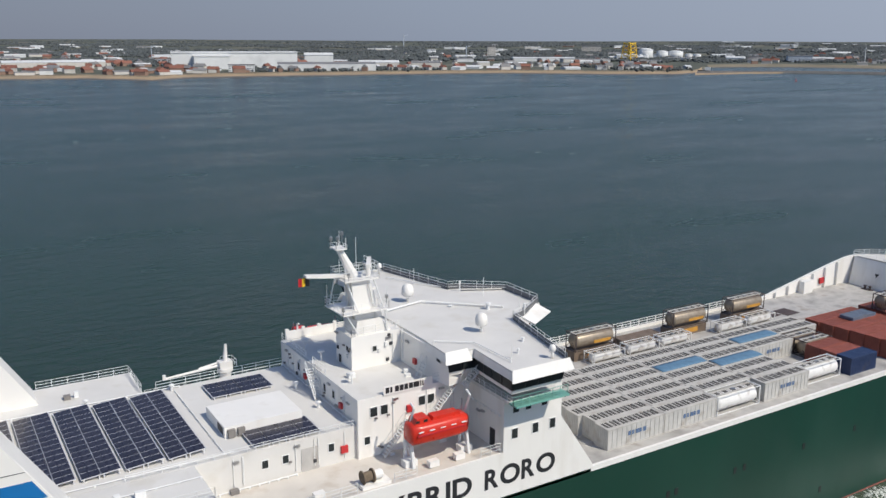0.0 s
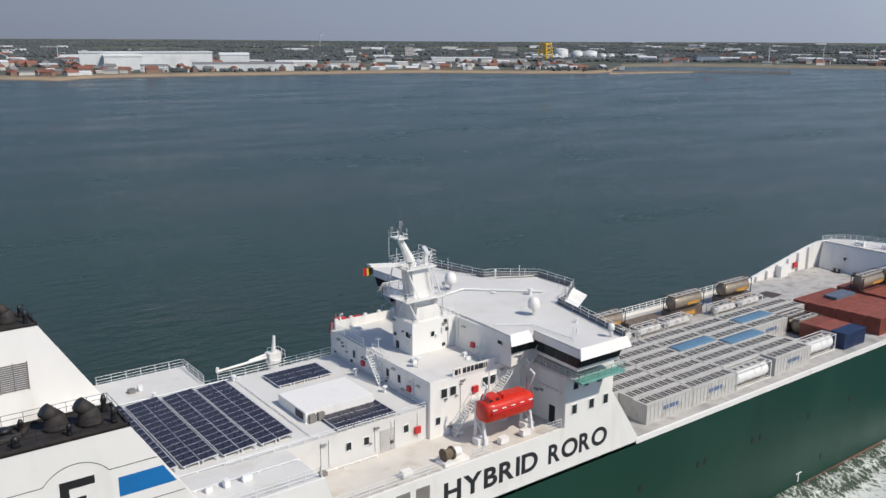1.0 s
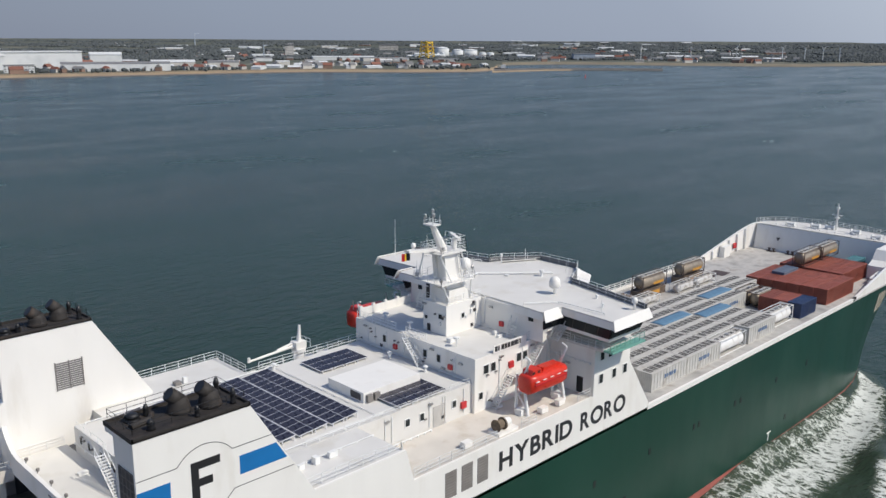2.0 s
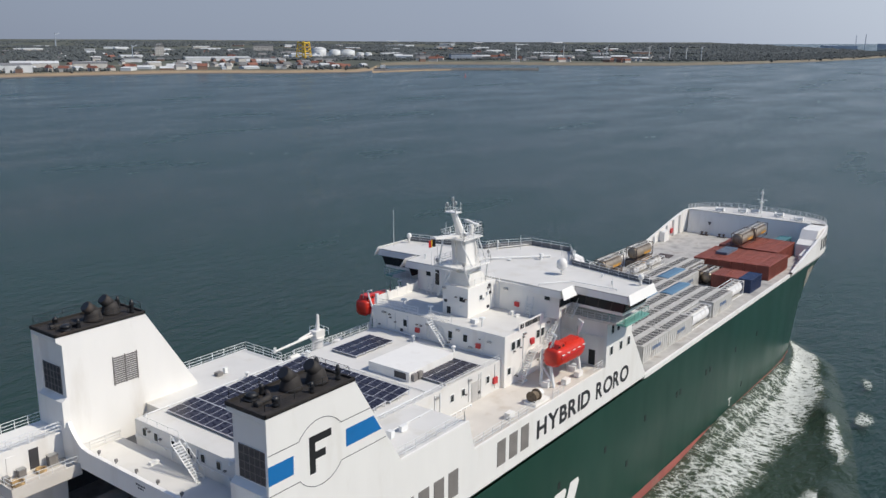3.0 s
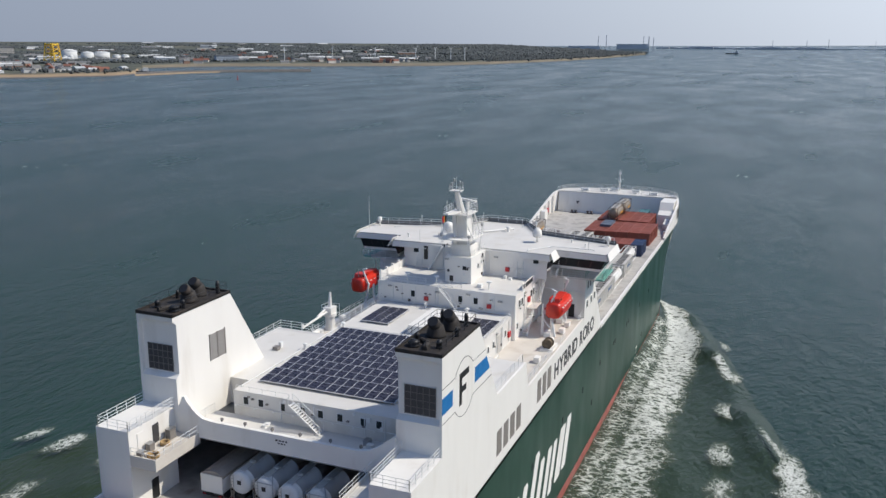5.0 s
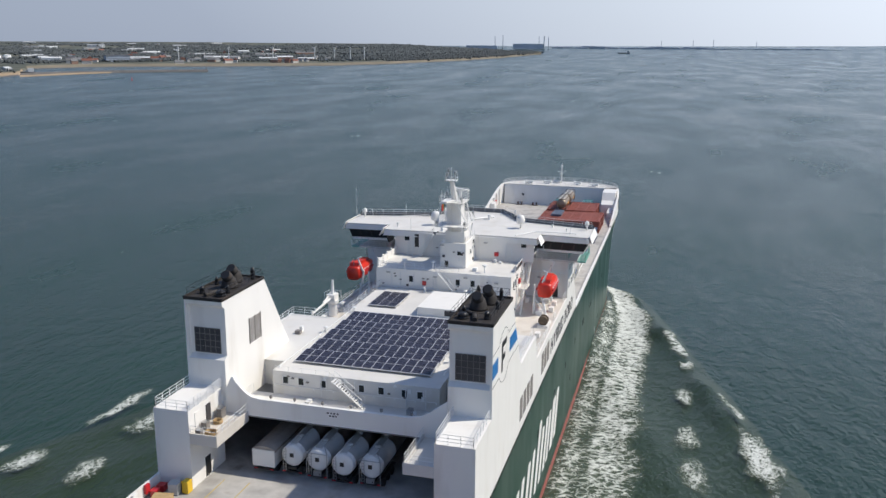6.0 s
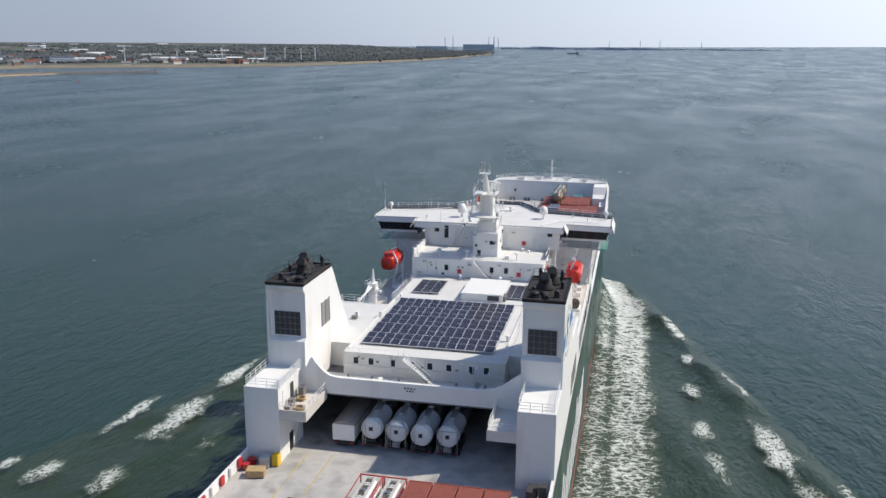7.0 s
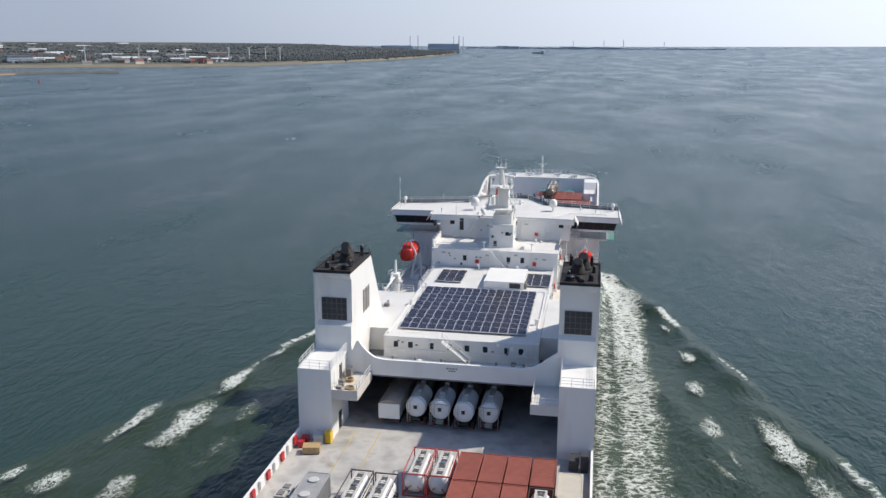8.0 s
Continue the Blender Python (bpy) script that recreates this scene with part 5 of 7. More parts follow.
def build_bow():
    for s in (1, -1):
        bm = bmesh.new()
        outer, inner = [], []
        xs = [138 + i * 1.5 for i in range(24)] + [173.1, 173.6, 173.9, 174.0]
        for x in xs:
            y, t = half_deck(x), bulwark_top(x)
            outer.append((bm.verts.new((x, s * (y + 0.02), 19.9)), bm.verts.new((x, s * (y + 0.02), t))))
            inner.append((bm.verts.new((x, s * max(0, y - 0.45), 19.9)), bm.verts.new((x, s * max(0, y - 0.45), t))))
        for i in range(len(xs) - 1):
            for side in (outer, inner):
                bm.faces.new((side[i][0], side[i + 1][0], side[i + 1][1], side[i][1]))
            bm.faces.new((outer[i][1], outer[i + 1][1], inner[i + 1][1], inner[i][1]))
        bow = part("bow_bulwark", bm, WHITE, ship, "white sweeping bulwark at the bow")
        # stiffeners on the inner side
        for i in range(6):
            x = 142 + i * 3.6
            y = half_deck(x) - 0.45
            bm = bmesh.new()
            prism(bm, [(x, D0), (x + 0.15, D0), (x + 0.15, bulwark_top(x) - 0.1), (x, bulwark_top(x) - 0.1)], s * (y - 0.5), s * y)
            part("stiffener", bm, WHITE, bow)
    bm = bmesh.new()
    prism(bm, [(163.5, D0), (164.5, 25.3), (165.2, 25.3), (165.2, D0)], -15.6, 15.6)
    part("breakwater", bm, WHITE, ship, "high white breakwater wall across the fore deck")
    bm = bmesh.new()
    prism(bm, [(154.5, D0), (166, D0), (166, 25.3), (158.0, 25.3), (156.5, 23.4), (154.5, 22.6)], -12.7, -16.2)
    prism(bm, [(150, D0), (155.5, D0), (155.5, 21.9), (150.0, 21.2)], -14.7, -16.4)
    part("bow_locker", bm, WHITE, ship, "white stepped deck locker by the bow")
    bm = bmesh.new()
    prism(bm, [(149, D0), (151.6, D0), (151.6, 22.4), (149, 22.2)], 15.2, 16.4)
    part("port_locker", bm, WHITE, ship)
    bm = bmesh.new()
    line = [(x, half_deck(x) - 0.1) for x in (164.6, 166, 168, 169.5, 171, 172, 173, 173.6)]
    prism(bm, line + [(x, -y) for x, y in line[::-1]], 25.0, 25.3, axis="z")
    fore = part("forecastle_deck", bm, DECKWHITE, ship)
    bm = bmesh.new()
    pts = [(x, (half_deck(x) - 0.3), 25.3) for x in (164.8, 166, 168, 169.5, 171, 172.2, 173.2, 173.7)]
    railing(bm, pts + [(x, -y, z) for x, y, z in pts[::-1]], 1.1, 3, 1.3, 0.045)
    railing(bm, [(164.9, y, 25.3) for y in (-14.5, -5, 5, 14.5)], 1.0, 2, 1.6, 0.04)
    part("bow_railing", bm, RAILWHITE, fore)
    for x, y, h in ((168.5, 4, 0.9), (168.8, -4.5, 0.9), (167, 9, 0.7), (167, -9.5, 0.7), (170.2, 1.5, 0.6)):
        bm = bmesh.new()
        box(bm, x - 0.9, x + 0.9, y - 0.5, y + 0.5, 25.3, 25.3 + h * 0.4)
        lathe(bm, [(0.55, -1.0), (0.55, -0.8), (0.28, -0.75), (0.28, 0.75), (0.55, 0.8), (0.55, 1.0)], (x, y, 25.4 + h * 0.6), axis="y", seg=12)
        part("mooring_winch", bm, RAILWHITE, fore)
    bm = bmesh.new()
    rod(bm, (170.5, 0.3, 25.3), (170.5, 0.3, 31.1), 0.28, 8, 0.12)
    rod(bm, (170.5, -0.9, 28.6), (170.5, 1.5, 28.6), 0.07, 5)
    box(bm, 170.1, 170.9, -0.15, 0.75, 27.9, 28.1)
    box(bm, 170.2, 170.8, 0.0, 0.6, 30.0, 30.4)
    part("fore_mast", bm, WHITE, fore, "white fore mast with lamps")
    bm = bmesh.new()
    prism(bm, [(0, -0.45), (0.45, 0.32), (-0.45, 0.32)], 0, 0.02, axis="x")
    bmesh.ops.transform(bm, matrix=Matrix.Translation((163.85, 10.2, 22.6)) @ Euler((0, radians(10.7), 0)).to_matrix().to_4x4(), verts=bm.verts)
    part("warning_plate", bm, BLACK, ship)
    for y in (10.8, 6.5, 1.5, -8.5):
        bm = bmesh.new()
        lathe(bm, [(0.2, 0), (0.2, 0.6), (0.36, 0.65), (0.36, 0.8)], (162.3, y - 0.5, D0), seg=10)
        lathe(bm, [(0.2, 0), (0.2, 0.6), (0.36, 0.65), (0.36, 0.8)], (162.3, y + 0.5, D0), seg=10)
        box(bm, 161.9, 162.7, y - 1, y + 1, D0, D0 + 0.12)
        part("bollard", bm, FRAMEBROWN, ship)
    red_box(ship, ("y", 16.4, -1), 155.6, 21.4, 1.1)
    # port rail of the cargo deck: heavy white open bulwark
    bm = bmesh.new()
    railing(bm, [(74, 16.6, D0 + 0.35), (138, 16.6, D0 + 0.35)], 1.25, 3, 1.9, 0.075)
    box(bm, 74, 138, 16.45, 16.8, D0, D0 + 0.5)
    part("port_rail", bm, WHITE, ship, "heavy white open rail along the port side")


build_bow()


# ---- writing and marks on the sides ----
def letters(text, x0, x1, z0, z1, y):
    """Raised black letters on the starboard side, each its own part."""
    made, pen = [], 0.0
    for ch in text:
        cu = bpy.data.curves.new("letter", "FONT")
        cu.body, cu.size, cu.offset, cu.extrude = ch, 1.0, 0.028, 0.01
        ob = bpy.data.objects.new("letter", cu)
        scene.collection.objects.link(ob)
        bpy.context.view_layer.update()
        me = bpy.data.meshes.new_from_object(ob.evaluated_get(bpy.context.evaluated_depsgraph_get()))
        scene.collection.objects.unlink(ob)
        bpy.data.objects.remove(ob)
        co = np.array([v.co[:] for v in me.vertices])
        wide = (co[:, 0].max() - co[:, 0].min()) * (1.2 if ch in "O" else 1.08)
        made.append((me, co, pen, wide))
        pen += wide + 0.085
    scale = (x1 - x0) / (pen - 0.085)
    for me, co, at_, wide in made:
        lo, hi = co.min(0), co.max(0)
        u = (co - lo) / (hi - lo)
        out = np.stack((x0 + (at_ + u[:, 0] * wide) * scale, y - 0.03 * u[:, 2], z0 + u[:, 1] * (z1 - z0)), 1)
        me.vertices.foreach_set("co", out.ravel())
        me.update()
        bm = bmesh.new()
        bm.from_mesh(me)
        bpy.data.meshes.remove(me)
        part("letter", bm, LETTER, ship, "bold black capital on the white side")


letters("HYBRID", 39.6, 52.3, 21.45, 23.7, -17.0)
letters("RORO", 53.9, 63.15, 21.4, 23.65, -17.0)
# white slanted emblem strokes on the green side
for x, w, z0, z1 in ((4.0, 1.8, 5.0, 14.0), (8.0, 1.8, 5.0, 12.0), (12.2, 1.8, 5.0, 12.0), (15.8, 1.8, 5.0, 12.0), (20.2, 1.8, 5.0, 12.0), (23.8, 1.8, 5.0, 12.0), (28.0, 1.8, 5.0, 14.0), (31.4, 1.8, 5.0, 12.0), (35.0, 1.8, 5.0, 12.0), (38.0, 1.7, 5.0, 11.8), (41.4, 2.8, 5.2, 12.2), (45.2, 2.2, 5.4, 12.4)):
    bm = bmesh.new()
    k = 0.42
    h = z1 - z0
    prism(bm, [(x, z0 + 0.4), (x + 0.3, z0), (x + w, z0), (x + w + k * h, z1 - 0.5), (x + w + k * h - 0.3, z1), (x + k * h, z1)], -17.0, -17.03)
    part("side_emblem", bm, WHITE, ship, "plain white slanted emblem stroke")
for x, z in ((57.1, 13.2), (69.4, 13.3), (80.8, 13.1), (82.2, 13.1), (92.8, 13.0), (94.6, 13.0), (106.6, 12.9), (118, 12.8), (45, 13.2), (30, 13.2), (111.4, 5.0), (64.0, 8.4), (40.0, 6.2)):
    bm = bmesh.new()
    box(bm, x, x + 0.55, -17.04, -17.0, z - 0.45, z + 0.45)
    part("scupper", bm, BLACK, ship)
bm = bmesh.new()
box(bm, 105.2, 106.6, -17.04, -17.0, 3.9, 4.1)
box(bm, 105.75, 106.0, -17.04, -17.0, 2.6, 3.9)
part("draught_mark", bm, WHITE, ship)
def side_at(x, z):
    f = max(0.0, min(1.0, z / 20.0)) ** 1.15
    return half_water(min(x, 168.9)) * (1 - f) + half_deck(x) * f


for i in range(4):
    bm = bmesh.new()
    x = 150.5 + i * 1.35
    v = [bm.verts.new((px, -(side_at(px, pz) + 0.04), pz)) for px, pz in ((x, 14.4), (x + 0.75, 14.4), (x + 0.9, 18.3), (x + 0.15, 18.3))]
    bm.faces.new(v)
    ob = part("bow_mark", bm, BOXCREAM, ship)
    ob.modifiers.new("thick", "SOLIDIFY").thickness = 0.03
for i in range(3):
    x = 158.2 + i * 2.1
    y = half_deck(x) + 0.04
    bm = bmesh.new()
    prism(bm, [(x, 21.1), (x + 0.9, 21.1), (x + 0.9, 23.6), (x, 23.4)], -(y + 0.03), -(y - 0.3))
    part("bow_opening", bm, BLACK, ship)

# name board on the deckhouse rail: plain bars
bm = bmesh.new()
box(bm, 45.6, 51.4, -10.52, -10.46, 31.45, 32.45)
board = part("name_board", bm, WHITE, ship, "white name board on the deckhouse edge")
for i, w in enumerate((0.42, 0.22, 0.45, 0.45, 0.42, 0.48, 0.55, 0.14, 0.14, 0.14)):
    x = 45.85 + i * 0.55 - (0.3 * max(0, i - 7))
    bm = bmesh.new()
    box(bm, x, x + w, -10.55, -10.52, 31.65, 32.25)
    part("name_bar", bm, LETTER, board)
for y, w, z in ((0.55, 0.25, 27.05), (0.18, 0.22, 27.05), (-0.18, 0.25, 27.05), (-0.55, 0.2, 27.05), (0.3, 0.2, 26.75), (-0.06, 0.25, 26.75), (-0.36, 0.15, 26.75)):
    bm = bmesh.new()
    box(bm, -0.17, -0.15, y - w / 2, y + w / 2, z, z + 0.16)
    part("beam_mark", bm, LETTER, ship)

# ---- windows, doors and boxes on the houses ----
for y in (8.3, 6.4, 3.7, 1.3, -0.9, -3.2, -5.9, -7.7):
    wall_window(house, ("x", 6.0, -1), y, 27.6)
for y in (3.5, -4.8):
    bm = bmesh.new()
    lathe(bm, [(0.12, 0), (0.2, 0.1), (0.2, 0.3)], (5.9, y, 28.25), axis="x", seg=8)
    part("wall_lamp", bm, RAILWHITE, house)
for x in (32.9, 35.0, 39.9, 43.7):
    wall_window(house if x < 42.7 else deckhouse, ("y", -9.9 if x < 42.7 else -10.4, -1), x, 26.9)
wall_door(house, ("y", -9.9, -1), 37.6, DS + 0.1, 1.9, 2.4, DECKGREY)
red_box(house, ("y", -9.9, -1), 41.3, 26.4)
for x in (44.5, 45.7, 50.2, 51.3):
    wall_window(deckhouse, ("y", -10.4, -1), x, 29.9, w=0.8, h=1.0)
red_box(deckhouse, ("y", -10.4, -1), 48.7, 29.4)
red_box(deckhouse, ("x", 42.7, -1), 2.9, 29.6, 0.6)
red_box(deckhouse, ("x", 42.7, -1), -6.6, 29.6, 0.6)
for y in (-2.3, 5.0, -4.6):
    wall_window(deckhouse, ("x", 42.7, -1), y, 30.1, w=0.6, h=0.9)
wall_window(mast_house, ("x", 45.8, -1), -1.7, 33.8, w=0.6, h=0.6)
wall_door(mast_house, ("x", 45.8, -1), 0.3, DR + 0.1, 0.55, 0.9, BLACK)
red_box(bridge, ("x", 51.9, -1), -6.2, 32.6, 0.6)
wall_window(bridge, ("y", -2.7, -1), 48.6, 33.6, w=0.5, h=0.6)
for x, z in ((57.7, 29.9), (59.3, 29.9), (61.4, 29.9), (57.6, 27.0), (60.3, 27.0), (62.6, 27.0)):
    wall_window(ship, ("y", -17.0, -1), x, z, w=0.75, h=1.1)
wall_door(bridge_base, ("x", 56.2, -1), -15.0, DS + 0.1, 0.9, 2.0, BLACK)
wall_door(bridge_base, ("x", 56.2, -1), -11.6, DS + 2.0, 0.8, 1.9)
for y, s in ((8.7, 0.9), (-10.4, 0.8)):
    wall_window(bridge, ("x", 52.25 if y > 0 else 52.3, -1), y, 34.2, w=0.8, h=s)
wall_door(bridge, ("x", 52.1, -1), 6.9, DR + 1.3, 0.9, 2.1, BLACK)
for x in (-5.2, -3.0):
    wall_door(ship, ("y", 13.0, -1), x, 25.9, 0.9, 2.0, LOUVREDARK if x > -4 else WHITE)
wall_door(ship, ("y", 13.0, -1), -3.6, D0 + 0.1, 1.0, 2.2, BLACK)
# small fittings that break up the white walls: pipes, lamps and vents
for face, u, z in ((("x", 42.7, -1), 8.6, 30.9), (("x", 42.7, -1), 1.2, 30.7), (("x", 42.7, -1), -3.5, 30.9), (("x", 42.7, -1), -8.2, 30.4), (("x", 42.7, -1), -5.4, 29.1), (("x", 51.9, -1), -4.4, 34.3), (("x", 45.8, -1), 1.0, 34.9), (("y", -10.4, -1), 47.0, 30.8), (("y", -10.4, -1), 52.6, 30.8), (("y", -9.9, -1), 36.2, 28.0), (("y", -9.9, -1), 30.0, 27.9), (("y", -2.7, -1), 50.3, 34.6), (("x", 56.2, -1), -13.2, 28.4), (("x", 56.2, -1), -12.4, 28.2)):
    axis, plane, out = face
    p, q = sorted((plane, plane + out * 0.22))
    bm = bmesh.new()
    box(bm, *((u - 0.3, u + 0.3, p, q, z - 0.08, z + 0.12) if axis == "y" else (p, q, u - 0.3, u + 0.3, z - 0.08, z + 0.12)))
    part("bracket", bm, STEEL, deckhouse)


# ---- rails and stairs ----
def rail_part(pts, h=1.05, bars=3, step=1.6, parent=None, material=None):
    bm = bmesh.new()
    railing(bm, pts, h, bars, step)
    part("railing", bm, material or RAILWHITE, parent or ship)


rail_part([(9.0, -16.6, DL), (26.0, -16.6, DL), (26.6, -16.6, DS + 1.0)])
rail_part([(27.6, -16.7, DS + 0.1), (39.5, -16.7, DS + 0.1)])
rail_part([(43.5, -16.7, DS + 0.1), (46.0, -16.7, DS + 0.1)])
rail_part([(53.6, -16.7, DS + 0.1), (56.0, -16.7, DS + 0.1)])
rail_part([(16.0, 16.6, DL), (26.0, 16.6, DL), (26.0, 10.2, DL)])
rail_part([(27.5, 9.8, DL), (42.5, 9.8, DL)])
rail_part([(27.6, 16.6, DS + 0.1), (56.0, 16.6, DS + 0.1)])
rail_part([(20.0, -9.8, DL), (42.5, -9.8, DL)], 0.6, 2)
rail_part([(6.2, 9.7, DL), (6.2, 3.0, DL)], 0.5, 1)
rail_part([(42.8, 10.4, DR), (42.8, 3.0, DR)], 1.05)
rail_part([(42.8, 1.2, DR), (42.8, -2.4, DR)], 1.05)
rail_part([(51.6, -10.3, DR), (56.0, -10.3, DR), (56.0, -13.5, DR)], 1.05)
rail_part([(45.9, -2.6, 35.3), (51.8, -2.6, 35.3)], 1.0)
rail_part([(45.9, 1.2, 35.3), (45.9, -2.6, 35.3)], 1.0)
rail_part([(56.4, -16.9, 31.3), (61.0, -16.9, 31.3)], 1.05, 3, 1.0, None, TEALRAIL)
rail_part([(55.4, -19.6, 31.4), (62.4, -19.6, 31.4)], 1.0, 3, 1.0, None, TEALRAIL)
rail_part([(55.4, -19.6, 31.4), (55.4, -9.5, 31.4)], 1.0, 3, 1.0)
rail_part([(55.4, 19.6, 31.4), (55.4, 9.5, 31.4)], 1.0, 3, 1.0)
rail_part([(0.6, 12.3, 25.8), (5.8, 12.3, 25.8)], 1.0)
rail_part([(-0.1, 12.9, 28.55), (-6.6, 12.9, 28.55)], 1.05)
# port edge of the deckhouse roof: solid white dodger with posts
bm = bmesh.new()
box(bm, 43.5, 52.0, 10.45, 10.55, DR, DR + 1.1)
for x in (43.5, 45.6, 47.7, 49.8, 51.9):
    box(bm, x - 0.2, x + 0.2, 10.4, 10.7, DR, DR + 1.35)
part("dodger", bm, WHITE, ship)


def stair_part(p, q, side=(0, 1, 0), w=0.9):
    bm = bmesh.new()
    stair(bm, p, q, w, side)
    part("stair", bm, RAILWHITE, ship, "white steel ladder stair")


stair_part((5.2, -1.4, 25.8), (5.2, 2.2, DL), (1, 0, 0))
stair_part((42.1, -2.1, DL), (42.1, 0.6, DR), (1, 0, 0))
stair_part((45.2, -11.0, DS), (48.2, -11.0, DS + 3.3), (0, 1, 0))
stair_part((51.2, -11.0, DS + 3.3), (54.2, -11.0, DR), (0, 1, 0))
stair_part((51.3, 6.1, DR), (51.3, 4.0, 35.3), (1, 0, 0))
stair_part((51.2, 7.9, DR), (51.9, 7.9, DR + 1.4), (0, 1, 0))
stair_part((51.0, -8.2, DR), (51.8, -8.2, DR + 1.6), (0, 1, 0))
stair_part((54.0, -12.6, DR), (56.0, -12.6, 33.2), (0, 1, 0))
bm = bmesh.new()
box(bm, 48.2, 51.4, -11.7, -10.4, DS + 3.15, DS + 3.3)
part("landing", bm, DECKWHITE, ship)
rail_part([(48.2, -11.65, DS + 3.3), (51.2, -11.65, DS + 3.3)])


# ---- roof box with its air units ----
def roof_box():
    ob = thing("ventilation_house", "low white ventilation house on the upper deck", "deck house", "", pose(30.3, -5.9, DL))
    bm = bmesh.new()
    box(bm, 0, 8.2, 0, 6.1, 0, 1.15)
    part("casing", bm, WHITE, ob, bevel=0.08)
    bm = bmesh.new()
    box(bm, -0.03, 0.0, 0.5, 2.2, 0.2, 0.95)
    part("dark_intake", bm, LOUVREDARK, ob)
    for x in (0.3, 1.3):
        bm = bmesh.new()
        box(bm, x, x + 0.7, -0.4, 0, 0.1, 0.9)
        part("air_unit", bm, LOUVRE, ob, "grey boxed air unit", bevel=0.03)


roof_box()
for x, y in ((14.0, -9.0), (20.0, 9.3), (29.0, 8.9), (41.2, -3.9), (41.2, 2.4)):
    v = thing("deck_vent", "small white mushroom vent on the upper deck", "vent", "deck vents", pose(x, y, DL))
    bm = bmesh.new()
    lathe(bm, [(0.14, 0), (0.14, 0.6), (0.3, 0.62), (0.3, 0.75), (0.1, 0.85)], seg=10)
    part("cowl", bm, RAILWHITE, v)


# ---- davits, winch, rafts and crane ----
def davit(at, s):
    ob = thing("davit", "white hinged lifeboat davit frame", "davit", "lifeboat davits", at)
    for y in (0.0, -s * 1.8):
        bm = bmesh.new()
        rod(bm, (0, y, 0), (0, y * 0.45 - s * 0.1, 4.6), 0.22, 6, 0.16)
        part("leg", bm, RAILWHITE, ob)
    bm = bmesh.new()
    rod(bm, (0, -s * 1.7, 0.5), (0, 0, 2.6), 0.11, 5)
    part("brace", bm, RAILWHITE, ob)
    bm = bmesh.new()
    rod(bm, (0, -s * 1.0, 4.5), (0, -s * 1.9, 6.6), 0.17, 6, 0.12)
    rod(bm, (0, -s * 1.9, 6.6), (0, -s * 1.2, 6.9), 0.12, 5)
    part("arm", bm, RAILWHITE, ob)
    bm = bmesh.new()
    box(bm, -0.7, 0.7, -s * 0.9 - 0.5, -s * 0.9 + 0.5, 0, 0.7)
    part("base", bm, RAILWHITE, ob)


for s in (1, -1):
    for x in (46.6, 53.2):
        davit(pose(x, -s * 13.2, DS), s)
w = thing("mooring_winch", "rope winch with white drum on the side deck", "winch", "", pose(41.4, -15.6, DS))
bm = bmesh.new()
lathe(bm, [(0.7, -0.9), (0.7, -0.8), (0.5, -0.75), (0.5, 0.1), (0.7, 0.15), (0.7, 0.3)], (0, 0, 0.95), axis="x", seg=18)
part("rope_drum", bm, ROPE, w, "drum wound with brown rope")
bm = bmesh.new()
lathe(bm, [(0.4, 0.3), (0.45, 0.4), (0.45, 1.2), (0.35, 1.3)], (0, 0, 0.95), axis="x", seg=18)
box(bm, -1.2, 1.9, -0.8, 0.8, 0, 0.35)
part("motor_cover", bm, WHITE, w)
for x in (48.5, 51.6, 36.0):
    r = thing("raft_box", "small white raft box on the side deck", "box", "raft boxes", pose(x, -15.6, DS))
    bm = bmesh.new()
    box(bm, -0.55, 0.55, -0.35, 0.35, 0.1, 0.75)
    part("case", bm, WHITE, r, bevel=0.12)

c = thing("deck_crane", "white folded deck crane by the port rail", "crane", "", pose(37.2, 15.6, 24.29))
bm = bmesh.new()
lathe(bm, [(0.7, 0), (0.7, 2.6), (0.95, 2.8), (0.95, 3.2)], seg=14)
part("pedestal", bm, WHITE, c)
bm = bmesh.new()
rod(bm, (0, 0, 3.2), (0.2, 0, 6.2), 0.38, 8, 0.16)
box(bm, -0.8, 0.8, -0.65, 0.65, 3.2, 4.1)
rod(bm, (-0.5, 0.35, 3.9), (-3.2, 0.1, 3.6), 0.14, 6)
part("crane_house", bm, WHITE, c)
bm = bmesh.new()
rod(bm, (-0.6, 0, 3.6), (-7.6, 0, 3.2), 0.19, 6, 0.14)
rod(bm, (-7.4, 0, 3.1), (-7.4, 0, 3.7), 0.2, 6)
part("jib", bm, WHITE, c)
bm = bmesh.new()
railing(bm, [(1.2, -0.9, 3.3), (1.2, 0.9, 3.3), (-0.2, 1.2, 3.3)], 1.0, 2, 0.8)
part("crane_rail", bm, RAILWHITE, c)
for x in (30, 33, 38.5, 41):
    r = thing("raft_canister", "white liferaft canister on a cradle", "liferaft", "rafts by the port rail", pose(x, 15.6, DS))
    bm = bmesh.new()
    lathe(bm, [(0.3, -0.8), (0.4, -0.7), (0.4, 0.7), (0.3, 0.8)], (0, 0, 0.75), axis="x", seg=12)
    box(bm, -0.5, 0.5, -0.35, 0.35, 0, 0.4)
    part("canister", bm, WHITE, r)

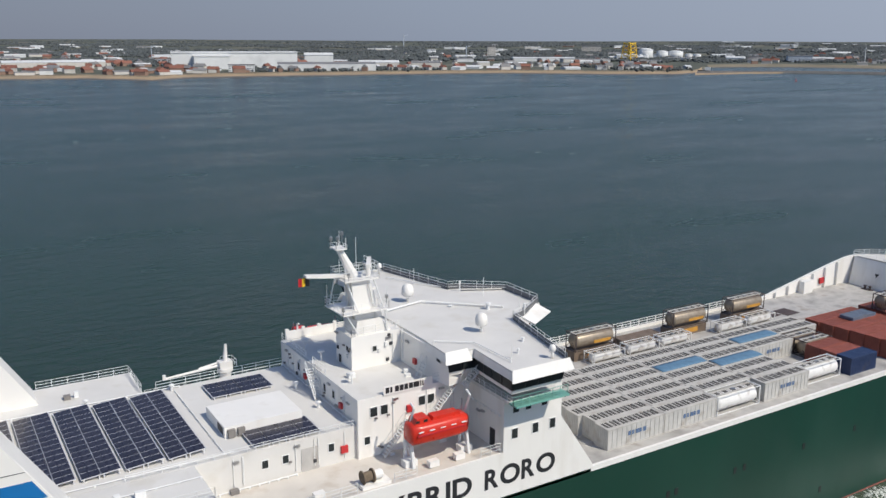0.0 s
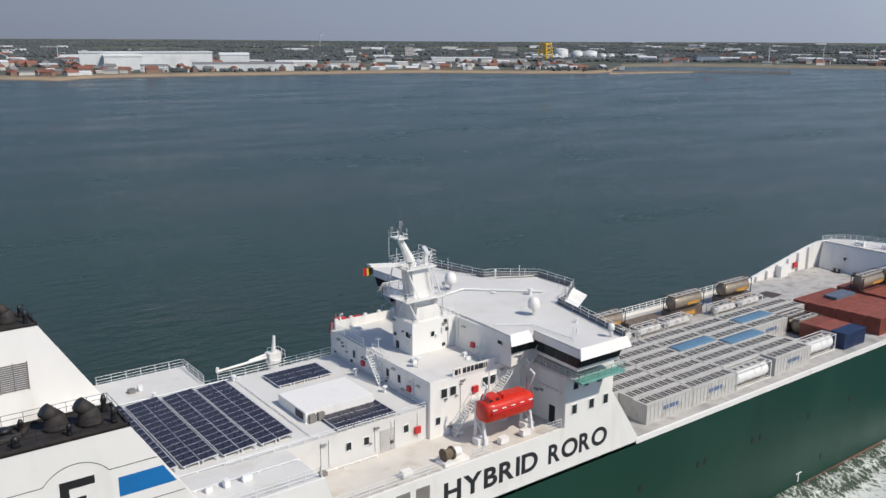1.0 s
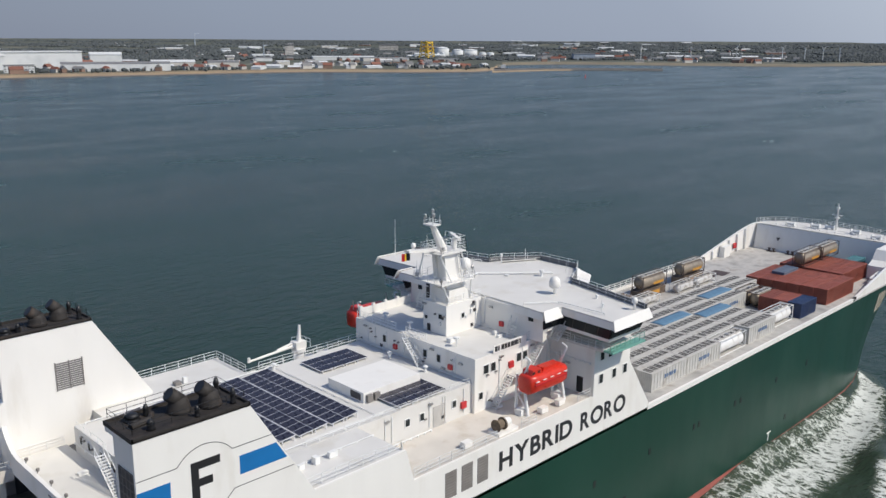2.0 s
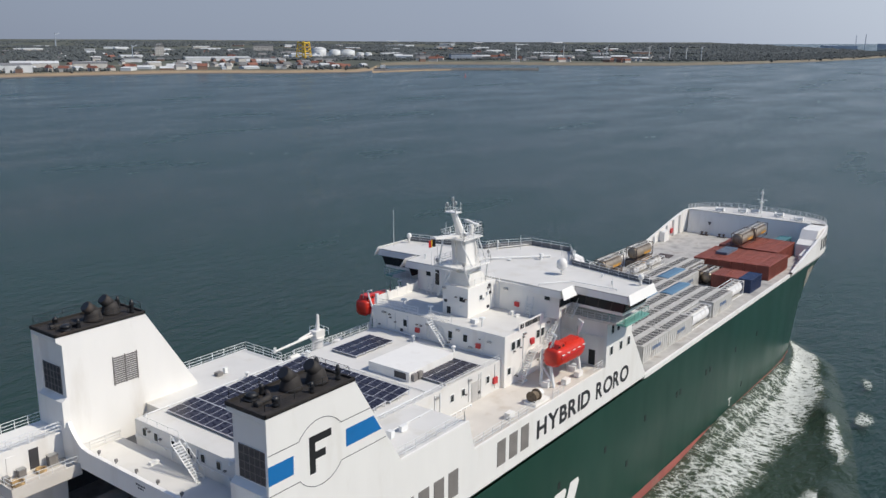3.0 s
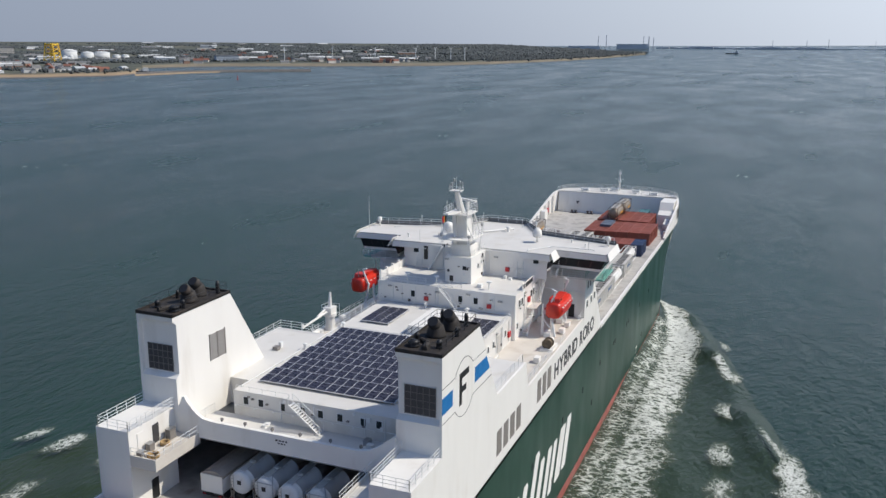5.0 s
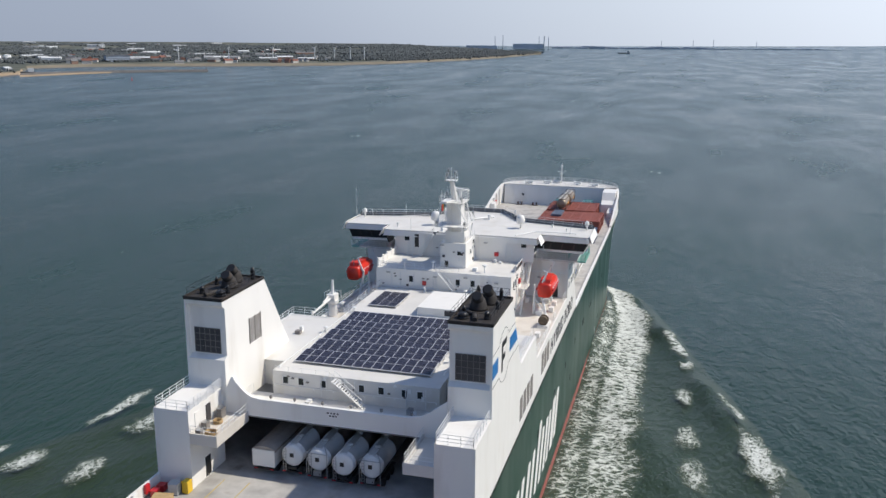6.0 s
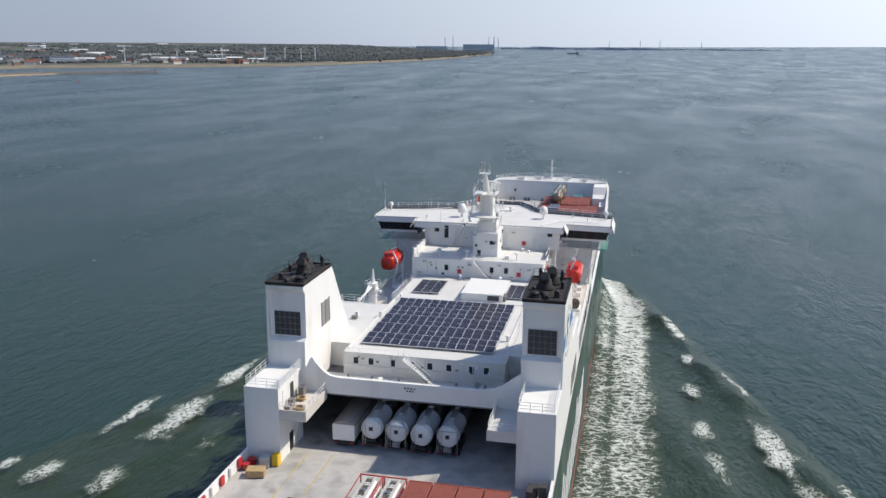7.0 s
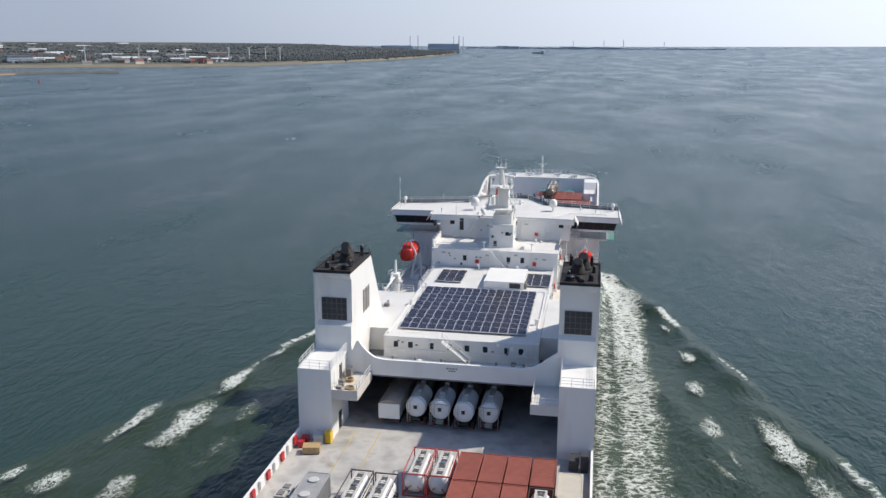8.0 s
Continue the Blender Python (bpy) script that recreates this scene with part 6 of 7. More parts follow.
# ---- flag on the signal yard ----
f = thing("signal_flag", "black yellow and red flag on the signal yard", "flag", "", pose(41.9, -0.3, 41.1))
for i, m_ in enumerate((RED, YELLOW, BLACK)):
    bm = bmesh.new()
    n = 5
    rows = [[bm.verts.new((-1.05 + i * 0.42 + 0.42 * k / n, 0.10 * math.sin((i * n + k) * 0.8), z)) for z in (0.1, 1.0)] for k in range(n + 1)]
    for a, b in zip(rows, rows[1:]):
        bm.faces.new((a[0], b[0], b[1], a[1]))
    ob = part("flag_stripe", bm, m_, f)
    ob.modifiers.new("thick", "SOLIDIFY").thickness = 0.02

# ---- after deck ----
for i, (x, y, l, wd, h, m_, nm, lb) in enumerate(((-7.9, 15.9, 0.8, 0.8, 0.7, RED, "equipment_box", "red steel equipment box on deck"), (-7.5, 13.2, 0.8, 0.7, 1.3, YELLOW, "gas_rack", "yellow gas bottle rack on deck"), (-8.0, 14.3, 1.1, 1.0, 1.2, BOXGREY, "steel_bin", "grey steel bin on deck"), (-10.2, 14.4, 1.3, 1.9, 0.8, CRATE, "timber_crate", "pale timber crate on deck"), (-9.0, 16.0, 0.9, 0.6, 0.7, RED, "equipment_box", "red steel equipment box on deck"), (-8.6, -15.0, 1.8, 1.0, 1.2, LOUVREDARK, "gas_rack", "dark steel drum rack on deck"), (-9.0, -16.1, 1.2, 0.8, 1.9, LOUVREDARK, "rope_bin", "dark rope bin on deck"))):
    b = thing(nm, lb, "deck equipment", "", pose(x, y, D0, 0, 0, (4, -3, 8, 12, 0, -5, 2)[i]))
    bm = bmesh.new()
    box(bm, -l / 2, l / 2, -wd / 2, wd / 2, 0.08, h)
    part("body", bm, m_, b, bevel=0.05)
    bm = bmesh.new()
    box(bm, -l / 2, l / 2, -wd / 2 + 0.1, wd / 2 - 0.1, 0, 0.08)
    part("skid", bm, BLACK, b)
    bm = bmesh.new()
    box(bm, -l / 2 - 0.03, l / 2 + 0.03, -wd / 2 - 0.03, wd / 2 + 0.03, h, h + 0.06)
    part("lid", bm, m_, b)
for i in range(10):
    r = thing("fire_post", "red fire post by the port bulwark", "fire post", "fire posts along the bulwark", pose(-9.5 - i * 2.1, 16.55, D0 + 0.3))
    bm = bmesh.new()
    box(bm, -0.35, 0.35, -0.12, 0.12, 0.2, 1.15)
    part("case", bm, RED if i % 2 == 0 else WHITE, r, bevel=0.04)
# worn yellow lane lines on the deck
WORNYELLOW = mat("worn_yellow_line", (0.50, 0.37, 0.10), 0.7, vary=0.2, grain=1.0, stain=(0.30, 0.28, 0.25), stain_amount=1.0, stain_scale=0.5)
for y in (10.9, 8.0):
    bm = bmesh.new()
    box(bm, -60, -4, y - 0.06, y + 0.06, D0, D0 + 0.006)
    part("lane_line", bm, WORNYELLOW, ship)
reefer = container("reefer_container", 6.06, 2.44, 2.6, BOXREEFER, BOXREEFER, "grey refrigerated container with roof fans", "container", "containers on the after deck", pose(-25.4, 9.3, D0))
for x in (1.5, 4.4):
    bm = bmesh.new()
    lathe(bm, [(0.55, 0), (0.55, 0.1), (0.4, 0.12)], (x, 1.22, 2.6), seg=14)
    part("roof_fan", bm, BOXGREY, reefer)
for x, y, h in ((-19.4, 12.5, 0.9), (-19.6, 13.9, 0.8), (-21.0, 12.6, 1.0), (-21.2, 14.0, 0.9), (-22.7, 12.6, 1.0), (-22.9, 14.1, 0.9)):
    g = thing("steel_bin", "grey steel stowage bin on the after deck", "deck equipment", "stowage bins", pose(x, y, D0, 0, 0, h * 9 - 8))
    bm = bmesh.new()
    box(bm, -0.62, 0.62, -0.55, 0.55, 0.1, h)
    part("body", bm, BOXGREY, g, bevel=0.05)
    bm = bmesh.new()
    box(bm, -0.4, 0.4, -0.35, 0.35, h, h + 0.1)
    part("lid", bm, LOUVRE, g)
    for k in (-1, 1):
        bm = bmesh.new()
        box(bm, -0.6, 0.6, k * 0.42 - 0.08, k * 0.42 + 0.08, 0, 0.1)
        part("foot", bm, BLACK, g)
pale_tank = tank_container(6.06, "pale tank container in a dark frame on the after deck", TANKWHITE, FRAMEBROWN, pose(-24.2, 2.5, D0), "containers on the after deck")
again(pale_tank, pose(-24.0, 5.1, D0))
again(pale_tank, pose(-24.5, -13.25, D0))
cream = container("shipping_container", 6.06, 2.44, 2.6, BOXCREAM, BOXCREAM, "cream shipping container by the after bulwark", "container", "containers on the after deck", pose(-20.9, -16.05, D0))

# ---- more cargo on the fore deck ----
for x, y, L in ((91.75, -4.8, 9.0), (110.1, -2.35, 9.0), (100.5, -7.25, 9.0)):
    tp = thing("tarpaulin", "faded blue tarpaulin over an open container", "tarpaulin", "tarpaulins", pose(x, y, D0 + 2.66))
    bm = bmesh.new()
    rows = []
    for i in range(12):
        row = []
        for k in range(6):
            u, v = i / 11, k / 5
            row.append(bm.verts.new((0.1 + u * (L - 0.3), 0.06 + v * 2.36, 0.03 + 0.12 * (0.5 + noise.noise(Vector((u * 9 + x, v * 3, 2)))) * math.sin(math.pi * v) ** 0.5)))
        rows.append(row)
    for a, b in zip(rows, rows[1:]):
        for k in range(5):
            bm.faces.new((a[k], a[k + 1], b[k + 1], b[k]))
    ob = part("cloth", bm, TARPBLUE, tp, "", True)
    ob.modifiers.new("thick", "SOLIDIFY").thickness = 0.03
again(brown_tank, pose(142.6, -4.9, D0 + 2.95))
again(brown_tank, pose(150.6, -5.2, D0 + 2.95))
pale6 = tank_container(6.06, "grey tank container in a dark frame on the fore deck", ALU, FRAMEBROWN, pose(119.6, -7.2, D0), "tank containers on the fore deck")
again(pale6, pose(119.7, -4.75, D0))
low = container("low_container", 8.0, 2.44, 1.4, BOXBROWN, BOXBROWN, "low brown deck container with an amber side panel", "container", "low containers", pose(88.5, 10.0, D0))
bm = bmesh.new()
box(bm, 2.6, 6.0, -0.03, -0.004, 0.35, 1.1)
part("side_panel", bm, AMBER, low, "amber marking panel")
for x in (98.4, 108.7, 122.8):
    again(low, pose(x, 10.0, D0))
for x, y, l in ((131.5, 10.4, 3.0), (135.0, 9.6, 3.4)):
    q = thing("deck_mat", "dark brown rubber mat on the fore deck", "mat", "deck mats", pose(x, y, D0, 0, 0, 3))
    bm = bmesh.new()
    box(bm, 0, l, -1.6, 1.6, 0, 0.05)
    part("sheet", bm, FRAMEBROWN, q, bevel=0.02)
teal = container("shipping_container", 6.06, 2.44, 2.6, BOXTEAL, BOXTEAL, "faded teal shipping container on the fore deck", "container", "shipping containers on the fore deck", pose(155.4, -2.3, D0))
again(teal, pose(155.3, -9.8, D0))


# ---- fittings on the bridge roof, mast and decks ----
for pts, r in ((((53.2, 3.0), (58.5, 4.2), (62.5, 0.5), (66.0, -2.6)), 0.13), (((52.5, -9.0), (56.0, -11.5), (56.2, -18.0)), 0.07), (((60.0, 16.0), (64.0, 8.5)), 0.07)):
    bm = bmesh.new()
    for p, q in zip(pts, pts[1:]):
        rod(bm, (*p, 35.7), (*q, 35.7), r, 5)
    for p in pts:
        rod(bm, (*p, 35.45), (*p, 35.71), r * 0.8, 5)
    part("roof_pipe", bm, RAILWHITE, ship)
for x, y, h, r in ((64.2, -2.2, 0.9, 0.35), (61.0, -13.5, 0.5, 0.2), (58.4, -16.2, 0.6, 0.15), (66.6, -6.2, 1.5, 0.16), (65.4, 6.0, 1.4, 0.14), (54.4, 11.0, 0.7, 0.2), (60.9, 1.0, 0.2, 0.35)):
    bm = bmesh.new()
    lathe(bm, [(r * 0.6, 0), (r * 0.6, h * 0.65), (r, h * 0.7), (r, h * 0.95), (r * 0.3, h)], (x, y, 35.45), seg=10)
    part("roof_vent", bm, RAILWHITE, ship)
for s in (1, -1):
    bm = bmesh.new()
    bm.faces.new([bm.verts.new(v) for v in ((65.6, s * 6.0, 35.75), (70.2, s * 3.6, 35.75), (71.6, s * 5.0, 34.75), (67.0, s * 7.9, 34.75))])
    ob = part("wing_screen", bm, WHITE, ship, "white sloping screen at the bridge front")
    ob.modifiers.new("thick", "SOLIDIFY").thickness = 0.08
    for x0, x1, y, out in ((51.7, 54.4, 12.65, 0.6), (54.7, 61.9, 20.25, 0.45)):
        bm = bmesh.new()
        bm.faces.new([bm.verts.new(v) for v in ((x0, s * y, 35.65), (x1, s * y, 35.65), (x1 + 0.3, s * (y + out), 34.45), (x0 - 0.3, s * (y + out), 34.45))])
        ob = part("wing_screen", bm, WHITE, ship, "white flared screen on the roof's end")
        ob.modifiers.new("thick", "SOLIDIFY").thickness = 0.08
# mast: ladder, lamps, second radar and stays
bm = bmesh.new()
for y in (-2.15, -1.75):
    rod(bm, (49.6, y, 35.3), (48.4, y, 41.4), 0.04, 4)
for i in range(18):
    f = i / 17
    rod(bm, (49.6 - 1.2 * f, -2.15, 35.4 + 6 * f), (49.6 - 1.2 * f, -1.75, 35.4 + 6 * f), 0.03, 4)
part("mast_ladder", bm, RAILWHITE, ship)
bm = bmesh.new()
rod(bm, (50.0, 1.2, 38.0), (50.0, 1.2, 39.2), 0.2, 8)
box(bm, 49.0, 51.0, 1.0, 1.4, 39.2, 39.45)
part("radar_scanner", bm, WHITE, ship, "small white bar radar scanner")
for x, y, z in ((45.0, -2.6, 38.4), (45.0, 1.6, 38.4), (50.2, -2.7, 39.2), (46.0, -1.9, 42.0), (49.4, 1.2, 42.2), (45.2, -1.1, 46.0), (46.3, 0.2, 46.2), (44.9, 0.0, 45.8)):
    bm = bmesh.new()
    rod(bm, (x, y, z - 0.6), (x, y, z), 0.05, 5)
    lathe(bm, [(0.16, 0), (0.2, 0.1), (0.2, 0.35), (0.1, 0.45)], (x, y, z), seg=8)
    part("mast_lamp", bm, STEEL, ship)
for p, q in (((46.8, -2.6, 38.0), (46.0, -1.2, 41.4)), ((49.9, -2.6, 38.0), (49.0, -1.9, 41.4)), ((45.2, 1.6, 38.0), (45.8, 1.2, 41.4)), ((50.0, 1.6, 38.0), (49.2, 1.2, 41.4)), ((46.9, -2.2, 35.3), (45.4, -2.4, 37.9)), ((50.4, -2.2, 35.3), (50.0, -2.7, 37.9))):
    bm = bmesh.new()
    rod(bm, p, q, 0.09, 5)
    part("mast_stay", bm, RAILWHITE, ship)
# lattice cage round the radar platform
bm = bmesh.new()
railing(bm, [(45.6, -2.1, 42.4), (49.5, -2.1, 42.4), (49.5, 1.3, 42.4)], 0.9, 2, 0.8, 0.03)
part("radar_cage", bm, RAILWHITE, ship)
# pipe runs, hose reels and small lockers along the decks
for p, q, r in (((7, 9.5, DL + 0.18), (30, 9.5, DL + 0.18), 0.07), ((10, -9.3, DL + 0.15), (30, -9.3, DL + 0.15), 0.06), ((28.2, -10.3, DS + 0.2), (36, -10.3, DS + 0.2), 0.07), ((10, -12.5, DL + 0.12), (26, -12.5, DL + 0.12), 0.06), ((43.0, 7.0, DR + 0.15), (43.0, -1.0, DR + 0.15), 0.06), ((29.2, -9.0, DL + 0.14), (29.2, 9.0, DL + 0.14), 0.05), ((42.45, -9.8, DL + 0.2), (42.45, 9.8, DL + 0.2), 0.08), ((5.85, -9.6, 27.0), (5.85, 9.6, 27.0), 0.05), ((56.05, -16.4, 29.2), (56.05, -10.6, 29.2), 0.06)):
    bm = bmesh.new()
    rod(bm, p, q, r, 5)
    d = Vector(q) - Vector(p)
    for i in range(9):
        c = Vector(p) + d * (i / 8)
        box(bm, c.x - 0.08, c.x + 0.08, c.y - 0.08, c.y + 0.08, c.z - 0.2, c.z + 0.02)
    part("pipe_run", bm, RAILWHITE, ship)
rng2 = random.Random(4)
for i in range(26):
    x, y, z = rng2.choice(((rng2.uniform(28, 41), -10.5, DS), (rng2.uniform(10, 26), -13.2, DL), (rng2.uniform(44, 55), -11.2, DS), (rng2.uniform(44, 55), rng2.uniform(-9, -4), DR), (rng2.uniform(28, 42), rng2.uniform(-4, 3), DL), (rng2.uniform(28, 54), 16.0, DS), (rng2.uniform(10, 26), 12.5, DL), (rng2.uniform(1, 5), rng2.uniform(-9, 9), 25.8)))
    if 30 < x < 41 and -10 < y < 9 and z == DL:
        continue
    bm = bmesh.new()
    a, b, h = rng2.uniform(0.2, 0.5), rng2.uniform(0.15, 0.35), rng2.uniform(0.25, 0.8)
    box(bm, x - a, x + a, y - b, y + b, z, z + h)
    part("deck_locker", bm, rng2.choice((RAILWHITE, RAILWHITE, STEEL, LOUVRE)), ship, bevel=0.04)
for x in (44.2, 52.4):
    for y in (-6.0, 2.0, 6.5):
        if x > 50 and y > -5:
            continue
        bm = bmesh.new()
        rod(bm, (x, y, DR), (x, y, DR + 1.1), 0.08, 6)
        lathe(bm, [(0.25, 1.0), (0.4, 1.05), (0.4, 1.2), (0.1, 1.3)], (x, y, DR), seg=8)
        part("roof_cowl", bm, RAILWHITE, ship)


# ---- small fittings on the white walls: lamps, junction boxes, vents and pipes ----
def wall_fitting(parent, wall, u, z, w, h, deep, m_, name):
    """A small box on a wall; wall = (axis, where, outward sign)."""
    axis, at, out = wall
    a, b = sorted((at + out * 0.004, at + out * deep))
    bm = bmesh.new()
    if axis == "x":
        box(bm, a, b, u - w / 2, u + w / 2, z - h / 2, z + h / 2)
    else:
        box(bm, u - w / 2, u + w / 2, a, b, z - h / 2, z + h / 2)
    part(name, bm, m_, parent, bevel=min(w, h, deep) * 0.2)


rng3 = random.Random(41)
for parent, wall, u0, u1, z0, z1, n in ((deckhouse, ("x", 42.7, -1), -9.8, 9.8, 29.0, 31.1, 18), (deckhouse, ("y", -10.4, -1), 43.4, 55.5, 25.6, 31.0, 16), (house, ("x", 6.0, -1), -9.4, 9.4, 26.1, 28.3, 14),
                                        (house, ("y", -9.9, -1), 18.0, 42.0, 25.4, 28.3, 18), (bridge, ("x", 51.9, -1), -6.6, 5.2, 32.0, 35.6, 12), (mast_house, ("x", 45.8, -1), -2.4, 1.0, 32.0, 35.0, 5), (mast_house, ("y", -2.7, -1), 46.2, 51.4, 32.0, 35.0, 6)):
    for i in range(n):
        u, z = rng3.uniform(u0, u1), rng3.uniform(z0, z1)
        kind = rng3.random()
        if kind < 0.35:
            wall_fitting(parent, wall, u, z, 0.28, 0.14, 0.22, LOUVRE, "wall_lamp")
        elif kind < 0.65:
            wall_fitting(parent, wall, u, z, rng3.uniform(0.25, 0.45), rng3.uniform(0.3, 0.55), 0.2, RAILWHITE, "junction_box")
        elif kind < 0.85:
            wall_fitting(parent, wall, u, (z0 + z1) / 2, 0.07, z1 - z0, 0.12, RAILWHITE, "wall_pipe")
        else:
            wall_fitting(parent, wall, u, z, 0.35, 0.35, 0.14, LOUVREDARK, "wall_vent")

# ---- gear lying about on the port gallery ----
for x, y, r in ((-5.6, 11.2, 0.55), (-3.0, 11.9, 0.45)):
    c = thing("rope_coil", "coil of pale mooring rope on the gallery floor", "rope", "rope coils", pose(x, y, 25.8))
    bm = bmesh.new()
    for k in range(3):
        ring = []
        for i in range(20):
            a = 2 * math.pi * i / 20
            ring.append((r * math.cos(a), r * math.sin(a), 0.08 + k * 0.13))
        for p, q in zip(ring, ring[1:] + ring[:1]):
            rod(bm, p, q, 0.075, 5)
    part("coil", bm, CRATE, c)
for x, y, w_, h in ((-4.6, 12.4, 0.7, 0.8), (-1.6, 12.3, 0.9, 1.1), (-6.1, 12.3, 0.5, 0.6)):
    c = thing("deck_locker", "small dark deck locker on the gallery", "locker", "deck lockers", pose(x, y, 25.8))
    bm = bmesh.new()
    box(bm, -w_ / 2, w_ / 2, -0.3, 0.3, 0.05, h)
    part("case", bm, LOUVRE, c, bevel=0.05)
    bm = bmesh.new()
    box(bm, -w_ / 2 - 0.03, w_ / 2 + 0.03, -0.33, 0.33, h, h + 0.05)
    part("lid", bm, STEEL, c)


# ---- wake: the water that the ship throws up, and its foam ----
def foam_material(name, scale, contrast=5.0, stretch=(1, 1, 1)):
    m = bpy.data.materials.new(name)
    m.use_nodes = True
    nt = m.node_tree
    b = nt.nodes["Principled BSDF"]
    b.inputs["Base Color"].default_value = (0.62, 0.64, 0.60, 1)
    b.inputs["Roughness"].default_value = 0.8
    geo = nt.nodes.new("ShaderNodeNewGeometry")
    mp = nt.nodes.new("ShaderNodeMapping")
    mp.inputs["Scale"].default_value = stretch
    nt.links.new(geo.outputs["Position"], mp.inputs["Vector"])

    def tex(s, detail, dist):
        n = nt.nodes.new("ShaderNodeTexNoise")
        n.inputs["Scale"].default_value, n.inputs["Detail"].default_value, n.inputs["Distortion"].default_value, n.inputs["Roughness"].default_value = s, detail, dist, 0.62
        nt.links.new(mp.outputs["Vector"], n.inputs["Vector"])
        return n.outputs["Fac"]

    def op(kind, a, c):
        n = nt.nodes.new("ShaderNodeMath")
        n.operation = kind
        for s, v in zip(n.inputs, (a, c)):
            if isinstance(v, bpy.types.NodeSocket):
                nt.links.new(v, s)
            else:
                s.default_value = v
        return n.outputs[0]

    # lace: a torn net of bubbles, closing up where the foam is dense
    warp = nt.nodes.new("ShaderNodeTexNoise")
    warp.inputs["Scale"].default_value, warp.inputs["Detail"].default_value = scale * 0.9, 4.0
    nt.links.new(mp.outputs["Vector"], warp.inputs["Vector"])
    shift = nt.nodes.new("ShaderNodeVectorMath")
    shift.operation = "MULTIPLY_ADD"
    shift.inputs[1].default_value = (1.5, 1.5, 0)
    nt.links.new(warp.outputs["Color"], shift.inputs[0])
    nt.links.new(mp.outputs["Vector"], shift.inputs[2])

    def net(s):
        v = nt.nodes.new("ShaderNodeTexVoronoi")
        v.feature = "DISTANCE_TO_EDGE"
        v.inputs["Scale"].default_value = s
        nt.links.new(shift.outputs[0], v.inputs["Vector"])
        return v.outputs["Distance"]

    broad = tex(scale * 0.3, 6.0, 0.4)
    n = op("ADD", op("ADD", op("MULTIPLY", net(scale * 0.6), 1.15), op("MULTIPLY", net(scale * 1.7), 0.95)), op("ADD", op("MULTIPLY", broad, 0.8), -0.20))
    uv = nt.nodes.new("ShaderNodeUVMap")
    uv.uv_map = "density"
    sep = nt.nodes.new("ShaderNodeSeparateXYZ")
    nt.links.new(uv.outputs["UV"], sep.inputs[0])
    cover = op("MULTIPLY", op("SUBTRACT", sep.outputs["X"], n), contrast)
    cl = nt.nodes.new("ShaderNodeClamp")
    nt.links.new(cover, cl.inputs["Value"])
    tr = nt.nodes.new("ShaderNodeBsdfTransparent")
    mx = nt.nodes.new("ShaderNodeMixShader")
    nt.links.new(cl.outputs[0], mx.inputs[0])
    veil = nt.nodes.new("ShaderNodeBsdfDiffuse")
    veil.inputs["Color"].default_value = (0.13, 0.165, 0.12, 1)
    thin = nt.nodes.new("ShaderNodeMixShader")
    under = nt.nodes.new("ShaderNodeClamp")
    under.inputs["Max"].default_value = 0.55
    nt.links.new(op("MULTIPLY", op("SUBTRACT", sep.outputs["X"], op("MULTIPLY", broad, 0.5)), 1.6), under.inputs["Value"])
    nt.links.new(under.outputs[0], thin.inputs[0])
    nt.links.new(tr.outputs[0], thin.inputs[1])
    nt.links.new(veil.outputs[0], thin.inputs[2])
    nt.links.new(thin.outputs[0], mx.inputs[1])
    nt.links.new(b.outputs[0], mx.inputs[2])
    nt.links.new(mx.outputs[0], nt.nodes["Material Output"].inputs["Surface"])
    bp = nt.nodes.new("ShaderNodeBump")
    bp.inputs["Strength"].default_value, bp.inputs["Distance"].default_value = 0.8, 0.4
    nt.links.new(broad, bp.inputs["Height"])
    nt.links.new(bp.outputs["Normal"], b.inputs["Normal"])
    return m


FOAM = foam_material("churned_foam", 1.5, 2.8, (1.0, 0.6, 1))
LACE = foam_material("loose_foam_lace", 2.3, 2.6, (0.7, 1.0, 1))


def wake_water():
    """Turbid green water inside the bow wave; same ripples as the sea."""
    m = WATER.copy()
    m.name = "turbid_wake_water"
    m.node_tree.nodes["Principled BSDF"].inputs["Specular IOR Level"].default_value = 0.4
    ramp = [n for n in m.node_tree.nodes if n.type == "VALTORGB"][0]
    ramp.color_ramp.elements[0].color = (0.023, 0.038, 0.020, 1)
    ramp.color_ramp.elements[1].color = (0.031, 0.050, 0.028, 1)
    return m


WAKEWATER = wake_water()


def lerp_table(tab, x):
    for (a, u), (b, v) in zip(tab, tab[1:]):
        if b <= x <= a or a <= x <= b:
            return u + (v - u) * (x - a) / (b - a)
    return tab[0][1] if abs(x - tab[0][0]) < abs(x - tab[-1][0]) else tab[-1][1]


CREST = [(158, 12.5), (154, 15.5), (149, 21), (139, 25), (130, 28), (113, 33.5), (89, 41), (75, 45.5), (62, 49.5), (44, 54.5), (20, 62), (-20, 75), (-66, 90)]


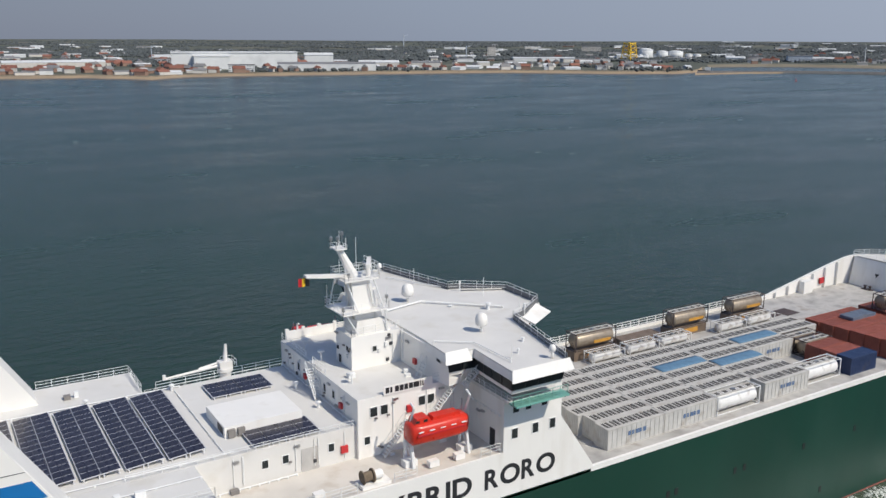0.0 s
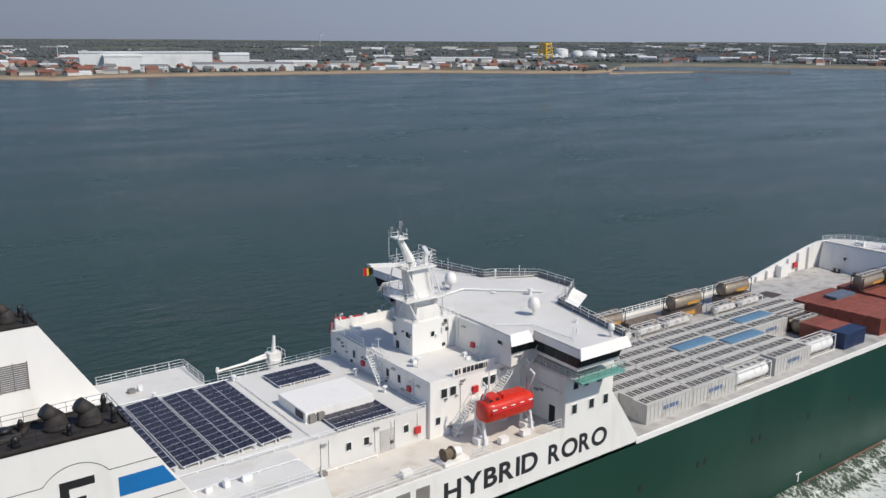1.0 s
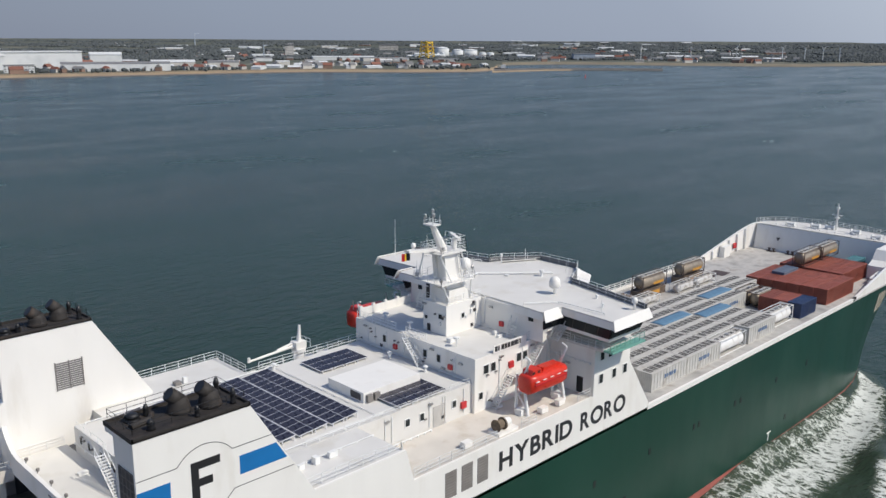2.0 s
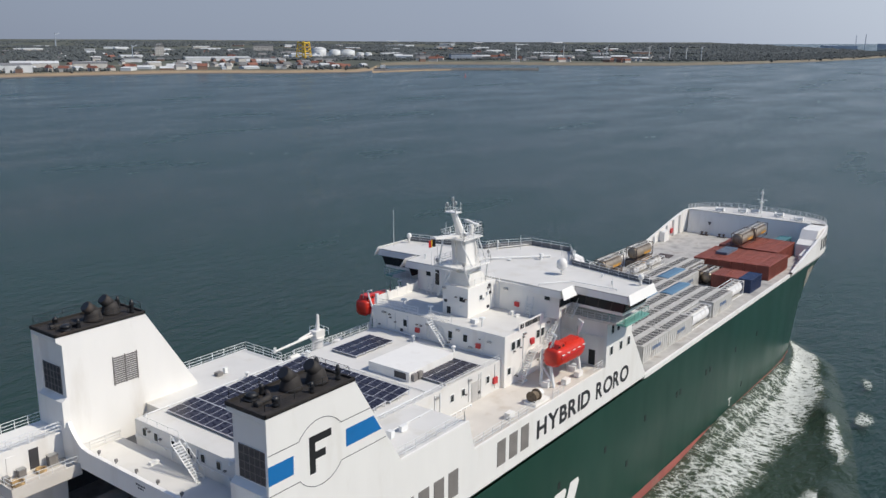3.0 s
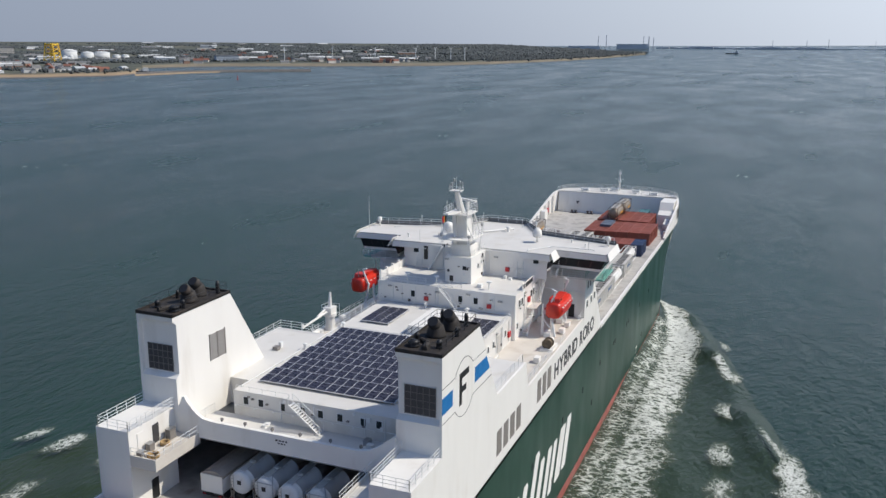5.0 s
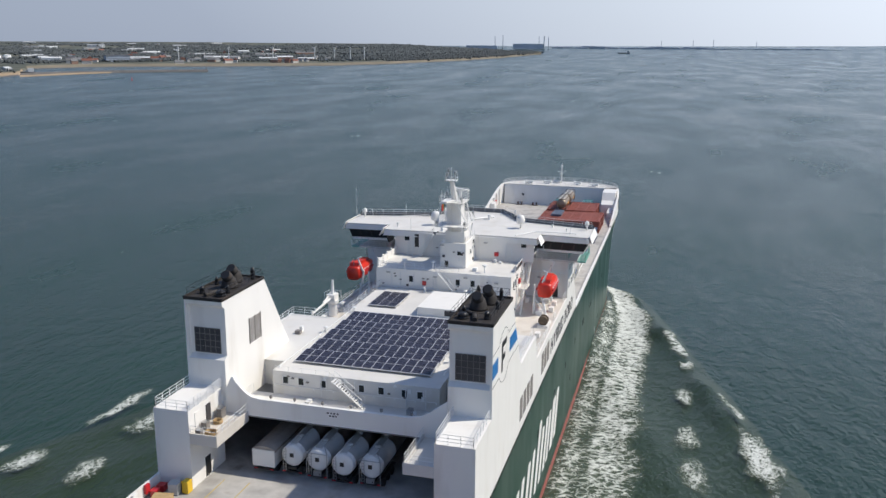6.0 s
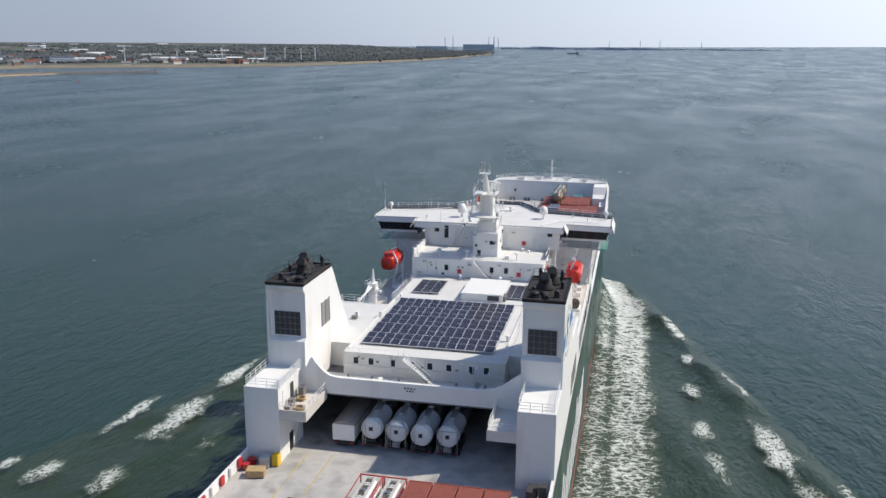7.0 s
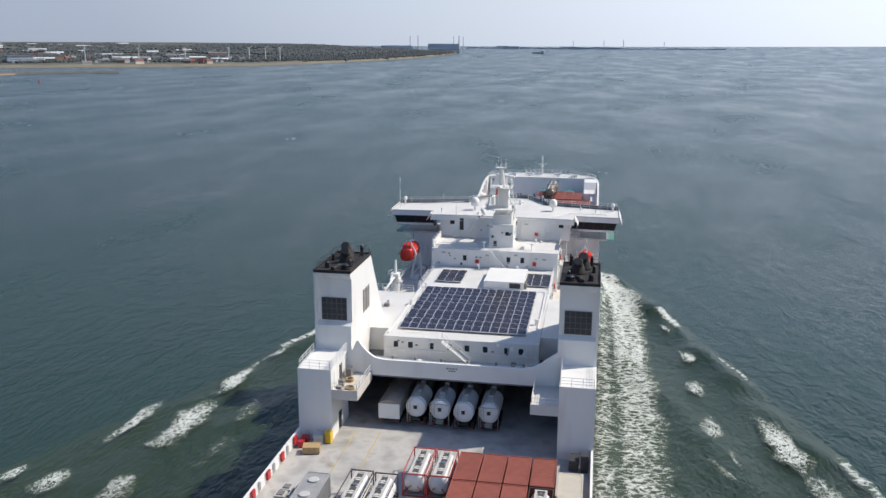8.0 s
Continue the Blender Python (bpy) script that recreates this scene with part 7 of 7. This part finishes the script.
def wave_height(x, d, c, s=-1):
    """Height of the thrown-up water at a distance d from the centre line where the crest runs at c."""
    fade = min(1.0, max(0.0, (158 - x) / 12.0)) * (1.0 if x > 40 else max(0.35, 1 - (40 - x) / 120.0))
    w = 2.8 if x > 125 else 3.4
    lump = 0.75 + 0.45 * math.sin(x * 0.17) + 0.25 * math.sin(x * 0.43 + 1.0)
    tall = 1.35 if s < 0 else 1.35 * min(1.0, max(0.35, (x - 50) / 45.0))
    main = tall * lump * math.exp(-((d - c) / w) ** 2)
    trough = -0.25 * math.exp(-((d - c + 9) / 6.0) ** 2)
    second = 0.55 * math.exp(-((d - c + 17 + 0.02 * x) / 4.0) ** 2) * (1.0 if x < 110 else 0.0)
    climb = 1.5 * math.exp(-((d - half_water(min(x, 168))) / 2.6) ** 2) * max(0.0, min(1.0, (x - 85) / 25.0))
    return fade * (main + trough + second) + climb


SPREAD = [(158, 0), (110, 0.5), (89, 2.0), (75, 3.5), (48, 3.0), (34, 7.5), (20, 9), (-66, 10)]


def crest_at(x, s):
    """Distance of the crest from the centre line; the wave on the shaded side spreads wider."""
    return lerp_table(CREST, x) + (lerp_table(SPREAD, x) if s > 0 else 0.0)


def build_wake():
    for s, label in ((-1, "green bow wave rolling off the lit side of the hull"), (1, "green bow wave rolling off the shaded side of the hull")):
        ob = thing("bow_wave", label, "wave", "bow waves", pose(-3.5, 0, 0))
        bm = bmesh.new()
        rows = []
        for i in range(150):
            x = 157.5 - i * 1.5
            c = crest_at(x, s)
            d0 = half_water(max(x, -66)) - 1.5
            row = []
            for k in range(40):
                f = k / 39
                d = d0 + (c + 5 - d0) * f
                edge = min(1.0, (1 - f) / 0.22)
                wob = 0.10 * noise.noise(Vector((x * 0.25, s * d * 0.25, 0)))
                z = (0.45 + wave_height(x, d, c, s) + wob) * edge - 0.30 * (1 - edge)
                row.append(bm.verts.new((x, s * d, max(z, -0.3))))
            rows.append(row)
        for a, b in zip(rows, rows[1:]):
            for k in range(39):
                bm.faces.new((a[k], a[k + 1], b[k + 1], b[k]))
        part("swell", bm, WAKEWATER, ob, "turbid green wave water", True)
        # foam boiling along the hull behind the bow
        def sheet(name, mat_, xs, inner, outer, dens, lift, label, nk=24):
            bm = bmesh.new()
            uvl = bm.loops.layers.uv.new("density")
            rows, val = [], {}
            for x in xs:
                a, b, c = lerp_table(inner, x), lerp_table(outer, x), crest_at(x, s)
                row = []
                for k in range(nk):
                    f = k / (nk - 1)
                    d = a + (b - a) * f + f * 1.6 * noise.noise(Vector((x * 0.13, s * 3.0, 0.5)))
                    z = 0.53 + lift + wave_height(x, d, c, s) + 0.25 * max(0.0, noise.noise(Vector((x * 0.4, d * 0.4, 1.0 + s))))
                    v = bm.verts.new((x, s * d, z))
                    val[v] = dens(x, f)
                    row.append(v)
                rows.append(row)
            for a, b in zip(rows, rows[1:]):
                for k in range(nk - 1):
                    f = bm.faces.new((a[k], a[k + 1], b[k + 1], b[k]))
                    for lp in f.loops:
                        lp[uvl].uv = (val[lp.vert], 0.0)
            part(name, bm, mat_, ob, label, True)

        def main_density(x, f):
            head = min(1.0, max(0.0, (156 - x) / 3.0))
            rise = min(1.0, max(0.0, (f - 0.16) / 0.22))
            core = 0.70 * rise * min(1.0, (1 - f) / 0.28) ** 0.7
            near = 0.56 * max(0.0, 1 - abs(f - 0.16) / 0.5) if x < 140 else 0.0
            age = 1.0 if x > 110 else max(0.72, 1.0 - (110 - x) / 330.0)
            fresh = 0.16 if x > 128 else 0.16 * max(0.0, (x - 108) / 20.0)
            return head * max((core + fresh * rise) * age, near)

        sheet("foam", FOAM, [156 - i * 1.2 for i in range(185)], [(156, 13.6), (150, 14.6), (140, 16.2), (125, 17.1), (-66, 17.1)], [(156, 15), (149, 21.8), (140, 26), (130, 28.5), (113, 30), (86, 31), (40, 31.5), (-66, 34)], main_density, 0.0, "white churned foam beside the hull")
        # white caps along the crest
        caps = [(119, 102, 0.95, 2.4), (86, 70, 0.7, 1.6), (44, 24, 0.8, 2.2), (8, -14, 0.9, 4)] if s < 0 else [(112, 100, 0.7, 2.0), (90, 72, 0.8, 2.6)]
        for x1, x0, amount, wide in caps:
            n = 26
            xs = [x1 + (x0 - x1) * i / n for i in range(n + 1)]

            def cap_density(x, f, x1=x1, x0=x0, amount=amount):
                u = (x1 - x) / (x1 - x0)
                return 0.8 * amount * min(1, u * 5, (1 - u) * 4) * (0.25 + 0.75 * math.exp(-((f - 0.62) / 0.28) ** 2)) * min(1, f * 6, (1 - f) * 7)
            sheet("white_cap", FOAM, xs, [(x, crest_at(x, s) - wide) for x in xs], [(x, crest_at(x, s) + 1.6) for x in xs], cap_density, 0.05, "breaking white cap", 12)


build_wake()


def foam_patch(x, y, a, b, seed, dens=0.72, turn=0.0):
    """Loose foam left on the water; it drifts slower than the ship."""
    ob = new("foam_patch")
    tagged(ob, "loose patch of white foam on green water", "foam", "foam patches beside the ship")
    ob.matrix_basis = pose(x, y, 0, 0, 0, turn)
    bm = bmesh.new()
    uvl = bm.loops.layers.uv.new("density")
    rows, val = [], {}
    n = max(15, int(a * 2))
    for i in range(n):
        row = []
        for k in range(15):
            u, v = 2 * i / (n - 1) - 1, k / 7 - 1
            wide = 0.75 + 0.5 * noise.noise(Vector((u * a * 0.16, seed, 4.0)))
            bend = 0.9 * noise.noise(Vector((u * a * 0.12, seed, 9.0)))
            r = math.hypot(u, v / max(0.35, wide)) * (1 + 0.35 * noise.noise(Vector((u * a * 0.3, v * b * 0.5, seed))))
            p = bm.verts.new((u * a, v * b + bend, 1.3 if y > 0 else 0.9))
            val[p] = 0.74 * dens * max(0.0, 1 - r ** 2.2)
            row.append(p)
        rows.append(row)
    for p, q in zip(rows, rows[1:]):
        for k in range(14):
            f = bm.faces.new((p[k], p[k + 1], q[k + 1], q[k]))
            for lp in f.loops:
                lp[uvl].uv = (val[lp.vert], 0.0)
    part("foam", bm, LACE, ob)
    DRIFTERS.append(ob)


DRIFTERS = []
# places where the patches lie at six seconds, in the ship's space
for x, y, a, b, dens, turn in ((97, -36.8, 4.5, 3.0, 1.0, 20), (79.5, -36.8, 6, 3.2, 0.95, 12), (62, -37.1, 6, 3.4, 0.9, -8), (48.5, -38.3, 8, 4.0, 0.8, 10), (32, -40, 8, 4.4, 0.8, 5), (14, -42, 9, 4.8, 0.75, 0), (57, -48.2, 15, 4.4, 1.05, 9), (42, -51.0, 9, 3.4, 0.8, 10), (-6, -42, 9, 5, 0.7, 0),
                               (67.5, 51.0, 10, 3.2, 1.05, -5), (82, 48.6, 6, 1.8, 0.85, -12), (46.5, 51.5, 14, 4.4, 0.98, -2), (46, 60.3, 11.5, 2.4, 0.95, -4), (24, 61.8, 5.5, 4.2, 0.9, -10), (24, 51.0, 6.5, 4.2, 0.85, 4), (24.5, 69, 4.5, 2.4, 0.9, -14), (54, 43, 9, 3.6, 0.55, -3), (38, 42, 9, 3.8, 0.5, 0), (8, 56, 7, 4, 0.75, 0), (6, 66, 7, 3.5, 0.8, -8), (115, -33, 5, 2.5, 0.8, 18)):
    foam_patch(x + (SPEED - FOAM_SPEED) * 6.0, y, a, b, x * 0.37, dens, turn)


# ---- everything that rides on the ship moves with it ----
def motions():
    for ob in MOVERS:
        m = ob.matrix_basis.copy()
        walk(ob, [(0.0, m), (8.0, Matrix.Translation((SPEED * 8.0, 0, 0)) @ m)])
    for ob in DRIFTERS:
        m = ob.matrix_basis.copy()
        walk(ob, [(0.0, m), (8.0, Matrix.Translation((FOAM_SPEED * 8.0, 0, 0)) @ m)])


motions()
